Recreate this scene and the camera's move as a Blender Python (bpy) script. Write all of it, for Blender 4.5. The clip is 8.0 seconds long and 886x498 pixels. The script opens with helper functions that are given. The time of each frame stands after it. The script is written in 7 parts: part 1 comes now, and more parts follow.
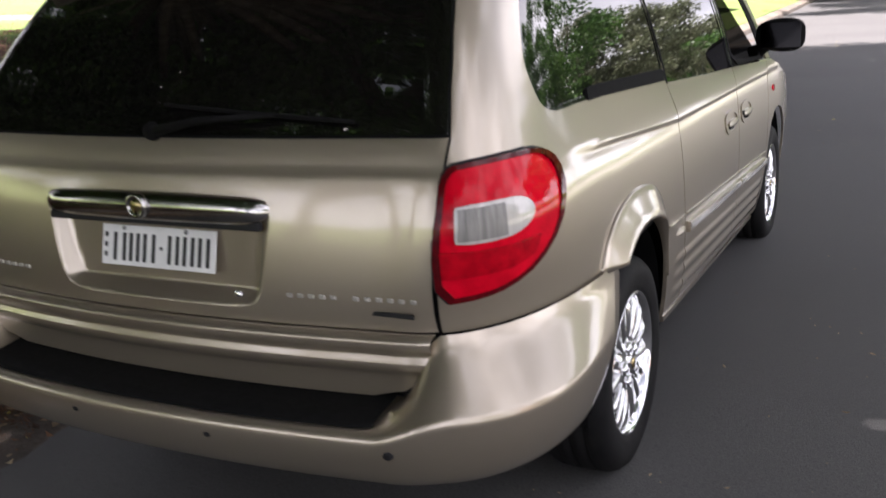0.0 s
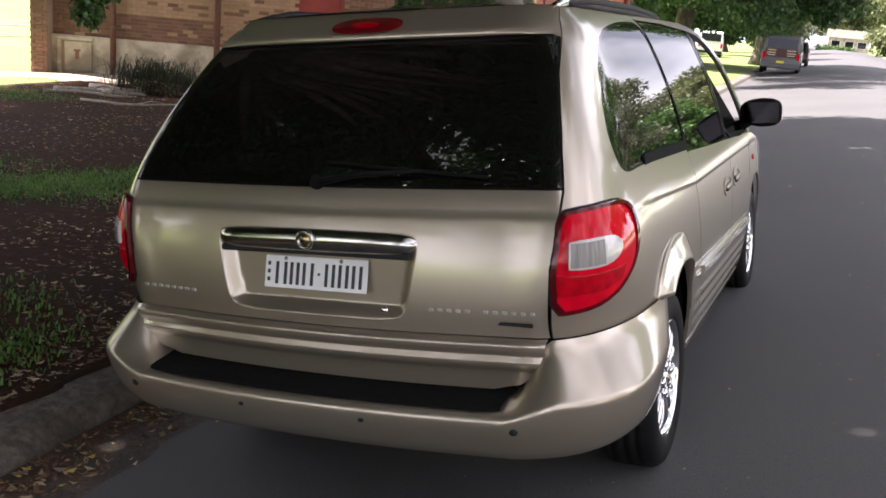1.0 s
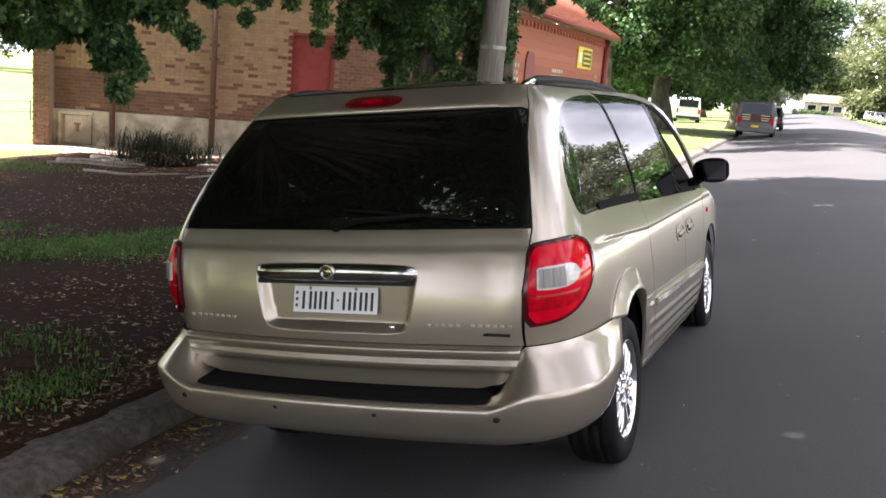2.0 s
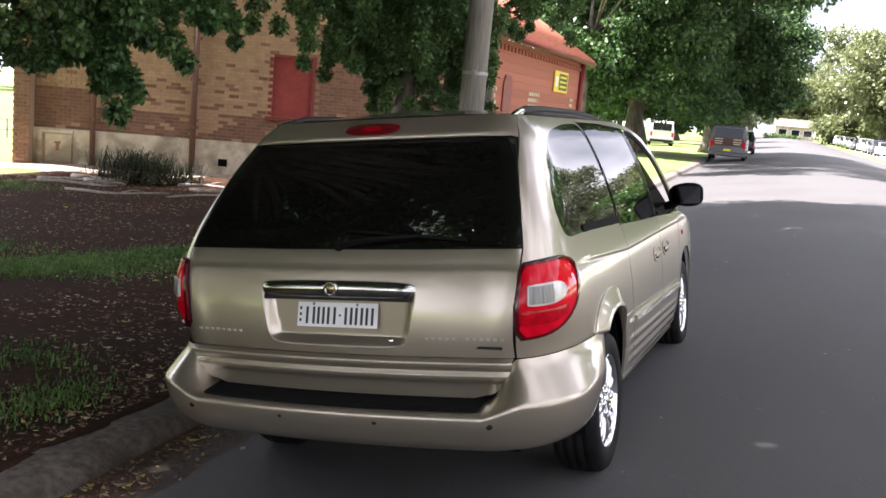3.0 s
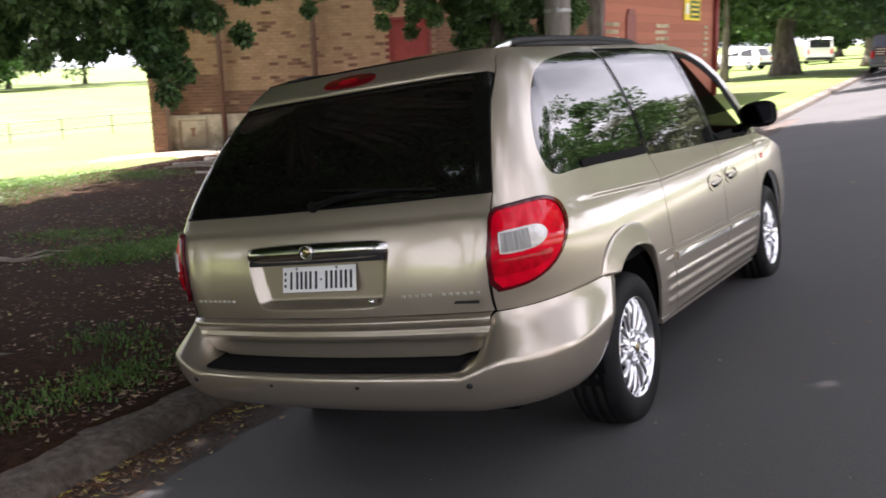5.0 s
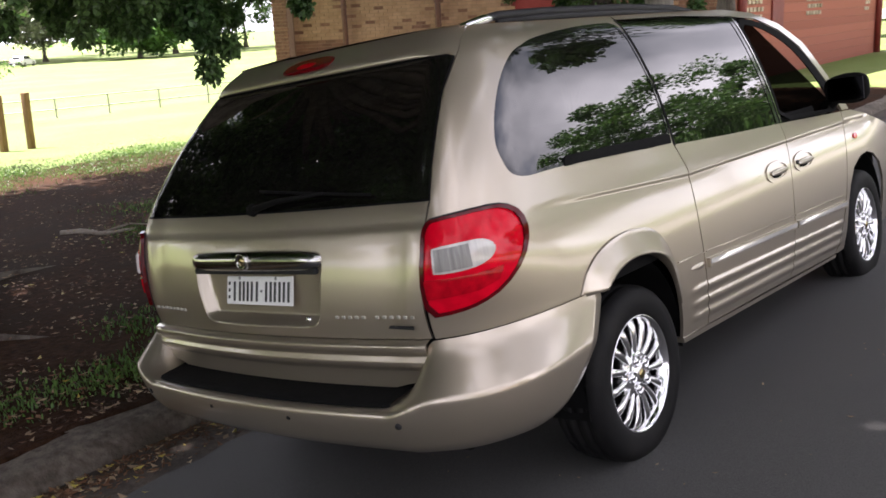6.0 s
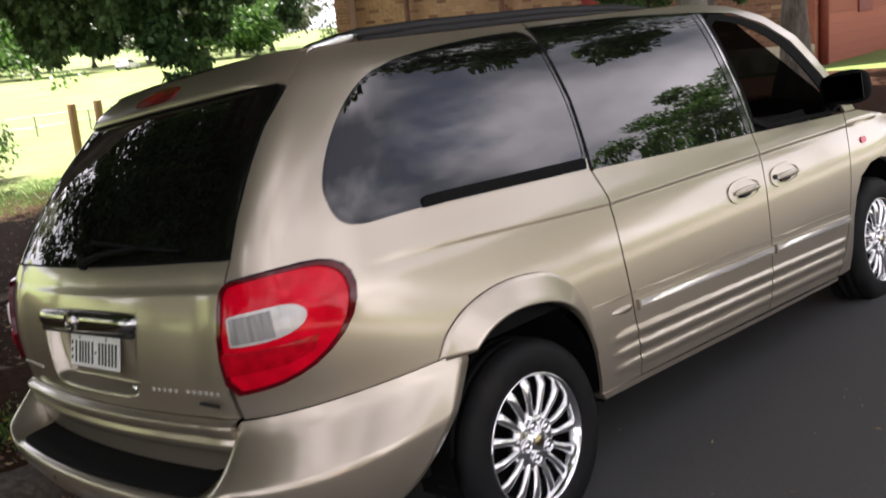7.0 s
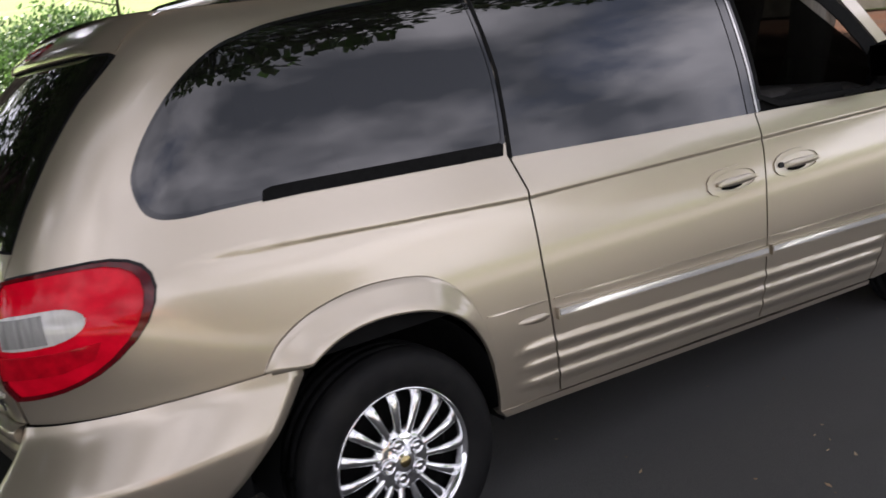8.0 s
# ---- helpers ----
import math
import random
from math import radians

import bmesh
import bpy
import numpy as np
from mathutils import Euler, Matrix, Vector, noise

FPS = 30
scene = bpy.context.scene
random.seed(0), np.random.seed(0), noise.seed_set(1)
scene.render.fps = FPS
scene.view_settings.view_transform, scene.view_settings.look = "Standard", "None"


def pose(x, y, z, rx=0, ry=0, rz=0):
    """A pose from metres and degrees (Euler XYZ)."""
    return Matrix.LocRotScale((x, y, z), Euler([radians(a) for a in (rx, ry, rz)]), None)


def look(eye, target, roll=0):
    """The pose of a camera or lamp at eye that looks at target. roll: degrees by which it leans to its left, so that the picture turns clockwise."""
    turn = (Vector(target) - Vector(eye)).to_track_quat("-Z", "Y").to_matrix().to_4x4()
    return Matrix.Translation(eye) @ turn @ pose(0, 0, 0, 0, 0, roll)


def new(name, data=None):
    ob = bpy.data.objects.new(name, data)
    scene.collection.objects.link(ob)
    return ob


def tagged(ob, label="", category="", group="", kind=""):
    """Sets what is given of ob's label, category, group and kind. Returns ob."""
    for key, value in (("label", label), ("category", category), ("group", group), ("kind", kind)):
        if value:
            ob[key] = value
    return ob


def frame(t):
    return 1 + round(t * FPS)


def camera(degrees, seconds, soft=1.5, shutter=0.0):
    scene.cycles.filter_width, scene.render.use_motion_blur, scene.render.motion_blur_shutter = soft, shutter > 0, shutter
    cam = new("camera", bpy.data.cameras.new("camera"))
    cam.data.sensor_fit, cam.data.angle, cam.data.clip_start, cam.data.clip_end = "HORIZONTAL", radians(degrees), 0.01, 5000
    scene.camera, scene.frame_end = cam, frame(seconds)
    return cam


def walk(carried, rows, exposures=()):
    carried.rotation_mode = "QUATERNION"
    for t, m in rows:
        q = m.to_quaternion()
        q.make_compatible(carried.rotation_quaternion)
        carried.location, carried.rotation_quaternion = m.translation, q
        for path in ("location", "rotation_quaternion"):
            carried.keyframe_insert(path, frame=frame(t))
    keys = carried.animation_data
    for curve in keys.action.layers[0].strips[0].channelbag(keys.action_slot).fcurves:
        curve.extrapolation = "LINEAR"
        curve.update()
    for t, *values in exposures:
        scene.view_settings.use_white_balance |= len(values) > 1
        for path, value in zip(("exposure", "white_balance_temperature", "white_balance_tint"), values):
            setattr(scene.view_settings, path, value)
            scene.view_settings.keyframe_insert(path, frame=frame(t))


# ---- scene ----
from mathutils import geometry

cam = camera(50.5, 8.0, soft=1.6, shutter=0.3)
LEAN = Matrix.Rotation(radians(-7.5), 4, "Y")   # the parked car leans with the fall of the road towards the kerb
PATH = [
    (0, (1.732, -1.636, 1.5), (0.843, 0.081, 0.99), -3.3),
    (0.5, (1.568, -2.019, 1.559), (0.747, -0.238, 1.165), -3.3),
    (1, (1.587, -2.448, 1.586), (0.794, -0.653, 1.198), -1.8),
    (1.2, (1.649, -2.587, 1.566), (0.864, -0.781, 1.218), -1.2),
    (2.3, (1.882, -3.324, 1.603), (1.123, -1.488, 1.373), -3.1),
    (2.5, (1.873, -3.394, 1.612), (1.144, -1.545, 1.391), -2.5),
    (3, (1.88, -3.435, 1.613), (1.158, -1.582, 1.405), -2.0),
    (3.5, (1.91, -3.445, 1.607), (1.177, -1.596, 1.407), -2.7),
    (4, (2.036, -3.394, 1.588), (1.293, -1.555, 1.333), -4.7),
    (4.5, (2.284, -3.215, 1.54), (1.523, -1.388, 1.251), -3.8),
    (5, (2.458, -2.896, 1.508), (1.425, -1.206, 1.234), -8.3),
    (5.2, (2.504, -2.676, 1.500), (1.395, -1.035, 1.224), -7.5),
    (6.3, (2.890, -1.756, 1.509), (1.527, -0.327, 1.195), -9.3),
    (6.5, (2.942, -1.548, 1.477), (1.537, -0.163, 1.15), -8.8),
    (6.8, (2.983, -1.260, 1.572), (1.553, 0.083, 1.182), -8.4),
    (7, (3.076, -1.086, 1.51), (1.623, 0.256, 1.214), -10.7),
    (7.2, (3.199, -0.896, 1.610), (1.660, 0.350, 1.326), -7.9),
    (7.5, (3.274, -0.576, 1.587), (1.635, 0.499, 1.186), -9.1),
    (7.7, (3.297, -0.425, 1.500), (1.687, 0.701, 1.127), -8.8),
    (8, (3.341, -0.106, 1.567), (1.686, 0.933, 1.141), -8.4),
]
walk(cam, [(t, LEAN @ look(eye, target, roll)) for t, eye, target, roll in PATH], exposures=[(t, e, k, g) for t, e, k, g in ((0, 2.38, 6300, 23), (1, 2.44, 6300, 24), (2.5, 2.58, 6200, 22), (3.5, 2.58, 6200, 22), (4.5, 2.52, 6200, 22), (5, 2.44, 6250, 24), (6.5, 2.34, 6400, 24), (7, 2.2, 6500, 23), (7.5, 1.88, 6600, 23), (8, 2.02, 6250, 22))])

# ---- sky and sun ----
SUN_EL, SUN_AZ = radians(61), radians(-100)     # high, over the field to the left
world = bpy.data.worlds.new("sky")
scene.world = world
world.use_nodes = True
wn, wl = world.node_tree.nodes, world.node_tree.links
sky = wn.new("ShaderNodeTexSky")
sky.sky_type, sky.sun_disc, sky.sun_elevation, sky.sun_rotation = "NISHITA", False, SUN_EL, SUN_AZ
co = wn.new("ShaderNodeTexCoord")
drift = wn.new("ShaderNodeMapping")
drift.inputs["Rotation"].default_value = (0, 0, 5.24)
wl.new(co.outputs["Generated"], drift.inputs["Vector"])
clouds = wn.new("ShaderNodeTexNoise")
clouds.inputs["Scale"].default_value, clouds.inputs["Detail"].default_value, clouds.inputs["Roughness"].default_value = 2.6, 7, 0.58
wl.new(drift.outputs["Vector"], clouds.inputs["Vector"])
cover = wn.new("ShaderNodeValToRGB")
cover.color_ramp.elements[0].position, cover.color_ramp.elements[1].position = 0.29, 0.45
wl.new(clouds.outputs["Fac"], cover.inputs["Fac"])
tone = wn.new("ShaderNodeTexNoise")
tone.inputs["Scale"].default_value, tone.inputs["Detail"].default_value = 3.5, 4
wl.new(drift.outputs["Vector"], tone.inputs["Vector"])
cloud_colour = wn.new("ShaderNodeValToRGB")
cloud_colour.color_ramp.elements[0].position, cloud_colour.color_ramp.elements[1].position = 0.38, 0.70
cloud_colour.color_ramp.elements[0].color, cloud_colour.color_ramp.elements[1].color = (2.9, 3.2, 3.6, 1), (18, 18, 18, 1)
wl.new(tone.outputs["Fac"], cloud_colour.inputs["Fac"])
height = wn.new("ShaderNodeSeparateXYZ")
wl.new(co.outputs["Generated"], height.inputs["Vector"])
haze = wn.new("ShaderNodeMapRange")             # the cloud sheet is thinner and brighter towards the horizon
haze.inputs["From Max"].default_value, haze.inputs["To Min"].default_value, haze.inputs["To Max"].default_value = 0.75, 1.4, 0.75
wl.new(height.outputs["Z"], haze.inputs["Value"])
thin = wn.new("ShaderNodeVectorMath")
thin.operation = "SCALE"
wl.new(cloud_colour.outputs["Color"], thin.inputs["Vector"])
wl.new(haze.outputs["Result"], thin.inputs["Scale"])
mixsky = wn.new("ShaderNodeMix")
mixsky.data_type = "RGBA"
wl.new(cover.outputs["Color"], mixsky.inputs["Factor"])
wl.new(sky.outputs["Color"], mixsky.inputs["A"])
wl.new(thin.outputs["Vector"], mixsky.inputs["B"])
back = wn["Background"]
wl.new(mixsky.outputs["Result"], back.inputs["Color"])
back.inputs["Strength"].default_value = 0.05
sun_data = bpy.data.lights.new("sun", "SUN")
sun_data.energy, sun_data.angle, sun_data.color = 5.0, radians(0.6), (1.0, 0.95, 0.87)
sun = new("sun", sun_data)
sun_way = Vector((math.sin(SUN_AZ) * math.cos(SUN_EL), math.cos(SUN_AZ) * math.cos(SUN_EL), math.sin(SUN_EL)))
sun.matrix_world = look(sun_way * 80, (0, 0, 0))


# ---- materials ----
def surface(name, c1, c2, scale=6.0, rough=0.6, rough2=None, metal=0.0, bump=0.0, bump_scale=60.0, coat=0.0, detail=6.0,
            c3=None, scale3=0.6, vary=0.0, island=0.0, spec=0.5, coords="Object", stretch=None):
    """A procedural surface: two colours mixed by a grain, a third in broad patches, relief, and a change from piece to piece."""
    m = bpy.data.materials.new(name)
    m.use_nodes = True
    n, l = m.node_tree.nodes, m.node_tree.links
    b = n["Principled BSDF"]
    tc = n.new("ShaderNodeTexCoord")
    src = tc.outputs[coords]
    if stretch:
        mp = n.new("ShaderNodeMapping")
        mp.inputs["Scale"].default_value = stretch
        l.new(src, mp.inputs["Vector"])
        src = mp.outputs["Vector"]
    g = n.new("ShaderNodeTexNoise")
    g.inputs["Scale"].default_value, g.inputs["Detail"].default_value, g.inputs["Roughness"].default_value = scale, detail, 0.62
    l.new(src, g.inputs["Vector"])
    r = n.new("ShaderNodeValToRGB")
    r.color_ramp.elements[0].position, r.color_ramp.elements[1].position = 0.33, 0.67
    r.color_ramp.elements[0].color, r.color_ramp.elements[1].color = (*c1, 1), (*c2, 1)
    l.new(g.outputs["Fac"], r.inputs["Fac"])
    colour = r.outputs["Color"]
    if c3:
        p = n.new("ShaderNodeTexNoise")
        p.inputs["Scale"].default_value, p.inputs["Detail"].default_value = scale3, 5
        l.new(src, p.inputs["Vector"])
        pr = n.new("ShaderNodeValToRGB")
        pr.color_ramp.elements[0].position, pr.color_ramp.elements[1].position = 0.47, 0.62
        l.new(p.outputs["Fac"], pr.inputs["Fac"])
        mx = n.new("ShaderNodeMix")
        mx.data_type = "RGBA"
        l.new(pr.outputs["Color"], mx.inputs["Factor"])
        l.new(colour, mx.inputs["A"])
        mx.inputs["B"].default_value = (*c3, 1)
        colour = mx.outputs["Result"]
    if vary or island:
        hs = n.new("ShaderNodeHueSaturation")
        mr = n.new("ShaderNodeMapRange")
        k = vary or island
        mr.inputs["To Min"].default_value, mr.inputs["To Max"].default_value = 1 - k, 1 + k
        if vary:
            l.new(n.new("ShaderNodeObjectInfo").outputs["Random"], mr.inputs["Value"])
        else:
            l.new(n.new("ShaderNodeNewGeometry").outputs["Random Per Island"], mr.inputs["Value"])
        l.new(mr.outputs["Result"], hs.inputs["Value"])
        l.new(colour, hs.inputs["Color"])
        colour = hs.outputs["Color"]
    l.new(colour, b.inputs["Base Color"])
    b.inputs["Metallic"].default_value = metal
    b.inputs["Specular IOR Level"].default_value = spec
    if rough2 is not None:
        mr = n.new("ShaderNodeMapRange")
        mr.inputs["To Min"].default_value, mr.inputs["To Max"].default_value = rough, rough2
        l.new(g.outputs["Fac"], mr.inputs["Value"])
        l.new(mr.outputs["Result"], b.inputs["Roughness"])
    else:
        b.inputs["Roughness"].default_value = rough
    if coat:
        b.inputs["Coat Weight"].default_value, b.inputs["Coat Roughness"].default_value = coat, 0.03
    if bump:
        q = n.new("ShaderNodeTexNoise")
        q.inputs["Scale"].default_value, q.inputs["Detail"].default_value = bump_scale, 4
        l.new(src, q.inputs["Vector"])
        bp = n.new("ShaderNodeBump")
        bp.inputs["Strength"].default_value, bp.inputs["Distance"].default_value = 1.0, bump
        l.new(q.outputs["Fac"], bp.inputs["Height"])
        l.new(bp.outputs["Normal"], b.inputs["Normal"])
    return m


def pane_glass(name, tint, ior=1.5):
    """Tinted sheet glass: what is behind shows through the tint, and the surface mirrors by Fresnel."""
    m = bpy.data.materials.new(name)
    m.use_nodes = True
    n, l = m.node_tree.nodes, m.node_tree.links
    n.remove(n["Principled BSDF"])
    tr, gl, mx, fr = n.new("ShaderNodeBsdfTransparent"), n.new("ShaderNodeBsdfGlossy"), n.new("ShaderNodeMixShader"), n.new("ShaderNodeFresnel")
    tr.inputs["Color"].default_value = (*tint, 1)
    gl.inputs["Roughness"].default_value = 0.012
    fr.inputs["IOR"].default_value = ior
    l.new(fr.outputs["Fac"], mx.inputs["Fac"])
    l.new(tr.outputs["BSDF"], mx.inputs[1])
    l.new(gl.outputs["BSDF"], mx.inputs[2])
    # thin grey film lifts the blacks, standing in for veiling glare
    veil, film_ = n.new("ShaderNodeBsdfDiffuse"), n.new("ShaderNodeMixShader")
    veil.inputs["Color"].default_value = (0.34, 0.32, 0.29, 1)
    film_.inputs["Fac"].default_value = 0.012
    l.new(mx.outputs["Shader"], film_.inputs[1])
    l.new(veil.outputs["BSDF"], film_.inputs[2])
    l.new(film_.outputs["Shader"], n["Material Output"].inputs["Surface"])
    return m


def leaf_material(name, dark, light, amount=0.35):
    """Leaves: broad colour changes, a waxy face, and light that comes through."""
    m = surface(name, dark, light, scale=0.8, rough=0.42, island=amount, detail=3)
    n, l = m.node_tree.nodes, m.node_tree.links
    b = n["Principled BSDF"]
    t, mx = n.new("ShaderNodeBsdfTranslucent"), n.new("ShaderNodeMixShader")
    src = b.inputs["Base Color"].links[0].from_socket
    l.new(src, t.inputs["Color"])
    mx.inputs["Fac"].default_value = 0.36
    l.new(b.outputs["BSDF"], mx.inputs[1])
    l.new(t.outputs["BSDF"], mx.inputs[2])
    l.new(mx.outputs["Shader"], n["Material Output"].inputs["Surface"])
    return m


PAINT = surface("champagne_paint", (0.385, 0.332, 0.257), (0.425, 0.368, 0.286), scale=900, rough=0.31, rough2=0.38, metal=0.78, coat=0.95, detail=2)
PAINT.node_tree.nodes["Principled BSDF"].inputs["Coat Roughness"].default_value = 0.09
PAINT.node_tree.nodes["Principled BSDF"].inputs["Coat IOR"].default_value = 1.64
CHROME = surface("chrome", (0.72, 0.72, 0.73), (0.85, 0.85, 0.86), scale=14, rough=0.05, rough2=0.13, metal=1.0)
BLACK_TRIM = surface("black_plastic", (0.010, 0.010, 0.011), (0.020, 0.020, 0.021), scale=90, rough=0.55, rough2=0.7, spec=0.25, bump=0.0004, bump_scale=700)
# blackened metal holds the reflection of shaded trees in its colour
MIRROR_SHADE = surface("shade_mirror_glass", (0.012, 0.012, 0.013), (0.016, 0.016, 0.017), scale=4, rough=0.08, metal=1.0)
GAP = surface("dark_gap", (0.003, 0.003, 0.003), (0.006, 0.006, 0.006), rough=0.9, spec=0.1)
BADGE_SILVER = surface("badge_silver", (0.42, 0.40, 0.36), (0.54, 0.52, 0.47), scale=40, rough=0.35, metal=0.4)
RUBBER = surface("tyre_rubber", (0.004, 0.004, 0.0043), (0.008, 0.0078, 0.0076), scale=24, rough=0.55, rough2=0.75, bump=0.0008, bump_scale=160, spec=0.16, c3=(0.010, 0.0096, 0.009), scale3=6)
RED_LENS = surface("red_lens", (0.44, 0.0015, 0.010), (0.66, 0.003, 0.018), scale=14, rough=0.05, spec=0.2)
DEEP_RED = surface("deep_red_lens", (0.26, 0.0012, 0.006), (0.46, 0.002, 0.010), scale=22, rough=0.06, spec=0.2)
LENS_SHADE = surface("shaded_lens_rim", (0.055, 0.001, 0.003), (0.10, 0.002, 0.004), scale=40, rough=0.06, spec=0.3)
GLOSS_BLACK = surface("gloss_black", (0.004, 0.004, 0.005), (0.007, 0.007, 0.008), scale=6, rough=0.06, spec=0.7)
SPOKE = surface("polished_alloy", (0.66, 0.66, 0.66), (0.80, 0.80, 0.80), scale=30, rough=0.13, rough2=0.2, metal=1.0)
SATIN = surface("satin_strip", (0.80, 0.78, 0.73), (0.88, 0.86, 0.81), scale=40, rough=0.2, metal=0.6)
WIPER_BLACK = surface("wiper_black", (0.004, 0.004, 0.004), (0.008, 0.008, 0.008), scale=60, rough=0.85, spec=0.1)
# chrome darkened in its colour for the tree shade it would mirror
BAR_CHROME = surface("shaded_chrome", (0.34, 0.33, 0.32), (0.50, 0.49, 0.47), scale=14, rough=0.10, rough2=0.2, metal=1.0)
GREY_LENS = surface("ribbed_clear_lens", (0.13, 0.128, 0.122), (0.27, 0.265, 0.255), scale=9, rough=0.12, bump=0.002, bump_scale=60, stretch=(9, 9, 0.05))
WHITE_LENS = surface("clear_lens", (0.40, 0.385, 0.36), (0.52, 0.50, 0.47), scale=60, rough=0.2, coat=1.0, bump=0.0008, bump_scale=260, stretch=(1, 1, 0.02))
PRIVACY = pane_glass("privacy_glass", (0.012, 0.013, 0.014), 1.85)
TINT = pane_glass("tinted_glass", (0.03, 0.032, 0.032), 1.4)
PLATE_WHITE = surface("plate_white", (0.72, 0.72, 0.70), (0.82, 0.82, 0.80), scale=12, rough=0.35, bump=0.0003, bump_scale=300)
INK = surface("black_ink", (0.012, 0.012, 0.014), (0.02, 0.02, 0.022), rough=0.4)
CABIN = surface("cabin_plastic", (0.03, 0.028, 0.026), (0.06, 0.055, 0.05), scale=20, rough=0.6, bump=0.0006, bump_scale=400)
SEAT = surface("seat_cloth", (0.09, 0.08, 0.07), (0.14, 0.125, 0.11), scale=120, rough=0.9, bump=0.001, bump_scale=500)
GOLD = surface("gold_badge", (0.34, 0.27, 0.13), (0.44, 0.36, 0.19), scale=20, rough=0.25, metal=1.0)
LAMP_RED = surface("brake_lamp_red", (0.085, 0.002, 0.004), (0.13, 0.003, 0.005), scale=80, rough=0.1, spec=0.3)

ASPHALT = surface("asphalt", (0.032, 0.0315, 0.031), (0.105, 0.103, 0.099), scale=170, rough=0.58, rough2=0.8, bump=0.004, bump_scale=240, c3=(0.060, 0.058, 0.057), scale3=0.35, coords="Object")
CONCRETE = surface("kerb_concrete", (0.075, 0.060, 0.046), (0.20, 0.168, 0.135), scale=16, rough=0.88, bump=0.012, bump_scale=34, c3=(0.075, 0.06, 0.044), scale3=2.4, vary=0.10)
SOIL = surface("leaf_littered_soil", (0.022, 0.0105, 0.0055), (0.064, 0.031, 0.0165), scale=14, rough=0.95, bump=0.02, bump_scale=30, c3=(0.036, 0.021, 0.013), scale3=0.9, spec=0.08)
TAN_BRICK = surface("tan_brick", (0.37, 0.225, 0.125), (0.47, 0.305, 0.18), scale=5, rough=0.85, bump=0.003, bump_scale=110, vary=0.09)
TAN_BRICK_FAR = surface("tan_brick_joined", (0.37, 0.225, 0.125), (0.47, 0.305, 0.18), scale=5, rough=0.85, bump=0.003, bump_scale=110, island=0.09)
BROWN_BRICK = surface("brown_brick", (0.15, 0.075, 0.045), (0.28, 0.15, 0.092), scale=16, rough=0.85, bump=0.003, bump_scale=110, vary=0.22)
BROWN_BRICK_FAR = surface("brown_brick_joined", (0.15, 0.075, 0.045), (0.28, 0.15, 0.092), scale=16, rough=0.85, bump=0.003, bump_scale=110, island=0.22)
MORTAR = surface("mortar", (0.27, 0.185, 0.115), (0.37, 0.265, 0.175), scale=30, rough=0.95, bump=0.002, bump_scale=90)
RENDERED = surface("cream_render", (0.48, 0.41, 0.29), (0.64, 0.56, 0.42), scale=5, rough=0.9, bump=0.002, bump_scale=60, c3=(0.30, 0.245, 0.165), scale3=1.6)
RED_BOARD = surface("faded_red_board", (0.24, 0.035, 0.028), (0.33, 0.055, 0.042), scale=7, rough=0.7, bump=0.001, bump_scale=80)
RED_PAINT = surface("dark_red_paint", (0.16, 0.025, 0.02), (0.23, 0.04, 0.03), scale=10, rough=0.5)
RUST_PIPE = surface("brown_pipe", (0.10, 0.045, 0.028), (0.17, 0.08, 0.05), scale=20, rough=0.6, bump=0.001, bump_scale=90)
TERRACOTTA = surface("terracotta", (0.36, 0.10, 0.055), (0.52, 0.19, 0.11), scale=9, rough=0.8, bump=0.003, bump_scale=60, vary=0.15)
YELLOW = surface("sign_yellow", (0.75, 0.55, 0.02), (0.82, 0.62, 0.04), scale=8, rough=0.5)
POLE_WOOD = surface("weathered_pole", (0.15, 0.135, 0.115), (0.26, 0.235, 0.20), scale=9, rough=0.85, bump=0.006, bump_scale=26, stretch=(6, 6, 0.35))
BARK = surface("bark", (0.06, 0.046, 0.035), (0.15, 0.122, 0.095), scale=10, rough=0.9, bump=0.025, bump_scale=16, c3=(0.18, 0.155, 0.125), scale3=2.0, stretch=(3, 3, 0.8))
TIMBER = surface("timber_post", (0.16, 0.085, 0.04), (0.30, 0.17, 0.085), scale=12, rough=0.85, bump=0.003, bump_scale=50, stretch=(4, 4, 0.4))
STEEL = surface("galvanised_steel", (0.22, 0.22, 0.215), (0.36, 0.36, 0.35), scale=20, rough=0.5, metal=0.7)
LEAF_A = leaf_material("fig_leaf", (0.032, 0.075, 0.020), (0.095, 0.18, 0.045), 0.45)
# lighter leaf for the low boughs, their lit look put into colour
LEAF_E = leaf_material("lit_hanging_leaf", (0.045, 0.105, 0.030), (0.15, 0.25, 0.075), 0.5)
# gum leaf paled in colour for the haze of distance
LEAF_H = leaf_material("hazed_gum_leaf", (0.095, 0.12, 0.045), (0.20, 0.225, 0.095), 0.3)
LEAF_F = leaf_material("broad_fig_leaf", (0.030, 0.072, 0.024), (0.090, 0.165, 0.050), 0.5)
LEAF_D = leaf_material("strappy_leaf", (0.016, 0.024, 0.010), (0.045, 0.055, 0.022), 0.4)
LEAF_B = leaf_material("bright_leaf", (0.035, 0.10, 0.02), (0.10, 0.20, 0.04))
# eucalypt leaf, also with distance haze mixed into its colour
LEAF_C = leaf_material("hazed_eucalypt_leaf", (0.11, 0.14, 0.08), (0.22, 0.24, 0.14), 0.25)
GRASS_BLADE = leaf_material("grass_blade", (0.05, 0.12, 0.02), (0.13, 0.24, 0.05), 0.4)
DRY_LEAF = surface("fallen_leaf", (0.16, 0.095, 0.05), (0.42, 0.32, 0.20), scale=3, rough=0.8, island=0.5)
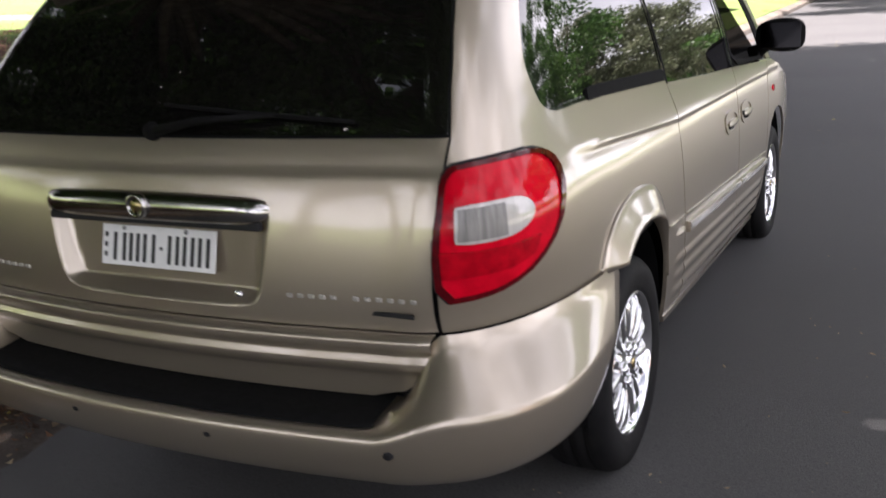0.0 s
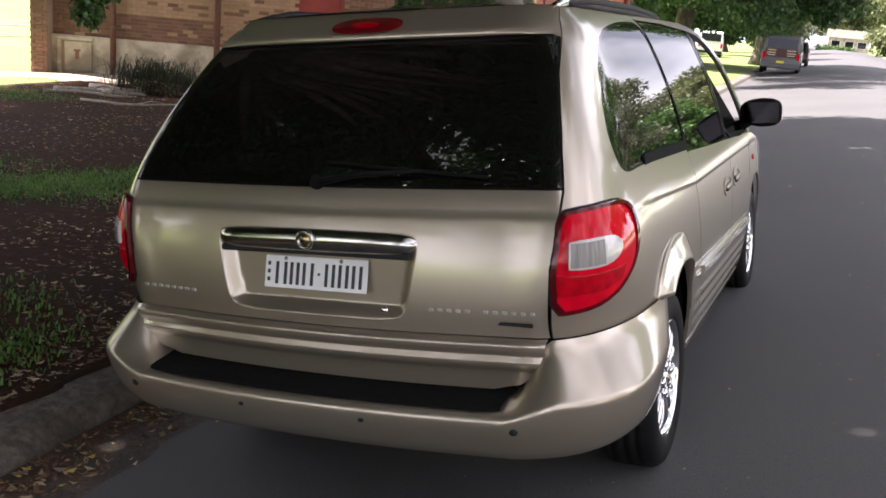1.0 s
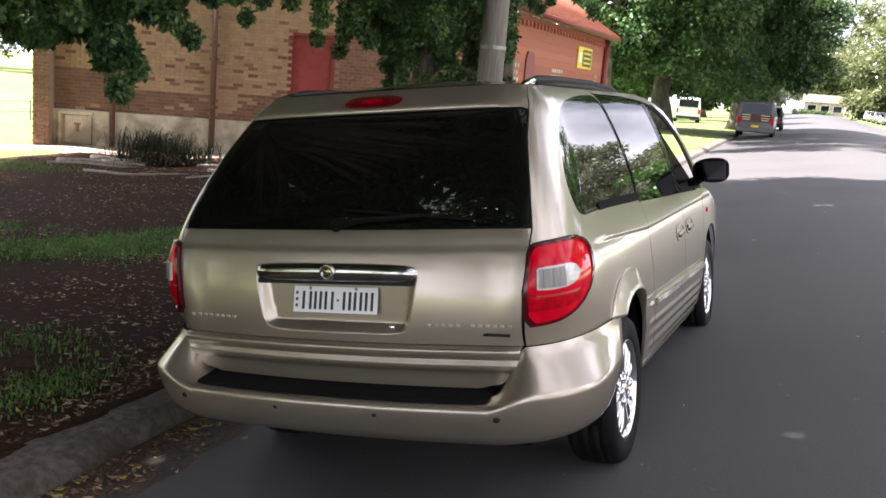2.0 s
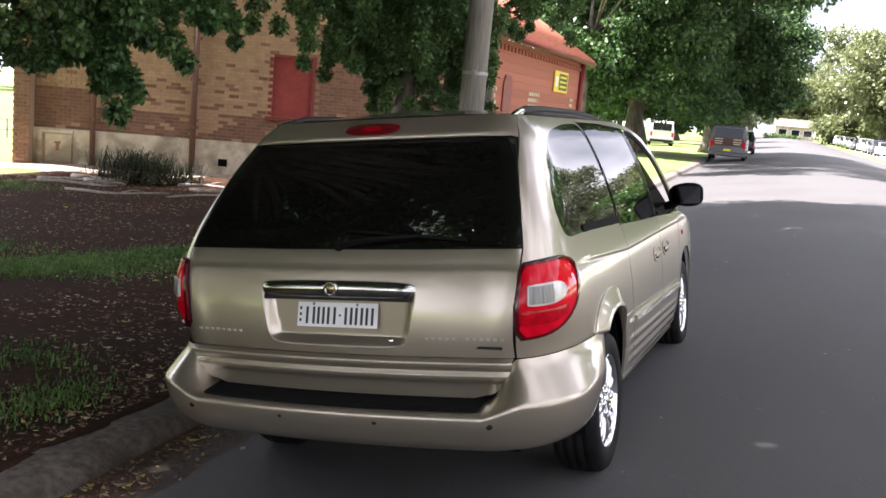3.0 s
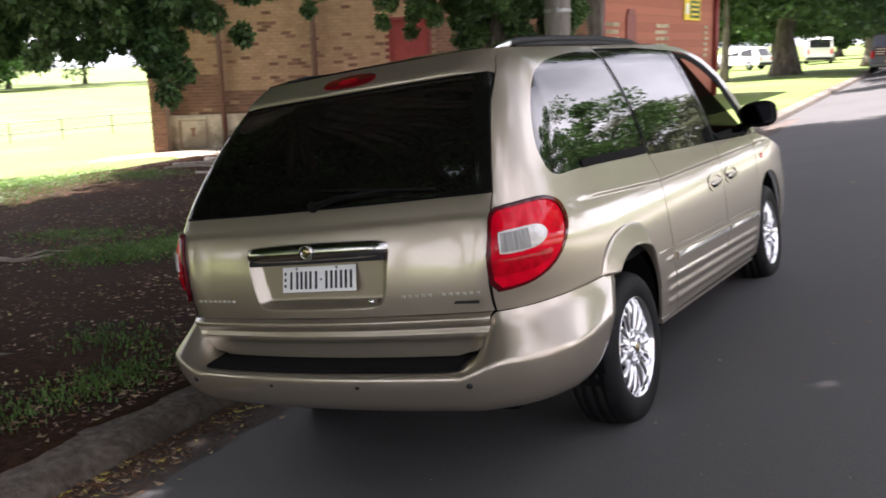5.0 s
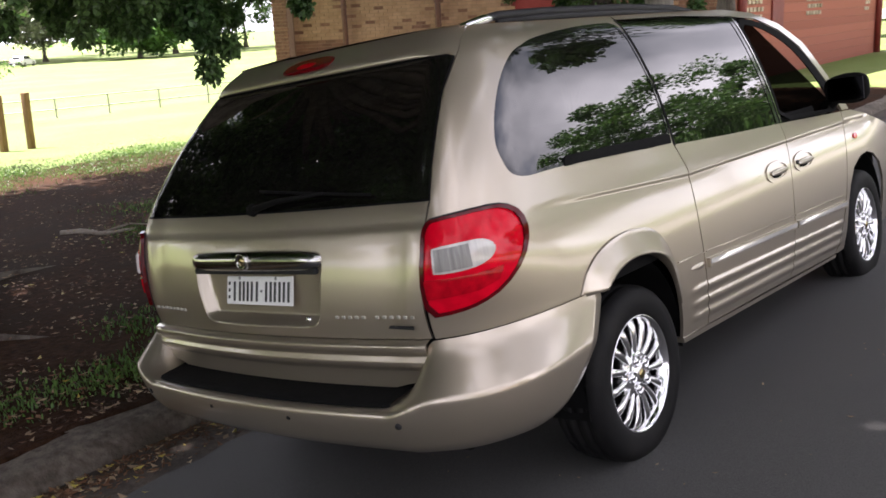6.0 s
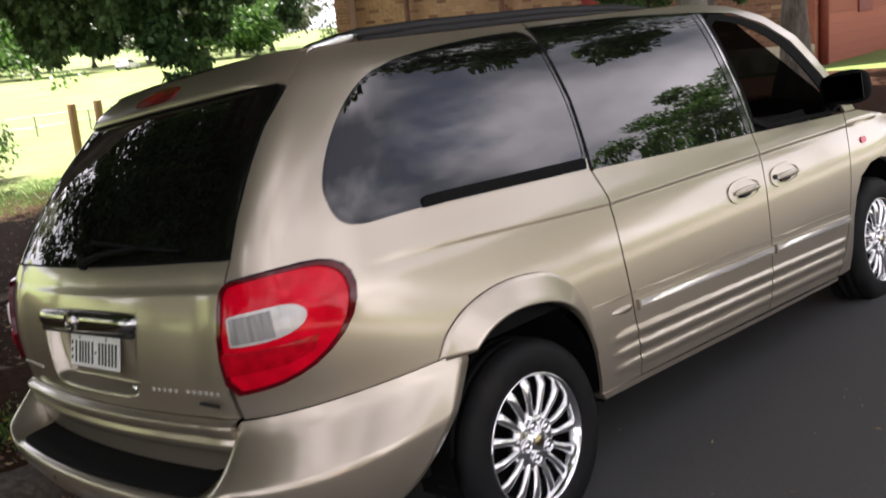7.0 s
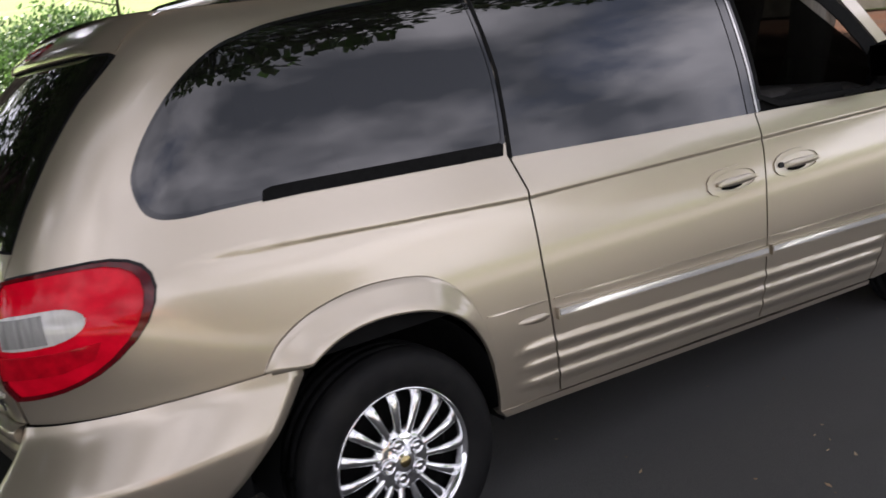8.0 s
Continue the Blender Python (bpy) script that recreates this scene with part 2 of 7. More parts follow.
LIT_SAND = surface("sunlit_dry_soil", (0.26, 0.21, 0.155), (0.40, 0.34, 0.265), scale=9, rough=0.95, bump=0.015, bump_scale=25, c3=(0.22, 0.17, 0.12), scale3=1.2)
BROWN_LEAF = surface("rotting_leaf", (0.06, 0.026, 0.013), (0.20, 0.10, 0.05), scale=3, rough=0.8, island=0.5)
YELLOW_LEAF = surface("yellow_leaf", (0.42, 0.32, 0.05), (0.5, 0.42, 0.10), scale=9, rough=0.6)
LOG = surface("dead_branch", (0.24, 0.20, 0.16), (0.42, 0.37, 0.31), scale=12, rough=0.9, bump=0.006, bump_scale=40)


def grass_ground():
    """Mown turf, drier and greener in patches, bare under the trees beside the road."""
    m = surface("turf", (0.07, 0.12, 0.02), (0.16, 0.23, 0.045), scale=26, rough=0.9, bump=0.02, bump_scale=60, c3=(0.15, 0.185, 0.05), scale3=0.25)
    return m


TURF = grass_ground()


# ---- mesh helpers ----
def finish(name, bm, material, parent=None, label="", smooth=True):
    me = bpy.data.meshes.new(name)
    bm.normal_update()
    bm.to_mesh(me)
    bm.free()
    if material:
        for mm in material if isinstance(material, (list, tuple)) else [material]:
            me.materials.append(mm)
    if smooth:
        me.polygons.foreach_set("use_smooth", [True] * len(me.polygons))
    ob = new(name, me)
    if parent:
        ob.parent = parent
    if label:
        ob["label"] = label
    return ob


def part(name, bm, material, parent, label="", smooth=False):
    return finish(name, bm, material, parent, label, smooth)


def raw(name, verts, faces, material, parent=None, label="", smooth=False):
    me = bpy.data.meshes.new(name)
    me.from_pydata(verts, [], faces)
    me.materials.append(material)
    if smooth:
        me.polygons.foreach_set("use_smooth", [True] * len(me.polygons))
    ob = new(name, me)
    if parent:
        ob.parent = parent
    if label:
        ob["label"] = label
    return ob


def box(sx, sy, sz, at=(0, 0, 0), bevel=0.0, segments=2, m=None):
    """A block of that size whose middle is at the place given, with rounded edges."""
    bm = bmesh.new()
    bmesh.ops.create_cube(bm, size=1.0, matrix=Matrix.Diagonal((sx, sy, sz, 1)))
    if bevel:
        bmesh.ops.bevel(bm, geom=bm.edges[:], offset=min(bevel, 0.49 * min(sx, sy, sz)), segments=segments, affect="EDGES", profile=0.5)
    bmesh.ops.transform(bm, matrix=(m or Matrix()) @ Matrix.Translation(at), verts=bm.verts)
    return bm


def join(*bms):
    out = bms[0]
    for b in bms[1:]:
        me = bpy.data.meshes.new("tmp")
        b.to_mesh(me)
        b.free()
        out.from_mesh(me)
        bpy.data.meshes.remove(me)
    return out


def tube(points, radii, sides=10, caps=True):
    """A tapered tube along a line of points."""
    bm = bmesh.new()
    rings = []
    pts = [Vector(p) for p in points]
    for i, p in enumerate(pts):
        d = (pts[min(i + 1, len(pts) - 1)] - pts[max(i - 1, 0)]).normalized()
        a = d.orthogonal().normalized() if i == 0 else (u - d * u.dot(d)).normalized()
        u = a
        b = d.cross(a)
        r = radii[i] if isinstance(radii, (list, tuple)) else radii
        rings.append([bm.verts.new(p + (a * math.cos(k * math.tau / sides) + b * math.sin(k * math.tau / sides)) * r) for k in range(sides)])
    for r0, r1 in zip(rings, rings[1:]):
        for k in range(sides):
            bm.faces.new((r0[k], r0[(k + 1) % sides], r1[(k + 1) % sides], r1[k]))
    if caps:
        bm.faces.new(rings[0][::-1])
        bm.faces.new(rings[-1])
    return bm


def lathe(profile, sides=48, axis="X"):
    """Turns a line of (radius, along) about an axis through the origin."""
    bm = bmesh.new()
    rings = []
    for r, h in profile:
        ring = []
        for k in range(sides):
            c, s = r * math.cos(k * math.tau / sides), r * math.sin(k * math.tau / sides)
            ring.append(bm.verts.new((h, c, s) if axis == "X" else (c, s, h)))
        rings.append(ring)
    for r0, r1 in zip(rings, rings[1:]):
        for k in range(sides):
            bm.faces.new((r0[k], r0[(k + 1) % sides], r1[(k + 1) % sides], r1[k]))
    bmesh.ops.recalc_face_normals(bm, faces=bm.faces)
    return bm


def empty(name, m=None, label="", category="", group="", kind=""):
    ob = new(name)
    ob.empty_display_size = 0.2
    if m is not None:
        ob.matrix_world = m
    return tagged(ob, label, category, group, kind)


def ease(v, a=0.0, b=1.0):
    k = min(1.0, max(0.0, (v - a) / (b - a)))
    return k * k * (3 - 2 * k)


# ---- the lie of the land ----
SKEW = 0.035                                    # the road bears a little to the left of the car


def kerb_x(y):
    return -1.50 - SKEW * y


def road_z(x, y):
    """The road's surface: steep beside the gutter, rounded over the crown."""
    u = x - kerb_x(y)
    if u < 3.3:
        z = 0.1317 * (u - 1.5)
    else:
        k = min(u, 10.8) - 3.3
        z = 0.237 + 0.1317 * k - 0.0245 * k * k
    return z + 0.006 * y


def verge_z(x, y):
    """The strip beside the road falls gently towards the hall and the playing field."""
    v = kerb_x(y) - 0.40 - x
    fall = 0.45 * ease(v, 1.0, 11.0) + (1.4 * (1 - math.exp(-(v - 13.0) / 22.0)) if v > 13.0 else 0.0)
    return -0.083 + 0.006 * min(y, 80) - fall + 0.02 * noise.noise((x * 0.9, y * 0.9, 0)) * ease(v, 0, 1)


def land_z(x, y):
    if x < kerb_x(y) - 0.38:
        under = -12.9 < x - kerb_x(y) and -7.5 < y < 19.0
        return verge_z(x, y) - (0.06 if under else 0.0)
    if x < kerb_x(y) + 0.2:
        return road_z(kerb_x(y), y) - 0.12
    if x > kerb_x(y) + 12.4:
        return road_z(kerb_x(y) + 10.8, y) + 0.12
    return road_z(x, y) - 0.15


def sheet(name, xs, ys, zf, material, label, category, hole=None):
    """A sheet of ground over a net of lines, xs being distances from the kerb's face."""
    verts, faces = [], []
    for y in ys:
        for u in xs:
            x = kerb_x(y) + u
            verts.append((x, y, zf(x, y)))
    w = len(xs)
    for j in range(len(ys) - 1):
        for i in range(w - 1):
            faces.append((j * w + i, j * w + i + 1, (j + 1) * w + i + 1, (j + 1) * w + i))
    return tagged(raw(name, verts, faces, material, smooth=True), label, category, kind="structure")


far_y = [-300, -180, -100, -60, -40, -28, -20, -14, -10] + [-8 + 0.5 * k for k in range(68)] + [27 + 3 * k for k in range(24)] + [105, 130, 170, 230, 320, 450, 700, 1200]
ground = sheet("ground", [-900, -500, -300, -180, -110, -70, -50, -36, -28, -22, -18] + [-15 + 0.5 * k for k in range(30)] + [-0.385, -0.37, 0.1, 0.5, 5, 12.3, 12.6, 14, 20, 30, 50, 90, 160, 300, 600, 900], far_y,
               land_z, TURF, "mown green grass of the park and verge", "ground")
road = sheet("road", [0.0, 0.12, 0.3, 0.6] + [1 + 0.4 * k for k in range(29)], far_y, road_z, ASPHALT, "dark grey asphalt road with loose grit", "road")
bare = sheet("bare_verge", [-13.6 + 0.3 * k for k in range(44)] + [-0.48, -0.40, -0.32, -0.27, -0.235, -0.20, -0.17], [-8 + 0.2 * k for k in range(143)],
             lambda x, y: (-0.0735 + 0.006 * y - 0.05 * ease(x - kerb_x(y) + 0.045 * noise.noise((y * 2.3, 5, 0)) + 0.02 * noise.noise((y * 9, 2, 0)), -0.27, -0.17)) if x - kerb_x(y) > -0.41 else verge_z(x, y) + 0.006 - 0.09 * ease(-(x - kerb_x(y)), 12.2, 13.5) - 0.09 * ease(y, 18.6, 20.4), SOIL, "bare brown soil littered with dry leaves under the trees", "ground")

GUTTER = surface("gutter_dirt", (0.055, 0.040, 0.030), (0.125, 0.098, 0.076), scale=30, rough=0.92, bump=0.006, bump_scale=90, c3=(0.050, 0.044, 0.040), scale3=1.6)
sheet("gutter", [0.0, 0.12, 0.24, 0.34, 0.42, 0.50, 0.58, 0.66], [-8 + 0.2 * k for k in range(150)],
      lambda x, y: road_z(x, y) + 0.005 - 0.012 * ease(x - kerb_x(y) + 0.16 * noise.noise((y * 0.8, 3, 0)) + 0.06 * noise.noise((y * 4, 1, 0)), 0.36, 0.60), GUTTER, "brown dirt washed along the gutter", "gutter")

# kerb: cast lengths with open joints, on the setting's own line
kerb = empty("kerb", None, "weathered grey concrete kerb with stained face", "kerb", kind="structure")
kb = bmesh.new()
prof = [(0.03, -0.16), (0.02, 0.0), (-0.03, 0.06), (-0.055, 0.088), (-0.09, 0.103), (-0.14, 0.110), (-0.36, 0.122), (-0.39, 0.112), (-0.405, 0.07), (-0.405, -0.16)]
rows_k = []
for j in range(7):
    yy = -1.2 + 2.39 * j / 6
    rows_k.append([kb.verts.new((px, yy, pz + 0.004 * noise.noise((px * 9, yy * 4, 2)))) for px, pz in prof])
for r0, r1 in zip(rows_k, rows_k[1:]):
    for i in range(len(prof) - 1):
        kb.faces.new((r0[i], r0[i + 1], r1[i + 1], r1[i]))
kb.faces.new(rows_k[0])
kb.faces.new(rows_k[-1][::-1])
bmesh.ops.recalc_face_normals(kb, faces=kb.faces)
first = part("kerb_stone", kb, CONCRETE, kerb)
for i in range(-5, 40):
    y = 2.4 * i + 0.6
    ob = first if i == -5 else new("kerb_stone", first.data)
    ob.parent = kerb
    ob.matrix_world = Matrix.Translation((kerb_x(y) + 0.003 * math.sin(i * 5), y, 0.1317 * -1.5 + 0.006 * y)) @ pose(0, 0, 0, 0.35, 0, math.degrees(math.atan(SKEW)))


# ---- the parked people carrier: body surface ----
REAR = [(0.25, 0.16), (0.45, 0.13), (0.7, 0.10), (0.85, 0.085), (1.0, 0.095), (1.12, 0.12), (1.21, 0.155), (1.35, 0.245), (1.5, 0.36), (1.62, 0.475), (1.70, 0.56), (1.78, 0.65)]
HALF = [(0.25, 0.93), (0.4, 0.965), (0.6, 0.985), (0.8, 0.985), (0.95, 0.975), (1.05, 0.96), (1.17, 0.925), (1.3, 0.885), (1.45, 0.83), (1.6, 0.765), (1.70, 0.71), (1.78, 0.635)]
Y0, S1, S2, CORNER = 0.95, 0.62, 1.37, 2.5


def table(tab, v):
    """A smooth line through the (place, value) pairs of a table."""
    if v <= tab[0][0]:
        return tab[0][1]
    if v >= tab[-1][0]:
        return tab[-1][1]
    for i in range(len(tab) - 1):
        (a, p), (b, q) = tab[i], tab[i + 1]
        if v <= b:
            h = b - a
            k = (v - a) / h
            m0 = (q - tab[i - 1][1]) / (b - tab[i - 1][0]) if i else (q - p) / h
            m1 = (tab[i + 2][1] - p) / (tab[i + 2][0] - a) if i + 2 < len(tab) else (q - p) / h
            k2, k3 = k * k, k * k * k
            return (2 * k3 - 3 * k2 + 1) * p + (k3 - 2 * k2 + k) * h * m0 + (3 * k2 - 2 * k3) * q + (k3 - k2) * h * m1


def sill_z(y):
    return 0.366 - 0.049 * (y - 1.78)


def crease_z(y):
    return 1.109 - 0.057 * (y - 0.55) if y < 1.75 else 1.041 - 0.009 * (y - 1.75)


def relief(y, z):
    """Pressed lines of the sides: the shoulder crease, and the ribs along the sills."""
    d = 0.0
    g = crease_z(y) - z
    d -= 0.006 * ease(g, -0.008, 0.012) * math.exp(-max(0.0, g) / 0.28) * ease(y, 0.5, 0.95)
    if y > 1.5:
        fade = ease(y, 1.58, 1.68) * (1 - ease(y, 3.62, 3.72))
        for h in (0.055, 0.115, 0.175):
            k = (z - sill_z(y) - h) / 0.027
            if abs(k) < 1:
                d += 0.0065 * fade * (1 - k * k) ** 2
    return d


def outline(s, z):
    w, r = table(HALF, z), table(REAR, z)
    square = ease(z, 0.74, 1.16) * (1 - ease(z, 1.2, 1.78))      # the corner is squarer at the height of the lamps
    a = (0.33 if z < 1.2 else max(0.16, 0.33 - (z - 1.2) * 0.36)) - 0.07 * square
    n = CORNER + 1.5 * square
    if s < S1:
        x = s * (w - a) / S1
        return x, r + 0.075 * (x / 0.8) ** 2
    rr = r + 0.075 * ((w - a) / 0.8) ** 2
    if s < S2:
        f = (s - S1) / (S2 - S1) * math.pi / 2
        return w - a + a * math.sin(f) ** (2 / n), Y0 - (Y0 - rr) * math.cos(f) ** (2 / n)
    return w, Y0 + s - S2


def body(s, z, off=0.0):
    """The body's skin: s runs from the middle of the rear round the right corner and along the side (minus: the left)."""
    g, s = (1 if s >= 0 else -1), abs(s)
    x, y = outline(s, z)
    off += relief(y, z)
    x1, y1 = outline(s + 1e-3, z)
    x0, y0 = outline(abs(s - 1e-3), z) if s > 1e-3 else (-x1, y1)
    dx, dy = x1 - x0, y1 - y0
    l = math.hypot(dx, dy)
    x, y = x + dy / l * off, y - dx / l * off
    if y > 4.2:
        x *= 1 - 0.09 * min(1.2, y - 4.2) ** 2
    return Vector((g * x, y, z))


def at_x(x, z):
    lo, hi = 0.0, S2
    for _ in range(30):
        m = (lo + hi) / 2
        lo, hi = (m, hi) if outline(m, z)[0] < abs(x) else (lo, m)
    return (lo if x >= 0 else -lo), z


def at_y(y, z):
    if y >= Y0:
        return S2 + y - Y0, z
    lo, hi = 0.0, S2
    for _ in range(30):
        m = (lo + hi) / 2
        lo, hi = (m, hi) if outline(m, z)[1] < y else (lo, m)
    return lo, z


def sides(points):
    return [at_y(y, z) for y, z in points]


def rears(points):
    return [at_x(x, z) for x, z in points]


def rounded(points, times=2):
    """Rounds off a closed outline by cutting its corners."""
    for _ in range(times):
        out = []
        for p, q in zip(points, points[1:] + points[:1]):
            out += [(p[0] * 0.75 + q[0] * 0.25, p[1] * 0.75 + q[1] * 0.25), (p[0] * 0.25 + q[0] * 0.75, p[1] * 0.25 + q[1] * 0.75)]
        points = out
    return points


def flip(points):
    return [(-s, z) for s, z in points]


def panel(name, outer, material, parent, holes=(), off=0.0, depth=0.014, step=0.07, zstep=0.025, skin=None, label="", bulge=0.0, cuts=()):
    """A sheet of the car's skin inside an outline of (s, z), with turned-in edges."""
    skin = skin or body
    loops = [outer, *holes]
    flat = [p for lo in loops for p in lo]
    tris = geometry.tessellate_polygon([[Vector((s, z, 0)) for s, z in lo] for lo in loops])
    bm = bmesh.new()
    vs = [bm.verts.new((s, z, 0)) for s, z in flat]
    for t in tris:
        try:
            bm.faces.new([vs[i] for i in t])
        except ValueError:
            pass
    for axis, lo_, hi_, d in ((0, min(p[0] for p in flat), max(p[0] for p in flat), step), (1, min(p[1] for p in flat), max(p[1] for p in flat), zstep)):
        k = math.ceil(lo_ / d)
        while k * d < hi_:
            no = Vector((0, 0, 0))
            no[axis] = 1
            bmesh.ops.bisect_plane(bm, geom=bm.verts[:] + bm.edges[:] + bm.faces[:], dist=1e-6, plane_co=no * (k * d), plane_no=no)
            k += 1
    for s0, z0, slope in cuts:
        for o in (-0.012, -0.004, 0.003, 0.009, 0.03):
            bmesh.ops.bisect_plane(bm, geom=bm.verts[:] + bm.edges[:] + bm.faces[:], dist=1e-6, plane_co=Vector((s0, z0 + o, 0)), plane_no=Vector((-slope, 1, 0)).normalized())
    bmesh.ops.remove_doubles(bm, verts=bm.verts, dist=1e-5)
    cs = sum(p[0] for p in outer) / len(outer)
    cz = sum(p[1] for p in outer) / len(outer)
    rs = max(abs(p[0] - cs) for p in outer)
    rz = max(abs(p[1] - cz) for p in outer)

    def put(s, z, extra=0.0):
        b = bulge * max(0.0, 1 - ((s - cs) / rs) ** 2 - ((z - cz) / rz) ** 2) if bulge else 0.0
        return skin(s, z, off + b + extra)

    rim = [(tuple(e.verts[0].co[:2]), tuple(e.verts[1].co[:2])) for e in bm.edges if len(e.link_faces) == 1]
    normals = []
    top_sz = [tuple(v.co[:2]) for v in bm.verts]
    bm.verts.index_update()
    faces = [[v.index for v in f.verts] for f in bm.faces]
    bm.free()
    verts = [put(s, z) for s, z in top_sz]
    h = 0.0015
    for s, z in top_sz:
        n = (put(s + h, z) - put(s - h, z)).cross(put(s, z + h) - put(s, z - h))
        normals.append(n.normalized())
    # faces follow the skin's normal
    fixed = []
    for f in faces:
        a, b, c = (verts[i] for i in f[:3])
        area = Vector((0, 0, 0))
        for i in range(1, len(f) - 1):
            area += (verts[f[i]] - verts[f[0]]).cross(verts[f[i + 1]] - verts[f[0]])
        fixed.append(f if area.dot(normals[f[0]]) >= 0 else f[::-1])
    loop_n = [normals[i] for f in fixed for i in f]
    for (p, q) in rim:
        i = len(verts)
        verts += [put(*p), put(*q), put(*q, -depth), put(*p, -depth)]
        n = (verts[i + 1] - verts[i]).cross(verts[i + 3] - verts[i])
        if n.length < 1e-12:
            n = Vector((0, 0, 1))
        fixed.append([i, i + 1, i + 2, i + 3])
        loop_n += [n.normalized()] * 4
    me = bpy.data.meshes.new(name)
    me.from_pydata([tuple(v) for v in verts], [], fixed)
    me.materials.append(material)
    me.polygons.foreach_set("use_smooth", [True] * len(me.polygons))
    if len(loop_n) == len(me.loops):
        me.normals_split_custom_set([tuple(n) for n in loop_n])
    ob = new(name, me)
    ob.parent = parent
    if label:
        ob["label"] = label
    return ob


minivan = empty("minivan", LEAN, "champagne gold people carrier parked at the kerb, tinted rear windows", "car")

# dark inner shell, just inside the panels, so that the joints read as gaps
shell_bm = bmesh.new()
levels = [0.41, 0.50, 0.6, 0.75, 0.9, 1.05, 1.165]
ss = [-(S2 + 2.6) + 0.1 * k for k in range(80)]
ss = [s for s in ss if s <= S2 + 2.61]
grid = [[shell_bm.verts.new(body(s, z, -0.02)) for s in ss] for z in levels]
for j in range(len(levels) - 1):
    for i in range(len(ss) - 1):
        sm = abs(ss[i] + ss[i + 1]) / 2
        ym = body(sm, levels[j])[1]
        if abs(body(sm, levels[j])[0]) < 0.5 and ym < 0.3 and 0.7 < levels[j] < 1.0:
            continue
        if levels[j] < 0.75 and (0.7 < ym < 1.6 or 3.6 < ym):
            continue
        shell_bm.faces.new((grid[j][i], grid[j][i + 1], grid[j + 1][i + 1], grid[j + 1][i]))
part("inner_shell", shell_bm, GAP, minivan, "dark inner shell behind the panel gaps")
floor_bm = join(box(1.5, 4.4, 0.04, (0, 2.5, 0.34), 0.01), box(1.86, 1.9, 0.05, (0, 2.62, 0.36), 0.01))
part("floor_pan", floor_bm, GAP, minivan)

# side outlines, in (along, height)
ARCH = [(0.75, 0.29), (0.765, 0.45), (0.80, 0.62), (0.857, 0.729), (0.92, 0.775), (1.0, 0.806), (1.1, 0.818), (1.2, 0.81), (1.29, 0.79), (1.367, 0.752), (1.43, 0.70), (1.48, 0.62), (1.505, 0.53), (1.518, 0.44), (1.52, 0.375)]
FLARE = [(0.742, 0.752), (0.76, 0.785), (0.80, 0.832), (0.88, 0.878), (0.98, 0.906), (1.09, 0.918), (1.2, 0.913), (1.31, 0.893), (1.40, 0.858), (1.47, 0.81), (1.53, 0.735)]


def resampled(points, n):
    """A smooth line with n pieces for each piece of the one given."""
    m = len(points) - 1
    return [(table([(k, p[0]) for k, p in enumerate(points)], i / n), table([(k, p[1]) for k, p in enumerate(points)], i / n)) for i in range(m * n + 1)]


ARCH, FLARE = resampled(ARCH, 3), resampled(FLARE, 4)


def evenly(points, n):
    """The same line, cut into n equal lengths."""
    at = [0.0]
    for a, b in zip(points, points[1:]):
        at.append(at[-1] + math.hypot(b[0] - a[0], b[1] - a[1]))
    out, i = [], 0
    for k in range(n + 1):
        d = at[-1] * k / n
        while i < len(at) - 2 and at[i + 1] < d:
            i += 1
        f = (d - at[i]) / max(1e-9, at[i + 1] - at[i])
        out.append((points[i][0] + (points[i + 1][0] - points[i][0]) * f, points[i][1] + (points[i + 1][1] - points[i][1]) * f))
    return out
QUARTER_GLASS = [(0.535, 1.35), (0.53, 1.29), (0.545, 1.235), (0.62, 1.213), (0.80, 1.218), (1.25, 1.203), (1.705, 1.183), (1.735, 1.30), (1.765, 1.45), (1.77, 1.58), (1.772, 1.735), (1.6, 1.735), (1.4, 1.728), (1.2, 1.712), (1.01, 1.690), (0.86, 1.648), (0.73, 1.568), (0.615, 1.46)]
DOOR_GLASS = [(1.722, 1.171), (2.3, 1.148), (2.87, 1.122), (2.90, 1.3), (2.93, 1.55), (2.94, 1.712), (2.4, 1.735), (1.786, 1.737), (1.784, 1.58), (1.778, 1.45), (1.748, 1.3)]
FRONT_GLASS = [(2.945, 1.135), (3.4, 1.117), (3.88, 1.095), (3.84, 1.25), (3.66, 1.51), (3.50, 1.61), (3.28, 1.685), (3.01, 1.708), (3.0, 1.55), (2.975, 1.3)]
SEAM_A = [(1.716, 1.177), (1.748, 1.065), (1.750, 0.825), (1.762, 0.6), (1.779, 0.362)]
SEAM_B = [(2.908, 1.128), (2.91, 0.987), (2.868, 0.626), (2.834, 0.314)]
TAIL = [at_x(0.793, 1.10), at_x(0.801, 1.138), at_x(0.820, 1.153), at_y(0.36, 1.160), at_y(0.45, 1.152), at_y(0.507, 1.118), at_y(0.512, 1.05), at_y(0.462, 0.965), at_y(0.365, 0.890), at_y(0.28, 0.855), at_y(0.22, 0.843), at_x(0.784, 0.838), at_x(0.780, 0.98)]
REVERSE = [at_x(0.826, 1.050), at_x(0.828, 1.066), at_y(0.27, 1.071), at_y(0.312, 1.064), at_y(0.340, 1.042), at_y(0.334, 1.014), at_y(0.30, 0.992), at_y(0.25, 0.980), at_x(0.828, 0.979), at_x(0.826, 0.990)]
LOWER_RED = [at_x(0.797, 0.962), at_y(0.27, 0.962), at_y(0.36, 0.966), at_y(0.34, 0.925), at_y(0.27, 0.905), at_x(0.797, 0.900)]
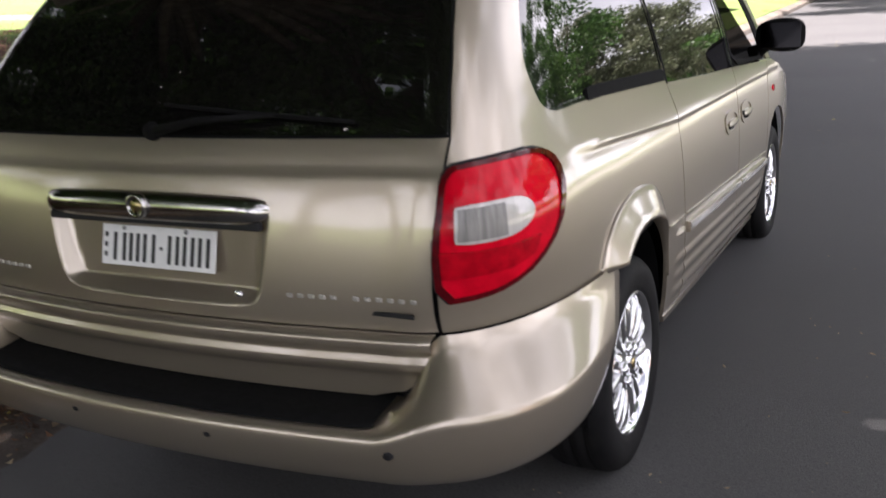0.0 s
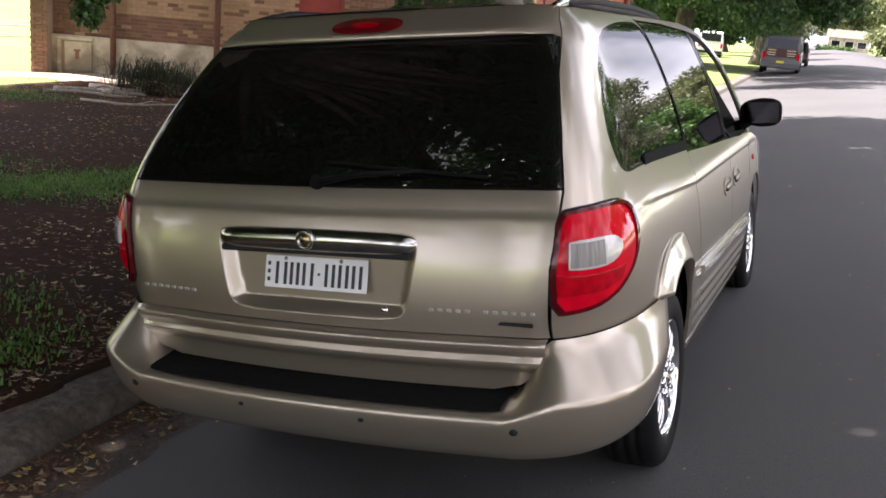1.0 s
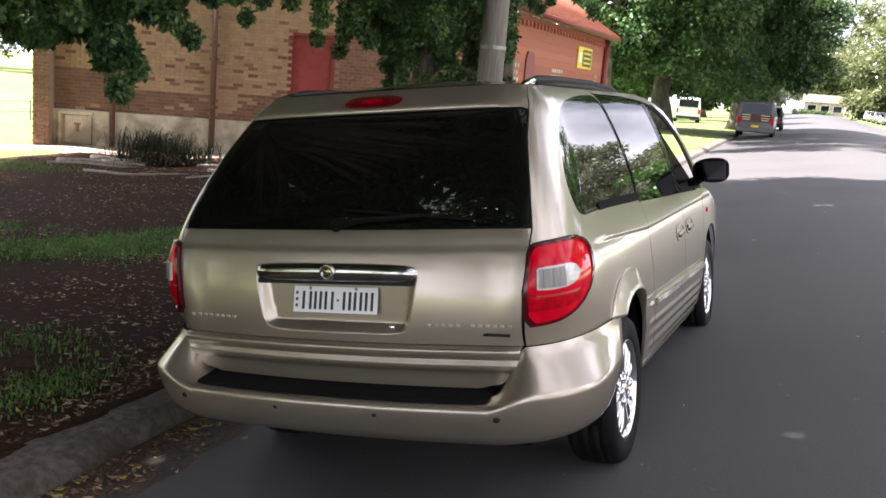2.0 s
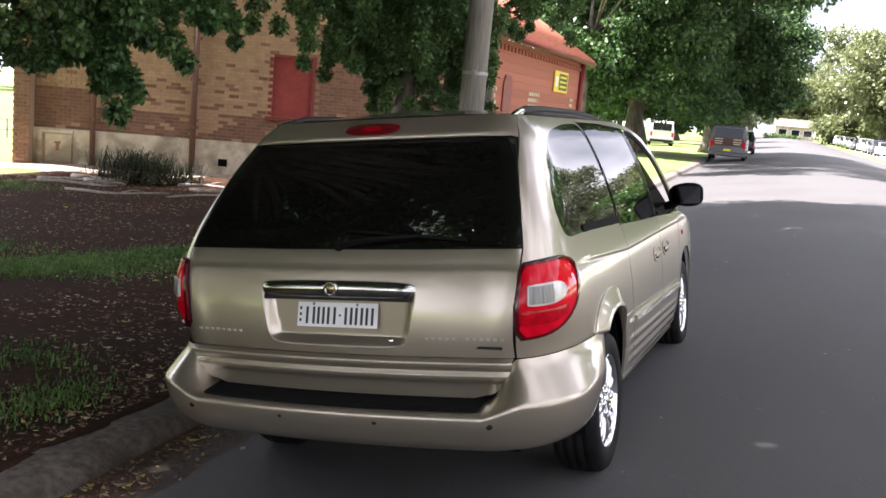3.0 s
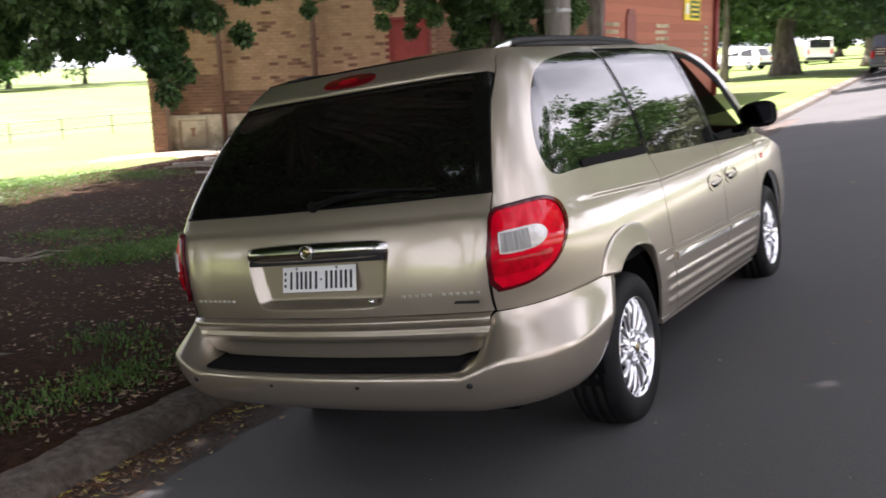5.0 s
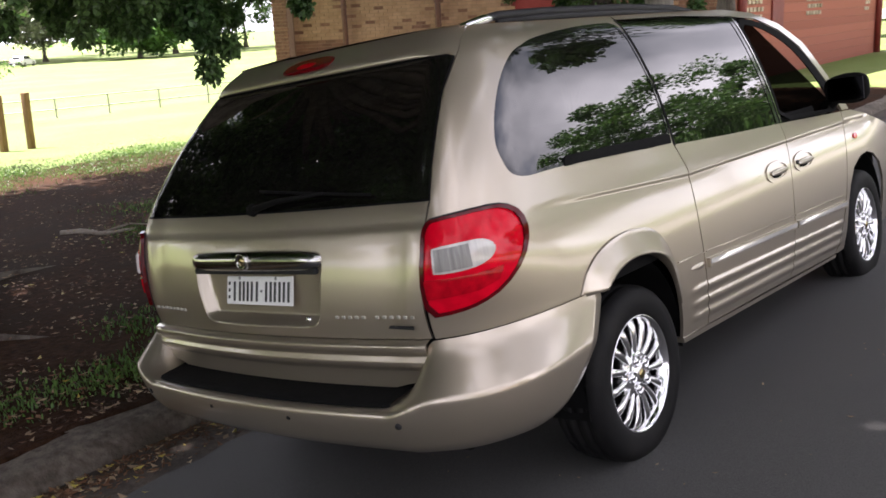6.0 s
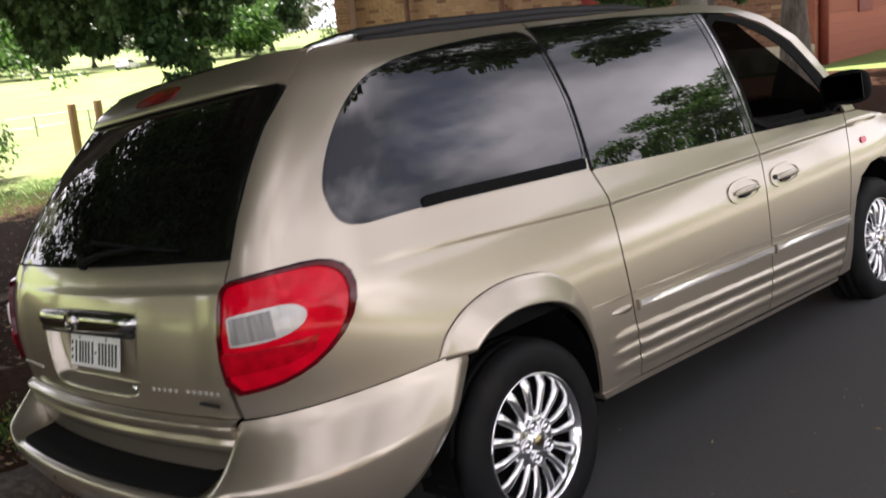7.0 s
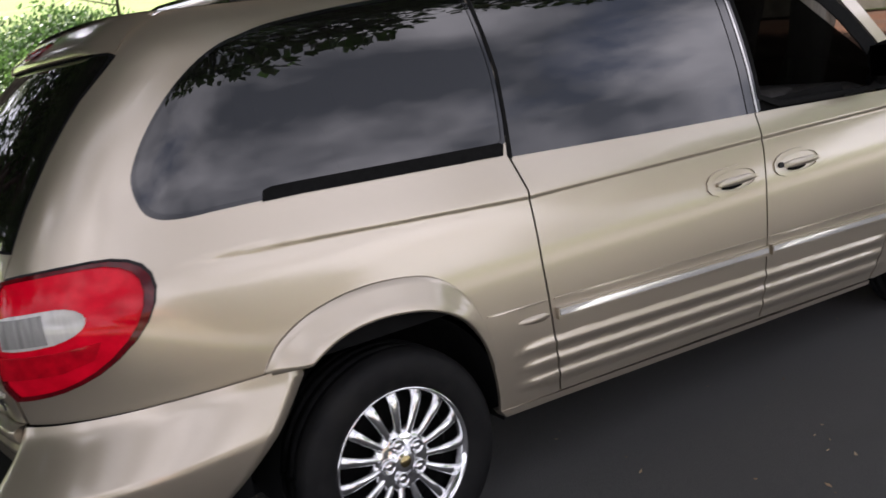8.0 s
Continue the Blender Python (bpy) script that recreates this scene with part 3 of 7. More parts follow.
RIBBED = [at_x(0.831, 1.058), at_y(0.252, 1.062), at_y(0.252, 0.988), at_x(0.831, 0.987)]

for hand in (1, -1):
    turn = (lambda p: p) if hand > 0 else flip
    # quarter panel: from the tailgate's edge over the pillar to the sliding door
    quarter = ([at_x(0.783, 0.762), at_x(0.783, 0.835)] + [at_x(0.787, 0.98), at_x(0.796, 1.10), at_x(0.806, 1.2), at_x(0.782, 1.31), at_x(0.753, 1.425), at_x(0.715, 1.55), at_x(0.686, 1.66), at_x(0.655, 1.72), at_x(0.63, 1.766)]
               + sides([(0.95, 1.768), (1.4, 1.768), (1.785, 1.768), (1.778, 1.60), (1.772, 1.45), (1.742, 1.30), (1.708, 1.177)] + [(y - 0.007, z) for y, z in SEAM_A[1:]] + [(1.52, 0.372)] + [p for p in ARCH[::-1] if p[1] > 0.735 or p[0] > 1.0][1:] + [(0.79, 0.742), (0.6, 0.752), (0.42, 0.758), (0.28, 0.760)]))
    panel("quarter_panel", turn(quarter), PAINT, minivan, holes=[turn(rounded(sides(QUARTER_GLASS), 2))], zstep=0.02, step=0.035, cuts=[(hand * (S2 + 1.2 - Y0), crease_z(1.2), -0.057 * hand)])
    panel("quarter_window", turn(rounded(sides(QUARTER_GLASS), 2)), PRIVACY, minivan, off=-0.004, depth=0.006, label="dark tinted rear quarter window")
    # black seal round the glass, a thin frame let into the opening
    outer = rounded(sides(QUARTER_GLASS), 2)
    mid = (sum(p[0] for p in outer) / len(outer), sum(p[1] for p in outer) / len(outer))
    inner = [(mid[0] + (s - mid[0]) * 0.975, mid[1] + (z - mid[1]) * 0.955) for s, z in outer]
    panel("window_seal", turn(outer), GLOSS_BLACK, minivan, holes=[turn(inner)], off=-0.001, depth=0.008)
    panel("vent_slat", turn(sides([(0.86, 1.213), (1.69, 1.187), (1.703, 1.220), (1.69, 1.228), (1.60, 1.230), (0.90, 1.248), (0.875, 1.243)])), WIPER_BLACK, minivan, off=0.004, label="black sliding track under the window")
    # sliding door
    door = sides([(y + 0.001, z) for y, z in SEAM_A] + [(2.3, sill_z(2.3) - 0.002)] + [(y - 0.004, z) for y, z in SEAM_B[::-1]] + [(2.3, 1.150)])
    slide = panel("sliding_door", turn(door), PAINT, minivan, zstep=0.009, step=0.05, cuts=[(hand * (S2 + 2.3 - Y0), crease_z(2.3), -0.009 * hand)])
    panel("door_window", turn(sides(DOOR_GLASS)), PRIVACY, minivan, off=-0.004, depth=0.006, label="dark tinted sliding door window")
    panel("door_seal", turn(sides([(1.706, 1.182), (1.723, 1.171), (1.749, 1.3), (1.779, 1.45), (1.785, 1.58), (1.787, 1.745), (1.772, 1.745), (1.770, 1.58), (1.764, 1.45), (1.734, 1.3)])), WIPER_BLACK, minivan, off=0.0015, depth=0.01)
    # front door
    fdoor = sides([(y + 0.004, z) for y, z in SEAM_B] + [(3.3, sill_z(3.3) - 0.003), (3.60, sill_z(3.6) - 0.003), (3.68, 0.45), (3.74, 0.62), (3.80, 0.80), (3.84, 0.98), (3.86, 1.088), (3.4, 1.107)])
    panel("front_door", turn(fdoor), PAINT, minivan, zstep=0.008)
    if hand < 0:                                # the driver's window is wound down
        panel("front_door_window", turn(sides(FRONT_GLASS)), TINT, minivan, off=-0.004, depth=0.006, label="lightly tinted front door window")
    fo = rounded(sides(FRONT_GLASS), 1)
    fi = rounded(sides([(2.965, 1.155), (3.4, 1.137), (3.76, 1.12), (3.73, 1.25), (3.58, 1.47), (3.44, 1.57), (3.26, 1.645), (3.03, 1.675), (3.02, 1.55), (2.995, 1.3)]), 1)
    panel("front_window_seal", turn(fo), WIPER_BLACK, minivan, holes=[turn(fi)], off=0.0015, depth=0.008, label="black seal round the front door window")
    panel("centre_pillar", turn(sides([(2.868, 1.125), (2.948, 1.132), (2.978, 1.3), (3.004, 1.55), (3.014, 1.712), (2.935, 1.72), (2.925, 1.55), (2.896, 1.3)])), GLOSS_BLACK, minivan, off=-0.001)
    # metal strip stands in for the pale reflection on the black pillar
    panel("pillar_glint", turn(sides([(2.915, 1.128), (2.926, 1.128), (2.952, 1.3), (2.978, 1.55), (2.988, 1.712), (2.978, 1.713), (2.968, 1.55), (2.942, 1.3)])), BAR_CHROME, minivan, off=0.003, depth=0.004)
    # rail above the windows, running down the screen pillar
    rail = sides([(1.79, 1.768), (2.4, 1.770), (3.0, 1.764), (3.30, 1.735), (3.56, 1.655), (3.76, 1.53), (3.93, 1.26), (4.02, 1.09), (3.895, 1.092), (3.855, 1.25), (3.675, 1.512), (3.51, 1.62), (3.285, 1.696), (3.0, 1.720), (2.4, 1.745), (1.80, 1.747)])
    panel("roof_side_rail", turn(rail), PAINT, minivan)
    # front wing
    farch = [(4.55, 0.27), (4.55, 0.45), (4.53, 0.60), (4.46, 0.70), (4.34, 0.77), (4.2, 0.80), (4.06, 0.79), (3.92, 0.74), (3.83, 0.65), (3.78, 0.55), (3.765, 0.45), (3.755, 0.27)]
    wing = sides([(3.61, sill_z(3.6) - 0.003), (3.69, 0.45), (3.75, 0.62), (3.81, 0.80), (3.85, 0.98), (3.87, 1.088), (4.05, 1.08), (4.3, 1.03), (4.6, 0.96), (4.85, 0.90), (4.85, 0.62), (4.82, 0.27)] + farch + [(3.64, 0.27)])
    panel("front_wing", turn(wing), PAINT, minivan)
    # flares round the wheel openings
    fl_o, fl_i = evenly(FLARE + [(1.535, 0.66), (1.528, 0.585)], 48), evenly([p for p in ARCH if p[1] > 0.742 or p[0] > 1.0][:-6], 48)
    fbm, strip = bmesh.new(), []
    for n_, ((yo, zo), (yi, zi)) in enumerate(zip(fl_o, fl_i)):
        row, thin = [], 1 - 0.86 * ease(n_, 27, 43)
        yo, zo = yi + (yo - yi) * (0.25 + 0.75 * thin), zi + (zo - zi) * (0.25 + 0.75 * thin)
        for f, out_ in ((0.0, -0.004), (0.0, 0.006), (0.03, 0.0085), (0.2, 0.014), (0.45, 0.022), (0.7, 0.031), (0.9, 0.039), (0.98, 0.040), (1.0, 0.036), (1.0, -0.01)):
            p = body(*at_y(yo + (yi - yo) * f, zo + (zi - zo) * f), out_ * thin if out_ > 0 else out_)
            row.append(fbm.verts.new((hand * p.x, p.y, p.z)))
        strip.append(row)
    for r0, r1 in zip(strip, strip[1:]):
        for k in range(9):
            fbm.faces.new((r0[k], r0[k + 1], r1[k + 1], r1[k]))
    for r0 in (strip[0], strip[-1]):
        fbm.faces.new(r0)
    bmesh.ops.recalc_face_normals(fbm, faces=fbm.faces)
    part("wheel_flare", fbm, PAINT, minivan, "wheel arch flare", smooth=True)
    # moulding with its bright upper edge
    panel("side_moulding", turn(rounded(sides([(1.60, 0.652), (1.66, 0.634), (1.748, 0.628), (1.748, 0.656), (1.66, 0.660)]), 1)), PAINT, minivan, off=0.001, depth=0.01, zstep=0.005, step=0.02, bulge=0.010)
    for y0, y1 in ((1.775, 2.855), (2.88, 3.70)):
        mould = [(y0, 0.622 - 0.046 * (y0 - 1.78)), (y1, 0.622 - 0.046 * (y1 - 1.78)), (y1, 0.662 - 0.046 * (y1 - 1.78)), (y0, 0.662 - 0.046 * (y0 - 1.78))]
        panel("side_moulding", turn(sides(mould)), PAINT, minivan, off=0.016, depth=0.02, zstep=0.008, bulge=0.003)
    for y0, y1 in ((1.50, 1.745), (1.775, 2.855), (2.88, 3.70)):
        panel("edge_line", turn(sides([(y0, 0.690 - 0.046 * (y0 - 1.78)), (y1, 0.690 - 0.046 * (y1 - 1.78)), (y1, 0.696 - 0.046 * (y1 - 1.78)), (y0, 0.696 - 0.046 * (y0 - 1.78))])), PAINT, minivan, off=0.005, depth=0.006, zstep=0.003, bulge=0.003)
    for y0, y1 in ((1.775, 2.855), (2.88, 3.70)):
        panel("moulding_strip", turn(sides([(y0 + 0.004, 0.636 - 0.046 * (y0 - 1.78)), (y1 - 0.004, 0.636 - 0.046 * (y1 - 1.78)), (y1 - 0.004, 0.657 - 0.046 * (y1 - 1.78)), (y0 + 0.004, 0.657 - 0.046 * (y0 - 1.78))])), SATIN, minivan, off=0.020, depth=0.004, zstep=0.003, bulge=0.007)
    panel("sill", turn(sides([(1.52, 0.372), (1.78, 0.358), (2.8, 0.306), (3.6, 0.268), (3.6, 0.25), (2.8, 0.285), (1.78, 0.335), (1.54, 0.345)])), PAINT, minivan, off=0.004, depth=0.05)
    # tail light
    lamp = panel("tail_light", turn(rounded(TAIL, 1)), RED_LENS, minivan, off=0.014, depth=0.02, step=0.03, zstep=0.02, bulge=0.012, label="red wrap-round tail light with clear reversing lens")
    cs_, cz_ = sum(p[0] for p in TAIL) / len(TAIL), sum(p[1] for p in TAIL) / len(TAIL)
    big = [(cs_ + (s - cs_) * 1.032, cz_ + (z - cz_) * 1.028) for s, z in rounded(TAIL, 1)]
    panel("lamp_seal", turn(big), BLACK_TRIM, lamp, off=0.005, depth=0.014, label="black rubber seal")
    # dark ring puts the deep lens's edge shading into colour
    ring_o = rounded(TAIL, 1)
    ring_i = [(cs_ + (s - cs_) * 0.925, cz_ + (z - cz_) * 0.935) for s, z in ring_o]
    panel("rim_shade", turn([(cs_ + (s - cs_) * 1.002, cz_ + (z - cz_) * 1.002) for s, z in ring_o]), LENS_SHADE, lamp, holes=[turn(ring_i)], off=0.0215, depth=0.02, step=0.03, zstep=0.02, label="dark rim of the red lens, edge shading in its colour")
    panel("reversing_lens", turn(rounded(REVERSE, 1)), WHITE_LENS, lamp, off=0.0285, depth=0.010, step=0.03, bulge=0.002, label="clear ribbed reversing lens")
    panel("ribbed_lens", turn(RIBBED), GREY_LENS, lamp, off=0.0315, depth=0.006, step=0.02, label="grey ribbed half of the reversing lens")
    panel("lower_lens", turn(LOWER_RED), DEEP_RED, lamp, off=0.0265, depth=0.010, step=0.03, bulge=0.002)
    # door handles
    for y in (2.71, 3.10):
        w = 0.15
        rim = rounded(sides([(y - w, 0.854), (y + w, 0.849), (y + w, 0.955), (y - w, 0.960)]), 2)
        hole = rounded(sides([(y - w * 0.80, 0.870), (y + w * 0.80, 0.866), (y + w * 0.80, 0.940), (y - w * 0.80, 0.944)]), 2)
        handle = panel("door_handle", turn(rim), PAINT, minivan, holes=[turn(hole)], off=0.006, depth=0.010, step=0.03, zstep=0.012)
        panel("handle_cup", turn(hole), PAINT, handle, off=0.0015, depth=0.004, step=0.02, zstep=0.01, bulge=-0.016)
        # near-black inlay draws the shade inside the handle cup
        panel("recess_shade", turn(rounded(sides([(y - w * 0.50, 0.880), (y - w * 0.1, 0.871), (y + w * 0.30, 0.878), (y + w * 0.2, 0.892), (y - w * 0.42, 0.894)]), 2)), GAP, handle, off=0.006, depth=0.004, step=0.03)
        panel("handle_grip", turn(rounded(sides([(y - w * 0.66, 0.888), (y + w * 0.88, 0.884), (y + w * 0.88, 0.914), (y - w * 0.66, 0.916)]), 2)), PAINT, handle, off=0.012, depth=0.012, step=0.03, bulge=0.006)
        if y > 3:
            panel("key_lock", turn(rounded(sides([(y - w * 0.86, 0.898), (y - w * 0.66, 0.898), (y - w * 0.66, 0.920), (y - w * 0.86, 0.920)]), 2)), BLACK_TRIM, handle, off=0.012, depth=0.006)
    # small repeater lamp on the wing
    panel("side_repeater", turn(rounded(sides([(3.98, 0.905), (4.05, 0.905), (4.05, 0.94), (3.98, 0.94)]), 2)), RED_LENS, minivan, off=0.006, depth=0.01, label="small red side marker lamp")

# tailgate, its window and the lip above it
def mirror_line(points):
    return points + [(-x, z) for x, z in points[::-1]]


gate_outer = rears(mirror_line([(0.776, 0.765), (0.777, 0.98), (0.7895, 1.10), (0.800, 1.205)]))
RECESS = rears(mirror_line([(0.255, 0.797), (0.315, 0.812), (0.338, 0.85), (0.365, 0.99), (0.37, 1.03)]))


def gate_skin(s, z, off=0.0):
    p = body(s, z, off)
    p.y -= 0.005 * (1 - ease(z, 1.115, 1.145)) - 0.002
    return p


tailgate = panel("tailgate", gate_outer, PAINT, minivan, holes=[RECESS], zstep=0.012, skin=gate_skin)


def recess_skin(s, z, off=0.0):
    p = gate_skin(s, z, off)
    x = abs(p.x)
    wide = table([(0.797, 0.258), (0.812, 0.315), (0.85, 0.340), (0.99, 0.367), (1.04, 0.373)], z)
    d = ease(wide - x, 0.0, 0.05) * ease(z, 0.797, 0.84)
    p.y = p.y * (1 - d) + (0.135 + 0.02 * (z - 0.8)) * d
    return p


panel("plate_recess", RECESS, PAINT, tailgate, off=-0.0005, depth=0.01, step=0.01, zstep=0.01, skin=recess_skin)
GLASS = mirror_line([(0.798, 1.213), (0.775, 1.31), (0.746, 1.425), (0.708, 1.55), (0.680, 1.652), (0.668, 1.664)])
rear_window = panel("rear_window", rears(GLASS), PRIVACY, tailgate, off=0.0, depth=0.01, step=0.06, label="black tinted tailgate window")
panel("glass_seal", rears(mirror_line([(0.803, 1.206), (0.779, 1.31), (0.750, 1.425), (0.712, 1.55), (0.683, 1.66), (0.660, 1.670)])), GAP, tailgate, holes=[rears(mirror_line([(0.794, 1.216), (0.7715, 1.31), (0.7425, 1.425), (0.7045, 1.55), (0.677, 1.650)]))], off=-0.002, depth=0.01)


def lip_skin(s, z, off=0.0):
    p = body(s, z, off)
    k = math.sqrt(max(0.0, min(1.0, (z - 1.668) / 0.03)))
    p.y -= 0.040 * k * (1 - ease(z, 1.70, 1.79)) * (1 - 0.75 * ease(abs(p.x), 0.52, 0.68))
    return p


lip = panel("tailgate_lip", rears(mirror_line([(0.676, 1.672), (0.650, 1.72), (0.624, 1.772)])), PAINT, tailgate, step=0.06, zstep=0.01, depth=0.06, skin=lip_skin)
for g in (1, -1):
    fill = rears([(0.60, 1.655), (0.692, 1.655), (0.662, 1.72), (0.634, 1.770), (0.57, 1.770)])
    panel("lip_end", fill if g > 0 else flip(fill), PAINT, tailgate, off=-0.006, depth=0.004)
panel("brake_light", rounded(rears([(-0.14, 1.722), (-0.12, 1.741), (-0.06, 1.750), (0.06, 1.750), (0.12, 1.741), (0.14, 1.722), (0.12, 1.704), (0.06, 1.696), (-0.06, 1.696), (-0.12, 1.704)]), 1), LAMP_RED, tailgate, off=0.010, depth=0.02, step=0.03, zstep=0.01, skin=lip_skin, bulge=0.008, label="dark red high brake light")
panel("lamp_centre", rounded(rears([(-0.05, 1.714), (0.05, 1.714), (0.05, 1.734), (-0.05, 1.734)]), 2), DEEP_RED, tailgate, off=0.0185, depth=0.004, step=0.02, zstep=0.01, skin=lip_skin)

# ledged trim along the foot of the tailgate
LEDGE = [(0.59, 0.010), (0.655, 0.016), (0.672, 0.030), (0.69, 0.034), (0.70, 0.030), (0.712, 0.026), (0.726, 0.036), (0.745, 0.038), (0.755, 0.030), (0.765, 0.006)]


def ledge_skin(s, z, off=0.0):
    p = body(s, z, off)
    p.y -= table(LEDGE, z)
    return p


panel("tailgate_ledge", rears([(0.60, 0.592), (0.685, 0.612), (0.735, 0.65), (0.765, 0.70), (0.773, 0.762), (-0.773, 0.762), (-0.765, 0.70), (-0.735, 0.65), (-0.685, 0.612), (-0.60, 0.592)]), PAINT, tailgate, zstep=0.005, step=0.08, skin=ledge_skin, depth=0.03, label="ribbed painted trim below the tailgate seam")

# chrome handle bar with a plain round badge
bar_bm = bmesh.new()
ring_n, cols = 12, 25
rings = []
for i in range(cols):
    t = -1 + 2 * i / (cols - 1)
    x = 0.378 * t
    k = math.sqrt(max(0.0, 1 - abs(t) ** 14))
    hh = (0.033 + 0.005 * (1 - t * t)) * max(0.25, k)
    y = body(at_x(x, 1.045)[0], 1.045).y - 0.026 * k
    rings.append([bar_bm.verts.new((x, y - 0.022 * math.cos(a) * max(0.2, k) + 0.012, 1.043 - 0.004 * t * t + hh * math.sin(a))) for a in [q * math.tau / ring_n for q in range(ring_n)]])
for r0, r1 in zip(rings, rings[1:]):
    for k in range(ring_n):
        bar_bm.faces.new((r0[k], r1[k], r1[(k + 1) % ring_n], r0[(k + 1) % ring_n]))
bar_bm.faces.new(rings[0])
bar_bm.faces.new(rings[-1][::-1])
bmesh.ops.recalc_face_normals(bar_bm, faces=bar_bm.faces)
chrome_bar = part("chrome_bar", bar_bm, BAR_CHROME, minivan, "chrome tailgate handle bar", smooth=True)
badge_y = body(0, 1.05).y - 0.044
bd = lathe([(0.0, 0.0), (0.020, 0.001), (0.022, 0.004), (0.026, 0.006), (0.031, 0.004), (0.033, 0.0), (0.033, -0.012)], 28)
bmesh.ops.transform(bd, matrix=Matrix.Translation((0, badge_y, 1.049)) @ pose(0, 0, 0, 0, 0, -90) @ pose(0, 0, 0, 0, 0, 0), verts=bd.verts)
part("badge", bd, BAR_CHROME, chrome_bar, "plain round chrome badge", smooth=True)
bd = lathe([(0.0, 0.003), (0.018, 0.0026), (0.0195, 0.0)], 20)
bmesh.ops.transform(bd, matrix=Matrix.Translation((0, badge_y, 1.049)) @ pose(0, 0, 0, 0, 0, -90), verts=bd.verts)
part("badge_disc", bd, GOLD, chrome_bar, smooth=True)
# black strip that draws the shade on the under side of the bar
part("bar_shade", box(0.70, 0.02, 0.022, (0, body(0, 1.02).y + 0.004, 1.004), 0.006), BLACK_TRIM, chrome_bar)

# number plate, its lettering only as bars
tilt = pose(0, 0, 0, -14)
plate_at = Matrix.Translation((-0.004, 0.118, 0.926)) @ tilt
number_plate = part("number_plate", box(0.385, 0.004, 0.107, (0, 0, 0), 0.0018, m=plate_at), PLATE_WHITE, minivan, "white number plate with dark bars")
for k, (x, w) in enumerate(((-0.128, 0.042), (-0.077, 0.034), (-0.026, 0.04), (0.056, 0.036), (0.106, 0.036), (0.156, 0.036))):
    bars = join(box(0.0115, 0.003, 0.074, (x - w / 2 + 0.005, -0.003, -0.004), 0.001, m=plate_at), box(0.0115, 0.003, 0.074, (x + w / 2 - 0.005, -0.003, -0.004), 0.001, m=plate_at))
    part("plate_bar", bars, INK, number_plate)
part("plate_dot", box(0.009, 0.003, 0.009, (0.015, -0.003, -0.002), 0.002, m=plate_at), INK, number_plate)
part("plate_mark", join(*[box(0.010, 0.003, 0.013, (-0.176, -0.003, z), 0.001, m=plate_at) for z in (0.026, 0.0, -0.026)]), INK, number_plate)
for x in (-0.115, 0.095):
    b = lathe([(0, 0.003), (0.006, 0.002), (0.007, 0.0)], 10)
    bmesh.ops.transform(b, matrix=plate_at @ Matrix.Translation((x, -0.002, 0.045)) @ pose(0, 0, 0, 0, 0, -90), verts=b.verts)
    part("plate_screw", b, STEEL, number_plate, smooth=True)
lk = lathe([(0, 0.006), (0.009, 0.005), (0.012, 0.003), (0.0125, -0.004)], 16)
bmesh.ops.transform(lk, matrix=Matrix.Translation((0.245, 0.118, 0.822)) @ pose(0, 0, 0, 0, 0, -90), verts=lk.verts)
part("tailgate_lock", lk, CHROME, minivan, smooth=True)

# badge strips: plain small bars where the maker's lettering stands
for x0, x1, z, n in ((0.40, 0.745, 0.842, 12), (-0.735, -0.475, 0.842, 8)):
    for i in range(n):
        if n == 12 and i == 5:
            continue
        x = x0 + (x1 - x0) * (i + 0.5) / n
        p = gate_skin(*at_x(x, z), 0.003)
        part("badge_bar", box((x1 - x0) / n * 0.55, 0.005, 0.011, tuple(p), 0.002), BADGE_SILVER, tailgate)
p = gate_skin(*at_x(0.672, 0.807), 0.004)
part("trim_strip", box(0.122, 0.004, 0.012, tuple(p), 0.0015, m=None), BLACK_TRIM, tailgate)

# rear wiper on the glass
def on_glass(x, z, off):
    return tuple(body(*at_x(x, z), off))


wiper = part("rear_wiper", tube([on_glass(0.02, 1.225, 0.02), on_glass(0.15, 1.25, 0.03), on_glass(0.36, 1.262, 0.03)], [0.014, 0.009, 0.006], 8), WIPER_BLACK, minivan, "black rear wiper lying on the glass", smooth=True)
part("wiper_blade", tube([on_glass(0.02 + 0.055 * k, 1.285 - 0.0042 * k, 0.014) for k in range(11)], 0.006, 6), WIPER_BLACK, wiper, smooth=True)
b = lathe([(0, 0.02), (0.02, 0.016), (0.026, 0.0)], 16)
bmesh.ops.transform(b, matrix=Matrix.Translation(on_glass(0.0, 1.222, 0.008)) @ pose(0, 0, 0, 0, 0, -90), verts=b.verts)
part("wiper_cap", b, WIPER_BLACK, wiper, smooth=True)

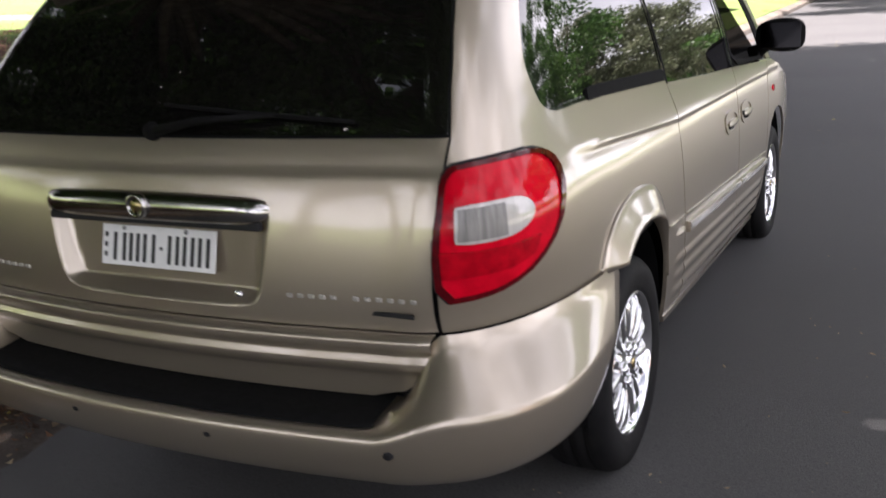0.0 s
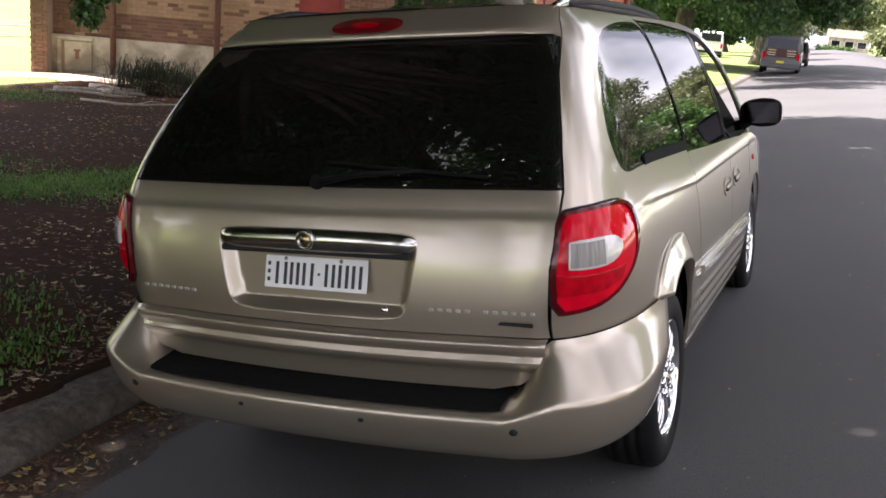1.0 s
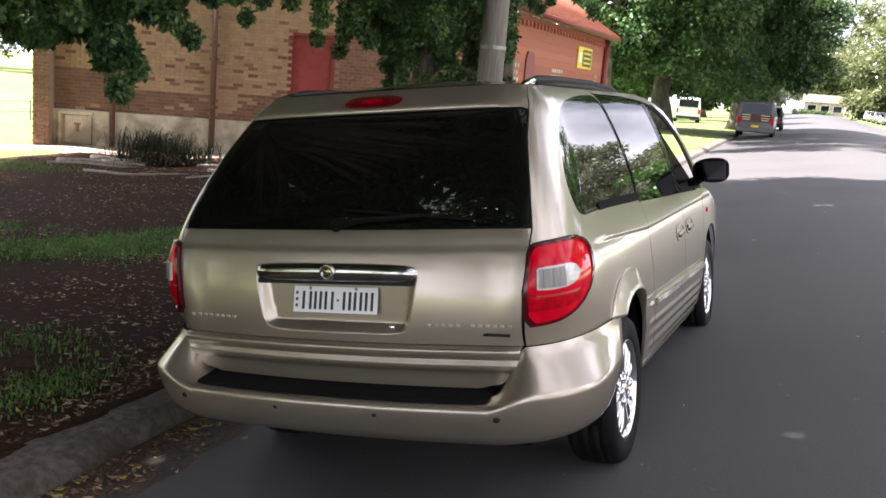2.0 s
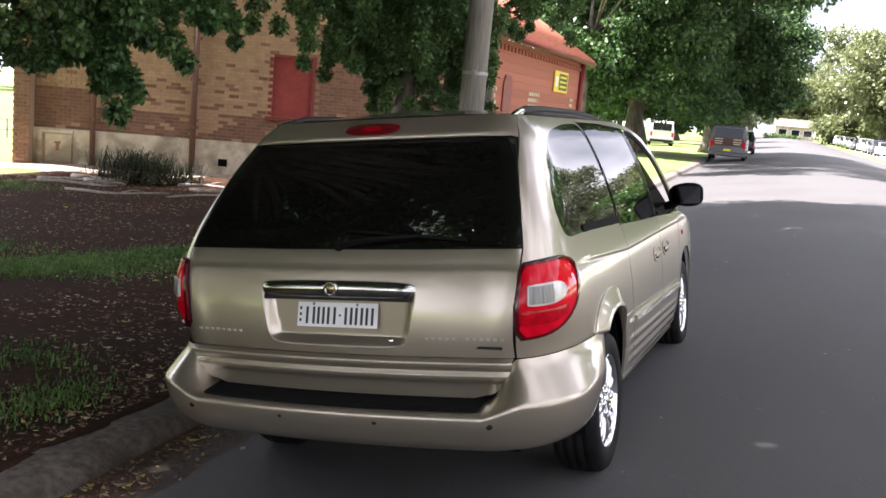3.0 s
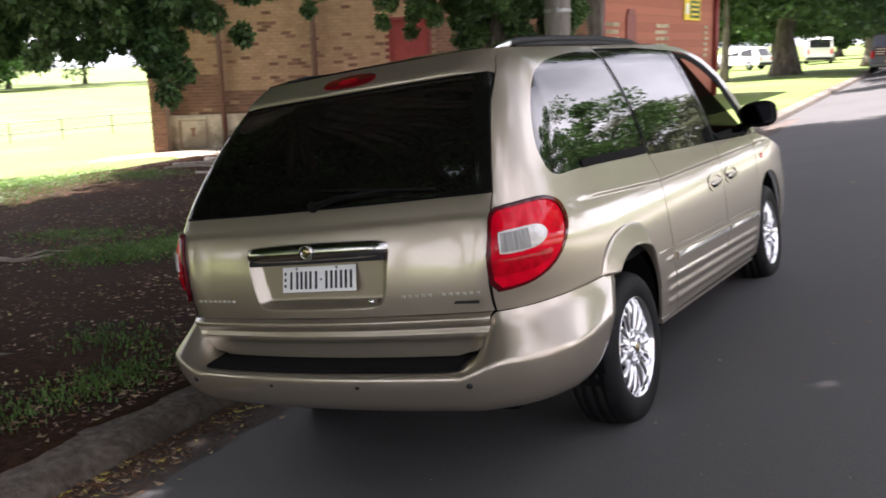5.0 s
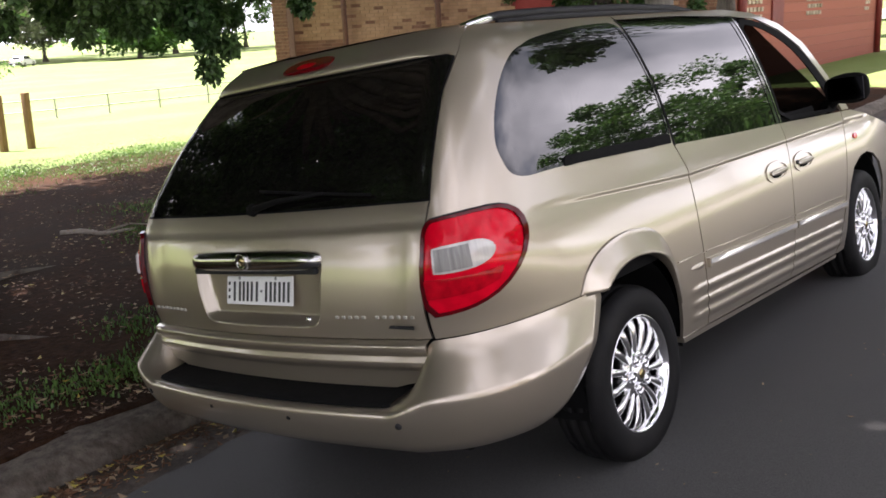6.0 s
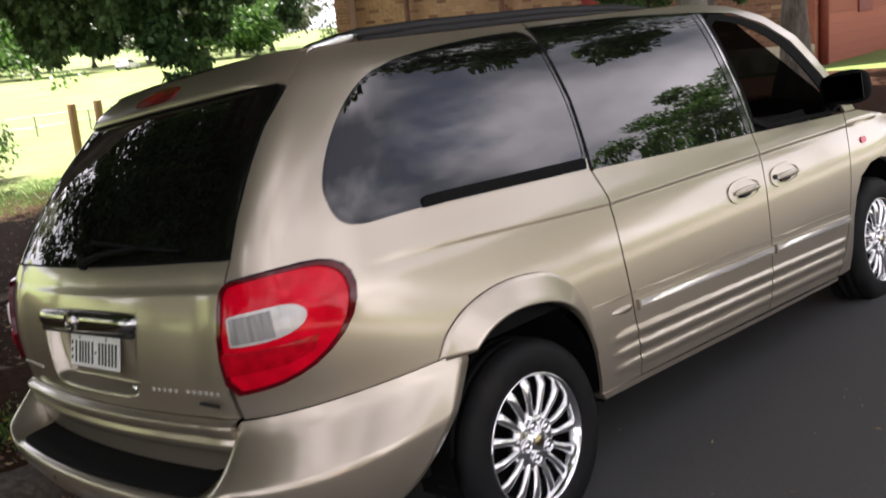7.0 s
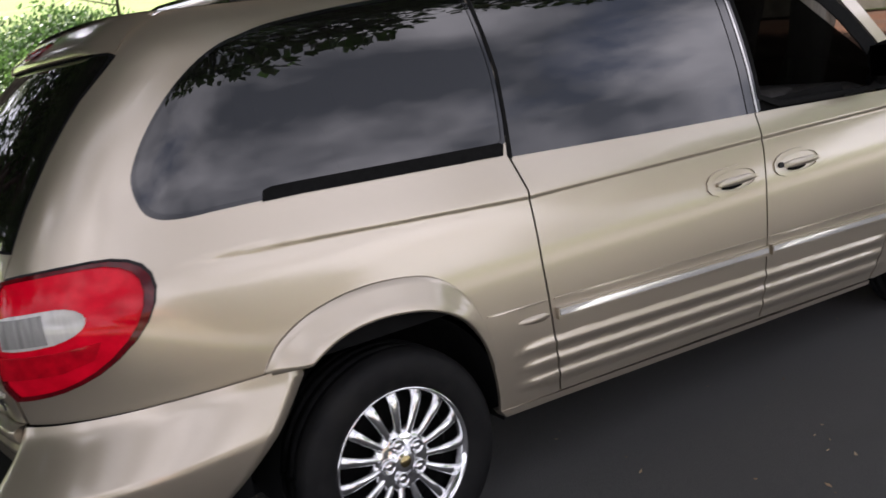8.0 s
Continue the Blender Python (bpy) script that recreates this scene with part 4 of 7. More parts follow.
# rear bumper: one moulding from wheel to wheel
MID = [(0.362, 0.015), (0.382, 0.07), (0.42, 0.118), (0.48, 0.146), (0.526, 0.154), (0.550, 0.146), (0.560, 0.125), (0.566, 0.09), (0.572, 0.05), (0.582, -0.03)]
END = [(0.372, 0.015), (0.388, 0.06), (0.43, 0.108), (0.50, 0.136), (0.572, 0.146), (0.600, 0.143), (0.620, 0.127), (0.668, 0.078), (0.722, 0.025), (0.7595, 0.002)]
bump_bm = bmesh.new()
rows_b = []
v_count = 46
for i in range(121):
    q = -1 + 2 * i / 120
    ring = []
    for j in range(v_count):
        f = j / (v_count - 1) * (len(MID) - 1)
        pz0, po0 = table([(k, p[0]) for k, p in enumerate(MID)], f), table([(k, p[1]) for k, p in enumerate(MID)], f)
        pz1, po1 = table([(k, p[0]) for k, p in enumerate(END)], f), table([(k, p[1]) for k, p in enumerate(END)], f)
        y_end = table([(0.34, 0.33), (0.37, 0.40), (0.43, 0.53), (0.49, 0.615), (0.54, 0.675), (0.61, 0.75), (0.73, 0.852)], pz1)
        s = q * at_y(y_end, pz1)[0]
        w = ease(abs(outline(abs(s), 0.55)[0]), 0.66, 0.778)
        z, o = pz0 + (pz1 - pz0) * w, po0 + (po1 - po0) * w
        fade = 1 - 0.74 * ease(outline(abs(s), z)[1], 0.14, 0.80)
        g = 1 if s >= 0 else -1
        bx, by = outline(abs(s), z)
        x1, y1 = outline(abs(s) + 1e-3, z)
        dx, dy = x1 - bx, y1 - by
        l = math.hypot(dx, dy)
        o = o * fade + 0.010
        ring.append(bump_bm.verts.new((g * (bx + dy / l * o), by - dx / l * o, z)))
    rows_b.append(ring)
for r0, r1 in zip(rows_b, rows_b[1:]):
    for j in range(v_count - 1):
        bump_bm.faces.new((r0[j], r1[j], r1[j + 1], r0[j + 1]))
# returned edge in the wheel opening
for ring in (rows_b[0], rows_b[-1]):
    back_v = [bump_bm.verts.new((v.co.x * 0.955, v.co.y, v.co.z)) for v in ring]
    for j in range(v_count - 1):
        bump_bm.faces.new((ring[j], ring[j + 1], back_v[j + 1], back_v[j]))
bmesh.ops.recalc_face_normals(bump_bm, faces=bump_bm.faces)
rear_bumper = part("rear_bumper", bump_bm, PAINT, minivan, "painted rear bumper with parking sensors", smooth=True)
# black tread pad on the bumper's shelf
pad_bm = bmesh.new()
pr = []
for i in range(41):
    x = -0.655 + 1.31 * i / 40
    s = at_x(x, 0.57)[0]
    row = []
    narrow = 0.012 * ease(abs(x), 0.60, 0.655)
    for o, z in ((0.138 - narrow, 0.5645), (0.132 - narrow, 0.572), (0.09, 0.5775), (0.04, 0.583), (0.0, 0.590), (-0.03, 0.60)):
        p = body(s, 0.57, o)
        row.append(pad_bm.verts.new((p.x, p.y, z)))
    pr.append(row)
for r0, r1 in zip(pr, pr[1:]):
    for j in range(5):
        pad_bm.faces.new((r0[j], r1[j], r1[j + 1], r0[j + 1]))
pad = part("step_pad", pad_bm, WIPER_BLACK, rear_bumper, "black plastic step pad", smooth=True)
for x in (-0.69, -0.215, 0.215, 0.69):
    k = 1 if x > 0 else -1
    p = body(at_x(x, 0.515)[0], 0.515, 0.162 if abs(x) < 0.5 else 0.1605)
    n = (body(at_x(x, 0.515)[0], 0.515, 0.2) - p).normalized()
    b = lathe([(0, 0.0015), (0.010, 0.001), (0.0115, -0.001), (0.014, 0.0), (0.015, -0.01)], 16)
    bmesh.ops.transform(b, matrix=Matrix.Translation(p) @ n.to_track_quat("X", "Z").to_matrix().to_4x4(), verts=b.verts)
    part("parking_sensor", b, BLACK_TRIM, rear_bumper, smooth=True)

# roof skin
roof_bm = bmesh.new()
rr_ = []
for j in range(45):
    v = j / 44
    row = []
    for i in range(31):
        q = -1 + 2 * i / 30
        w_top = table(HALF, 1.765)
        back_y = lip_skin(at_x(0.62 * q, 1.768)[0], 1.768).y
        front_y = 3.42 - 0.16 * q * q
        y = back_y + (front_y - back_y) * v
        edge = ease(v, 0.0, 0.03)
        w = 0.625 + (w_top + 0.004 - 0.625) * ease(y, 0.55, 0.95)
        drop = 0.10 * ease(y, 2.75, 3.5) * (0.6 + 0.4 * abs(q))
        z = 1.768 + 0.056 * (1 - abs(q) ** 2.4) * ease(y, 0.40, 1.25) - drop
        row.append(roof_bm.verts.new((w * q, y, z)))
    rr_.append(row)
for r0, r1 in zip(rr_, rr_[1:]):
    for i in range(30):
        roof_bm.faces.new((r0[i], r0[i + 1], r1[i + 1], r1[i]))
part("roof", roof_bm, PAINT, minivan, "painted roof skin", smooth=True)
lining = bmesh.new()
bmesh.ops.create_grid(lining, x_segments=1, y_segments=1, size=0.5, matrix=Matrix.Translation((0, 1.98, 1.72)) @ Matrix.Diagonal((1.24, 2.5, 1, 1)))
part("roof_lining", lining, CABIN, minivan)

# roof bars
for g in (1, -1):
    pts = [(g * 0.606, 0.78, 1.756), (g * 0.604, 0.86, 1.780), (g * 0.604, 1.0, 1.799), (g * 0.606, 1.3, 1.806), (g * 0.61, 2.0, 1.806), (g * 0.605, 2.5, 1.79), (g * 0.60, 2.72, 1.765), (g * 0.598, 2.80, 1.725)]
    bar = part("roof_bar", tube(pts, [0.012, 0.016, 0.018, 0.018, 0.018, 0.018, 0.016, 0.012], 10), BLACK_TRIM, minivan, "dark roof bar with bright end cap", smooth=True)
    part("bar_end", tube([(g * 0.614, 0.69, 1.738), (g * 0.612, 0.78, 1.766), (g * 0.608, 0.90, 1.786), (g * 0.606, 1.02, 1.797)], [0.006, 0.016, 0.019, 0.012], 10), CHROME, bar, "bright end cap", smooth=True)
    part("bar_skirt", tube([(x, y, z - 0.022) for x, y, z in pts[2:7]], [0.012, 0.017, 0.017, 0.017, 0.012], 8), BLACK_TRIM, bar, smooth=True)

# door mirrors
for g in (1, -1):
    bm = bmesh.new()
    bmesh.ops.create_icosphere(bm, subdivisions=3, radius=1.0)
    for v in bm.verts:
        c = v.co
        e = 0.62
        f = lambda q: math.copysign(abs(q) ** e, q)
        v.co = Vector((f(c.x) * 0.125, f(c.y) * 0.062 * (1 if c.y > 0 else 0.55), f(c.z) * 0.088))
        v.co.z *= 1 - 0.18 * (v.co.x * g < 0) * abs(v.co.x) / 0.125
    bmesh.ops.transform(bm, matrix=Matrix.Translation((g * 1.045, 3.70, 1.228)), verts=bm.verts)
    mir = part("door_mirror", bm, WIPER_BLACK, minivan, "black door mirror housing", smooth=True)
    part("mirror_arm", tube([(g * 0.90, 3.78, 1.13), (g * 0.94, 3.75, 1.155), (g * 1.0, 3.72, 1.19)], [0.045, 0.035, 0.03], 10), WIPER_BLACK, mir, smooth=True)
    part("mirror_glass", box(0.20, 0.004, 0.13, (g * 1.05, 3.664, 1.228), 0.002), MIRROR_SHADE, mir, "mirror glass coloured black for the shade it reflects")

# nose: bonnet, screen, bumper, lamps
NOSE = [(0.27, 4.93), (0.42, 5.02), (0.6, 5.03), (0.75, 5.0), (0.86, 4.94), (0.93, 4.82), (0.985, 4.6), (1.04, 4.32), (1.075, 4.12)]
nose_bm = bmesh.new()
nr = []
for j in range(33):
    f = j / 32 * (len(NOSE) - 1)
    z = table([(k, p[0]) for k, p in enumerate(NOSE)], f)
    y = table([(k, p[1]) for k, p in enumerate(NOSE)], f)
    row = []
    for i in range(25):
        q = -1 + 2 * i / 24
        w = table(HALF, z) * (1 - 0.09 * max(0, min(1.2, y - 4.45)) ** 2) * (0.985 - 0.08 * ease(y, 4.6, 5.0))
        yy = y - (0.30 if y > 4.6 else 0.30 - 0.15 * (4.6 - y) / 0.5) * abs(q) ** 3
        row.append(nose_bm.verts.new((w * q, yy, z + 0.025 * (1 - q * q) * ease(z, 0.9, 1.0))))
    nr.append(row)
for r0, r1 in zip(nr, nr[1:]):
    for i in range(24):
        nose_bm.faces.new((r0[i], r0[i + 1], r1[i + 1], r1[i]))
bmesh.ops.recalc_face_normals(nose_bm, faces=nose_bm.faces)
nose = part("bonnet", nose_bm, PAINT, minivan, "painted bonnet and nose", smooth=True)
scr = bmesh.new()
sr = []
for j in range(13):
    v = j / 12
    row = []
    for i in range(17):
        q = -1 + 2 * i / 16
        w = 0.90 + (0.63 - 0.90) * v
        row.append(scr.verts.new((w * q, 4.13 - 0.72 * v - (0.13 - 0.05 * v) * q * q, 1.085 + 0.665 * v + 0.05 * v * (1 - q * q) - 0.03 * v)))
    sr.append(row)
for r0, r1 in zip(sr, sr[1:]):
    for i in range(16):
        scr.faces.new((r0[i], r0[i + 1], r1[i + 1], r1[i]))
part("windscreen", scr, TINT, minivan, "curved windscreen", smooth=True)
for g in (1, -1):
    part("headlight", box(0.36, 0.14, 0.17, (g * 0.62, 4.80, 0.76), 0.05, 4), WHITE_LENS, minivan, smooth=True)
part("grille", box(0.62, 0.05, 0.14, (0, 5.0, 0.78), 0.03, 3), CHROME, minivan, "chrome grille", smooth=True)

# cabin: what shows through the front side windows
part("dashboard", join(box(1.5, 0.42, 0.28, (0, 3.78, 0.98), 0.08, 3), box(0.36, 0.22, 0.14, (0.38, 3.60, 1.07), 0.05, 3)), CABIN, minivan, smooth=True)
ring = lathe([(0.185 + 0.016 * math.cos(a), 0.016 * math.sin(a)) for a in [k * math.tau / 10 for k in range(11)]], 32, axis="Z")
steer = Matrix.Translation((0.38, 3.36, 1.07)) @ pose(0, 0, 0, 62)
bmesh.ops.transform(ring, matrix=steer, verts=ring.verts)
hub = box(0.15, 0.11, 0.06, (0, 0, -0.01), 0.02, m=steer)
spoke = join(box(0.34, 0.035, 0.02, (0, 0, 0), 0.006, m=steer), box(0.035, 0.17, 0.02, (0, -0.09, 0), 0.006, m=steer))
wheel_in = part("steering_wheel", ring, CABIN, minivan, smooth=True)
part("steering_hub", join(hub, spoke), CABIN, wheel_in)
for x in (-0.38, 0.38):
    for y in (2.75, 1.75):
        seat = part("seat_back", box(0.5, 0.16, 0.62, (0, 0, 0.0), 0.06, 3, m=Matrix.Translation((x, y - 0.16, 1.02)) @ pose(0, 0, 0, 12)), SEAT, minivan, smooth=True)
        part("headrest", box(0.28, 0.10, 0.19, (0, 0, 0), 0.045, 3, m=Matrix.Translation((x, y - 0.25, 1.43)) @ pose(0, 0, 0, 10)), SEAT, seat, smooth=True)
        part("seat_base", box(0.5, 0.52, 0.18, (x, y + 0.13, 0.66), 0.06, 3), SEAT, seat, smooth=True)
part("rear_bench", box(1.25, 0.18, 0.62, (0, 0.95, 1.0), 0.07, 3), SEAT, minivan, smooth=True)


# wheels
def wheel(parent, x, y, g):
    base = Matrix.Translation((x, y, 0.338)) @ (Matrix() if g > 0 else pose(0, 0, 0, 0, 0, 180))
    tyre_p = [(0.232, 0.0), (0.236, 0.006), (0.250, 0.011), (0.278, 0.016), (0.305, 0.015), (0.328, 0.007), (0.343, -0.010), (0.350, -0.030), (0.352, -0.048), (0.345, -0.050), (0.345, -0.058), (0.352, -0.060), (0.353, -0.096), (0.345, -0.098), (0.345, -0.108), (0.353, -0.110), (0.352, -0.148), (0.345, -0.150), (0.345, -0.158), (0.351, -0.160), (0.348, -0.185), (0.328, -0.208), (0.29, -0.218), (0.24, -0.21)]
    bm = lathe(tyre_p, 72)
    bmesh.ops.transform(bm, matrix=base, verts=bm.verts)
    for v in bm.verts:                          # flattened where it stands on the road
        v.co.z = max(v.co.z, -0.004)
    tyre = part("tyre", bm, RUBBER, parent, "black rubber tyre", smooth=True)
    bm = lathe([(0.205, -0.17), (0.206, -0.045), (0.212, -0.022), (0.222, -0.004), (0.228, 0.006), (0.233, 0.007), (0.2345, 0.002), (0.233, -0.01)], 64)
    bmesh.ops.transform(bm, matrix=base, verts=bm.verts)
    rim = part("rim", bm, CHROME, parent, "bright chrome alloy rim", smooth=True)
    bm = lathe([(0.0, -0.10), (0.2, -0.10), (0.205, -0.095)], 32)
    bmesh.ops.transform(bm, matrix=base, verts=bm.verts)
    part("brake_disc", bm, GAP, rim, smooth=True)
    for k in range(15):
        a = k * math.tau / 15
        m = base @ Matrix.Rotation(a, 4, "X")
        sp = bmesh.new()
        rows_s = []
        for r, w, h0, d in ((0.085, 0.0125, -0.010, 0.03), (0.112, 0.0125, -0.005, 0.03), (0.15, 0.0150, -0.003, 0.028), (0.188, 0.0180, -0.004, 0.026), (0.207, 0.0200, -0.010, 0.022), (0.216, 0.0240, -0.018, 0.02)):
            rows_s.append([sp.verts.new(p) for p in ((h0 - d, -w * 0.8, r), (h0 - 0.010, -w, r), (h0 - 0.001, -w * 0.7, r), (h0 + 0.002, 0, r), (h0 - 0.001, w * 0.7, r), (h0 - 0.010, w, r), (h0 - d, w * 0.8, r))])
        for r0, r1 in zip(rows_s, rows_s[1:]):
            for i in range(6):
                sp.faces.new((r0[i], r0[i + 1], r1[i + 1], r1[i]))
        bmesh.ops.recalc_face_normals(sp, faces=sp.faces)
        bmesh.ops.transform(sp, matrix=m, verts=sp.verts)
        part("spoke", sp, SPOKE, rim, smooth=True)
    bm = lathe([(0.0, 0.006), (0.030, 0.005), (0.036, 0.002), (0.040, -0.006), (0.070, -0.006), (0.084, -0.009), (0.098, -0.013), (0.112, -0.018), (0.118, -0.028), (0.118, -0.05)], 75)
    for v in bm.verts:                          # the web's edge is scalloped between the spokes
        r = math.hypot(v.co.y, v.co.z)
        if r > 0.08:
            k = 1 - 0.16 * (0.5 - 0.5 * math.cos(15 * math.atan2(v.co.y, v.co.z))) * ease(r, 0.08, 0.115)
            v.co.y, v.co.z = v.co.y * k, v.co.z * k
    bmesh.ops.transform(bm, matrix=base, verts=bm.verts)
    part("hub", bm, SPOKE, rim, smooth=True)
    bm = lathe([(0.0, 0.010), (0.016, 0.0095), (0.020, 0.005)], 20)
    bmesh.ops.transform(bm, matrix=base, verts=bm.verts)
    part("hub_badge", bm, GOLD, rim, smooth=True)
    for k in range(5):
        m = base @ Matrix.Rotation(k * math.tau / 5 + 0.3, 4, "X")
        bm = lathe([(0.0, 0.004), (0.010, 0.004), (0.0125, 0.001), (0.0125, -0.008), (0.018, -0.008), (0.019, 0.003), (0.0225, 0.004), (0.025, 0.001), (0.026, -0.01)], 16)
        bmesh.ops.transform(bm, matrix=m @ Matrix.Translation((0.002, 0, 0.058)), verts=bm.verts)
        part("wheel_nut", bm, CHROME, rim, smooth=True)
    return tyre


for y in (1.145, 4.16):
    for g in (1, -1):
        wheel(minivan, g * 0.952, y, g)
        # dark liner of the wheel opening
        ln = lathe([(0.40, 0.0), (0.405, -0.10), (0.405, -0.32), (0.10, -0.33)], 36)
        bmesh.ops.transform(ln, matrix=Matrix.Translation((g * 0.945, y, 0.40)) @ (Matrix() if g > 0 else pose(0, 0, 0, 0, 0, 180)), verts=ln.verts)
        bmesh.ops.delete(ln, geom=[v for v in ln.verts if v.co.z < 0.28], context="VERTS")
        part("wheel_liner", ln, GAP, minivan, smooth=True)
part("axle", tube([(-0.75, 1.145, 0.33), (0.75, 1.145, 0.33)], 0.04, 8), GAP, minivan)
flap = box(0.20, 0.008, 0.14, (0.82, 0.80, 0.33), 0.003)
part("mud_flap", flap, GAP, minivan)


# ---- the hall beside the road: tan brick on a rendered plinth ----
HALL = 1.7
WALL_AT = Matrix.Translation((-16.60, 14.78, -1.288)) @ pose(0, 0, 0, 0, 0, 30) @ Matrix.Scale(HALL, 4)      # along the wall, into it, up
hall = empty("wall_hall", None, "tan and brown brick hall wall with rendered plinth", "wall", kind="structure")
PLINTH_TOP, COURSE, BRICK = 1.02, 0.086 / HALL, 0.24 / HALL


def in_window(x, z):
    return 3.54 < x < 4.24 and 1.44 < z < 2.40


def bricks_for(x0, x1, z0, z1, dark):
    """Places of the stretcher bricks of a run, (middle, height, width)."""
    out = []
    rows_ = int((z1 - z0) / COURSE)
    for j in range(rows_):
        z = z0 + (j + 0.5) * COURSE
        x = x0 - (BRICK / 2 if j % 2 else 0.0)
        while x < x1:
            a, b = max(x, x0), min(x + BRICK, x1)
            if b - a > 0.03 and not (in_window((a + b) / 2, z)):
                edge = 1.64 if a < 0.98 else 1.38 if a < 2.45 else 1.10 + 0.32 * ease(a, 2.5, 3.1) if a < 3.3 else 1.42 if a < 4.2 else 2.9
                out.append(((a + b) / 2, z, b - a - 0.006, z < edge))
            x += BRICK
    return out


core = join(box(3.54, 0.28, 3.5, (1.77, 0.155, 1.95), m=WALL_AT), box(2.46, 0.28, 3.5, (4.24 + 1.23, 0.155, 1.95), m=WALL_AT), box(0.70, 0.28, 1.24, (3.89, 0.155, 0.82), m=WALL_AT), box(0.70, 0.28, 1.30, (3.89, 0.155, 3.05), m=WALL_AT),
            box(0.3, 8.0, 3.5, (0.16, 4.3, 1.95), m=WALL_AT), box(0.3, 8.0, 3.5, (6.5, 4.3, 1.95), m=WALL_AT))
part("wall_core", core, MORTAR, hall)
part("plinth", join(box(6.72, 0.07, 0.60, (3.33, -0.02, 0.725), 0.012, m=WALL_AT)), RENDERED, hall, "stained cream rendered plinth")
part("plinth_hatch", join(box(0.50, 0.05, 0.05, (0.52, -0.065, 0.98), 0.008, m=WALL_AT), box(0.06, 0.05, 0.47, (0.30, -0.065, 0.72), 0.008, m=WALL_AT)), RENDERED, hall, "rendered hatch surround")
part("hatch_door", box(0.37, 0.02, 0.40, (0.56, -0.068, 0.74), 0.004, m=WALL_AT), RENDERED, hall)
part("hatch_mark", join(box(0.05, 0.004, 0.12, (0.55, -0.080, 0.76), 0.001, m=WALL_AT), box(0.09, 0.004, 0.03, (0.55, -0.081, 0.82), 0.001, m=WALL_AT)), BROWN_BRICK, hall)
part("hatch_slot", box(0.05, 0.012, 0.42, (0.355, -0.064, 0.73), 0.002, m=WALL_AT), MORTAR, hall)
part("air_vent", join(box(0.13, 0.02, 0.11, (2.92, -0.06, 0.70), 0.004, m=WALL_AT), *[box(0.11, 0.012, 0.010, (2.92, -0.072, 0.665 + 0.023 * k), 0.0, m=WALL_AT) for k in range(4)]), GAP, hall)
tops = tagged(finish("ceiling_hall", box(6.9, 8.4, 0.12, (3.3, 4.1, 3.76), m=WALL_AT), MORTAR), "flat roof slab of the hall", "roof", kind="structure")
# boarded window
win = empty("window_1", WALL_AT @ Matrix.Translation((3.89, 0.0, 1.92)), "boarded red window with red frame", "window", kind="structure")
part("board", box(0.66, 0.03, 0.99, (0, 0.07, -0.02), 0.003), RED_BOARD, win, "flat faded red board")
for sx, sz, x, z in ((0.06, 0.96, -0.32, 0), (0.06, 0.96, 0.32, 0), (0.58, 0.06, 0, 0.45)):
    part("frame", box(sx, 0.08, sz, (x, 0.045, z), 0.006), RED_PAINT, win)
part("sill", box(0.76, 0.11, 0.055, (0, 0.0, -0.492), 0.008), RED_PAINT, win)
# rain pipes
for x, top, r in ((2.47, 3.68, 0.045), (1.04, 3.68, 0.04)):
    pipe = tagged(finish("rain_pipe", tube([WALL_AT @ Vector((x, -0.055 - r, 0.40)), WALL_AT @ Vector((x, -0.055 - r, top))], r * HALL, 12), RUST_PIPE), "brown painted rain pipe on the brick wall", "pipe", kind="structure")
    for z in (1.2, 2.1, 3.0):
        b = lathe([(r * 1.02, -0.02), (r * 1.25, -0.02), (r * 1.25, 0.02), (r * 1.02, 0.02)], 12, axis="Z")
        bmesh.ops.transform(b, matrix=WALL_AT @ Matrix.Translation((x, -0.055 - r, z)), verts=b.verts)
        part("bracket", b, RUST_PIPE, pipe)

# ---- the red brick hall farther along the road ----
RED_X, RED_Y0, RED_Y1 = -6.7, 20.4, 32.4
red_brick = bpy.data.materials.new("red_brick")
red_brick.use_nodes = True
rn, rl = red_brick.node_tree.nodes, red_brick.node_tree.links
tc = rn.new("ShaderNodeTexCoord")
mp = rn.new("ShaderNodeMapping")
mp.inputs["Rotation"].default_value = (radians(90), 0, radians(90))
bt = rn.new("ShaderNodeTexBrick")
for key, value in (("Scale", 1.0), ("Brick Width", 0.24), ("Row Height", 0.086), ("Mortar Size", 0.006), ("Mortar Smooth", 0.3)):
    bt.inputs[key].default_value = value
bt.inputs["Color1"].default_value, bt.inputs["Color2"].default_value, bt.inputs["Mortar"].default_value = (0.40, 0.135, 0.085, 1), (0.31, 0.10, 0.062, 1), (0.34, 0.15, 0.105, 1)
rl.new(tc.outputs["Object"], mp.inputs["Vector"])
rl.new(mp.outputs["Vector"], bt.inputs["Vector"])
rl.new(bt.outputs["Color"], rn["Principled BSDF"].inputs["Base Color"])
rb = rn.new("ShaderNodeBump")
rb.inputs["Distance"].default_value = 0.01
rl.new(bt.outputs["Fac"], rb.inputs["Height"])
rl.new(rb.outputs["Normal"], rn["Principled BSDF"].inputs["Normal"])
rn["Principled BSDF"].inputs["Roughness"].default_value = 0.85

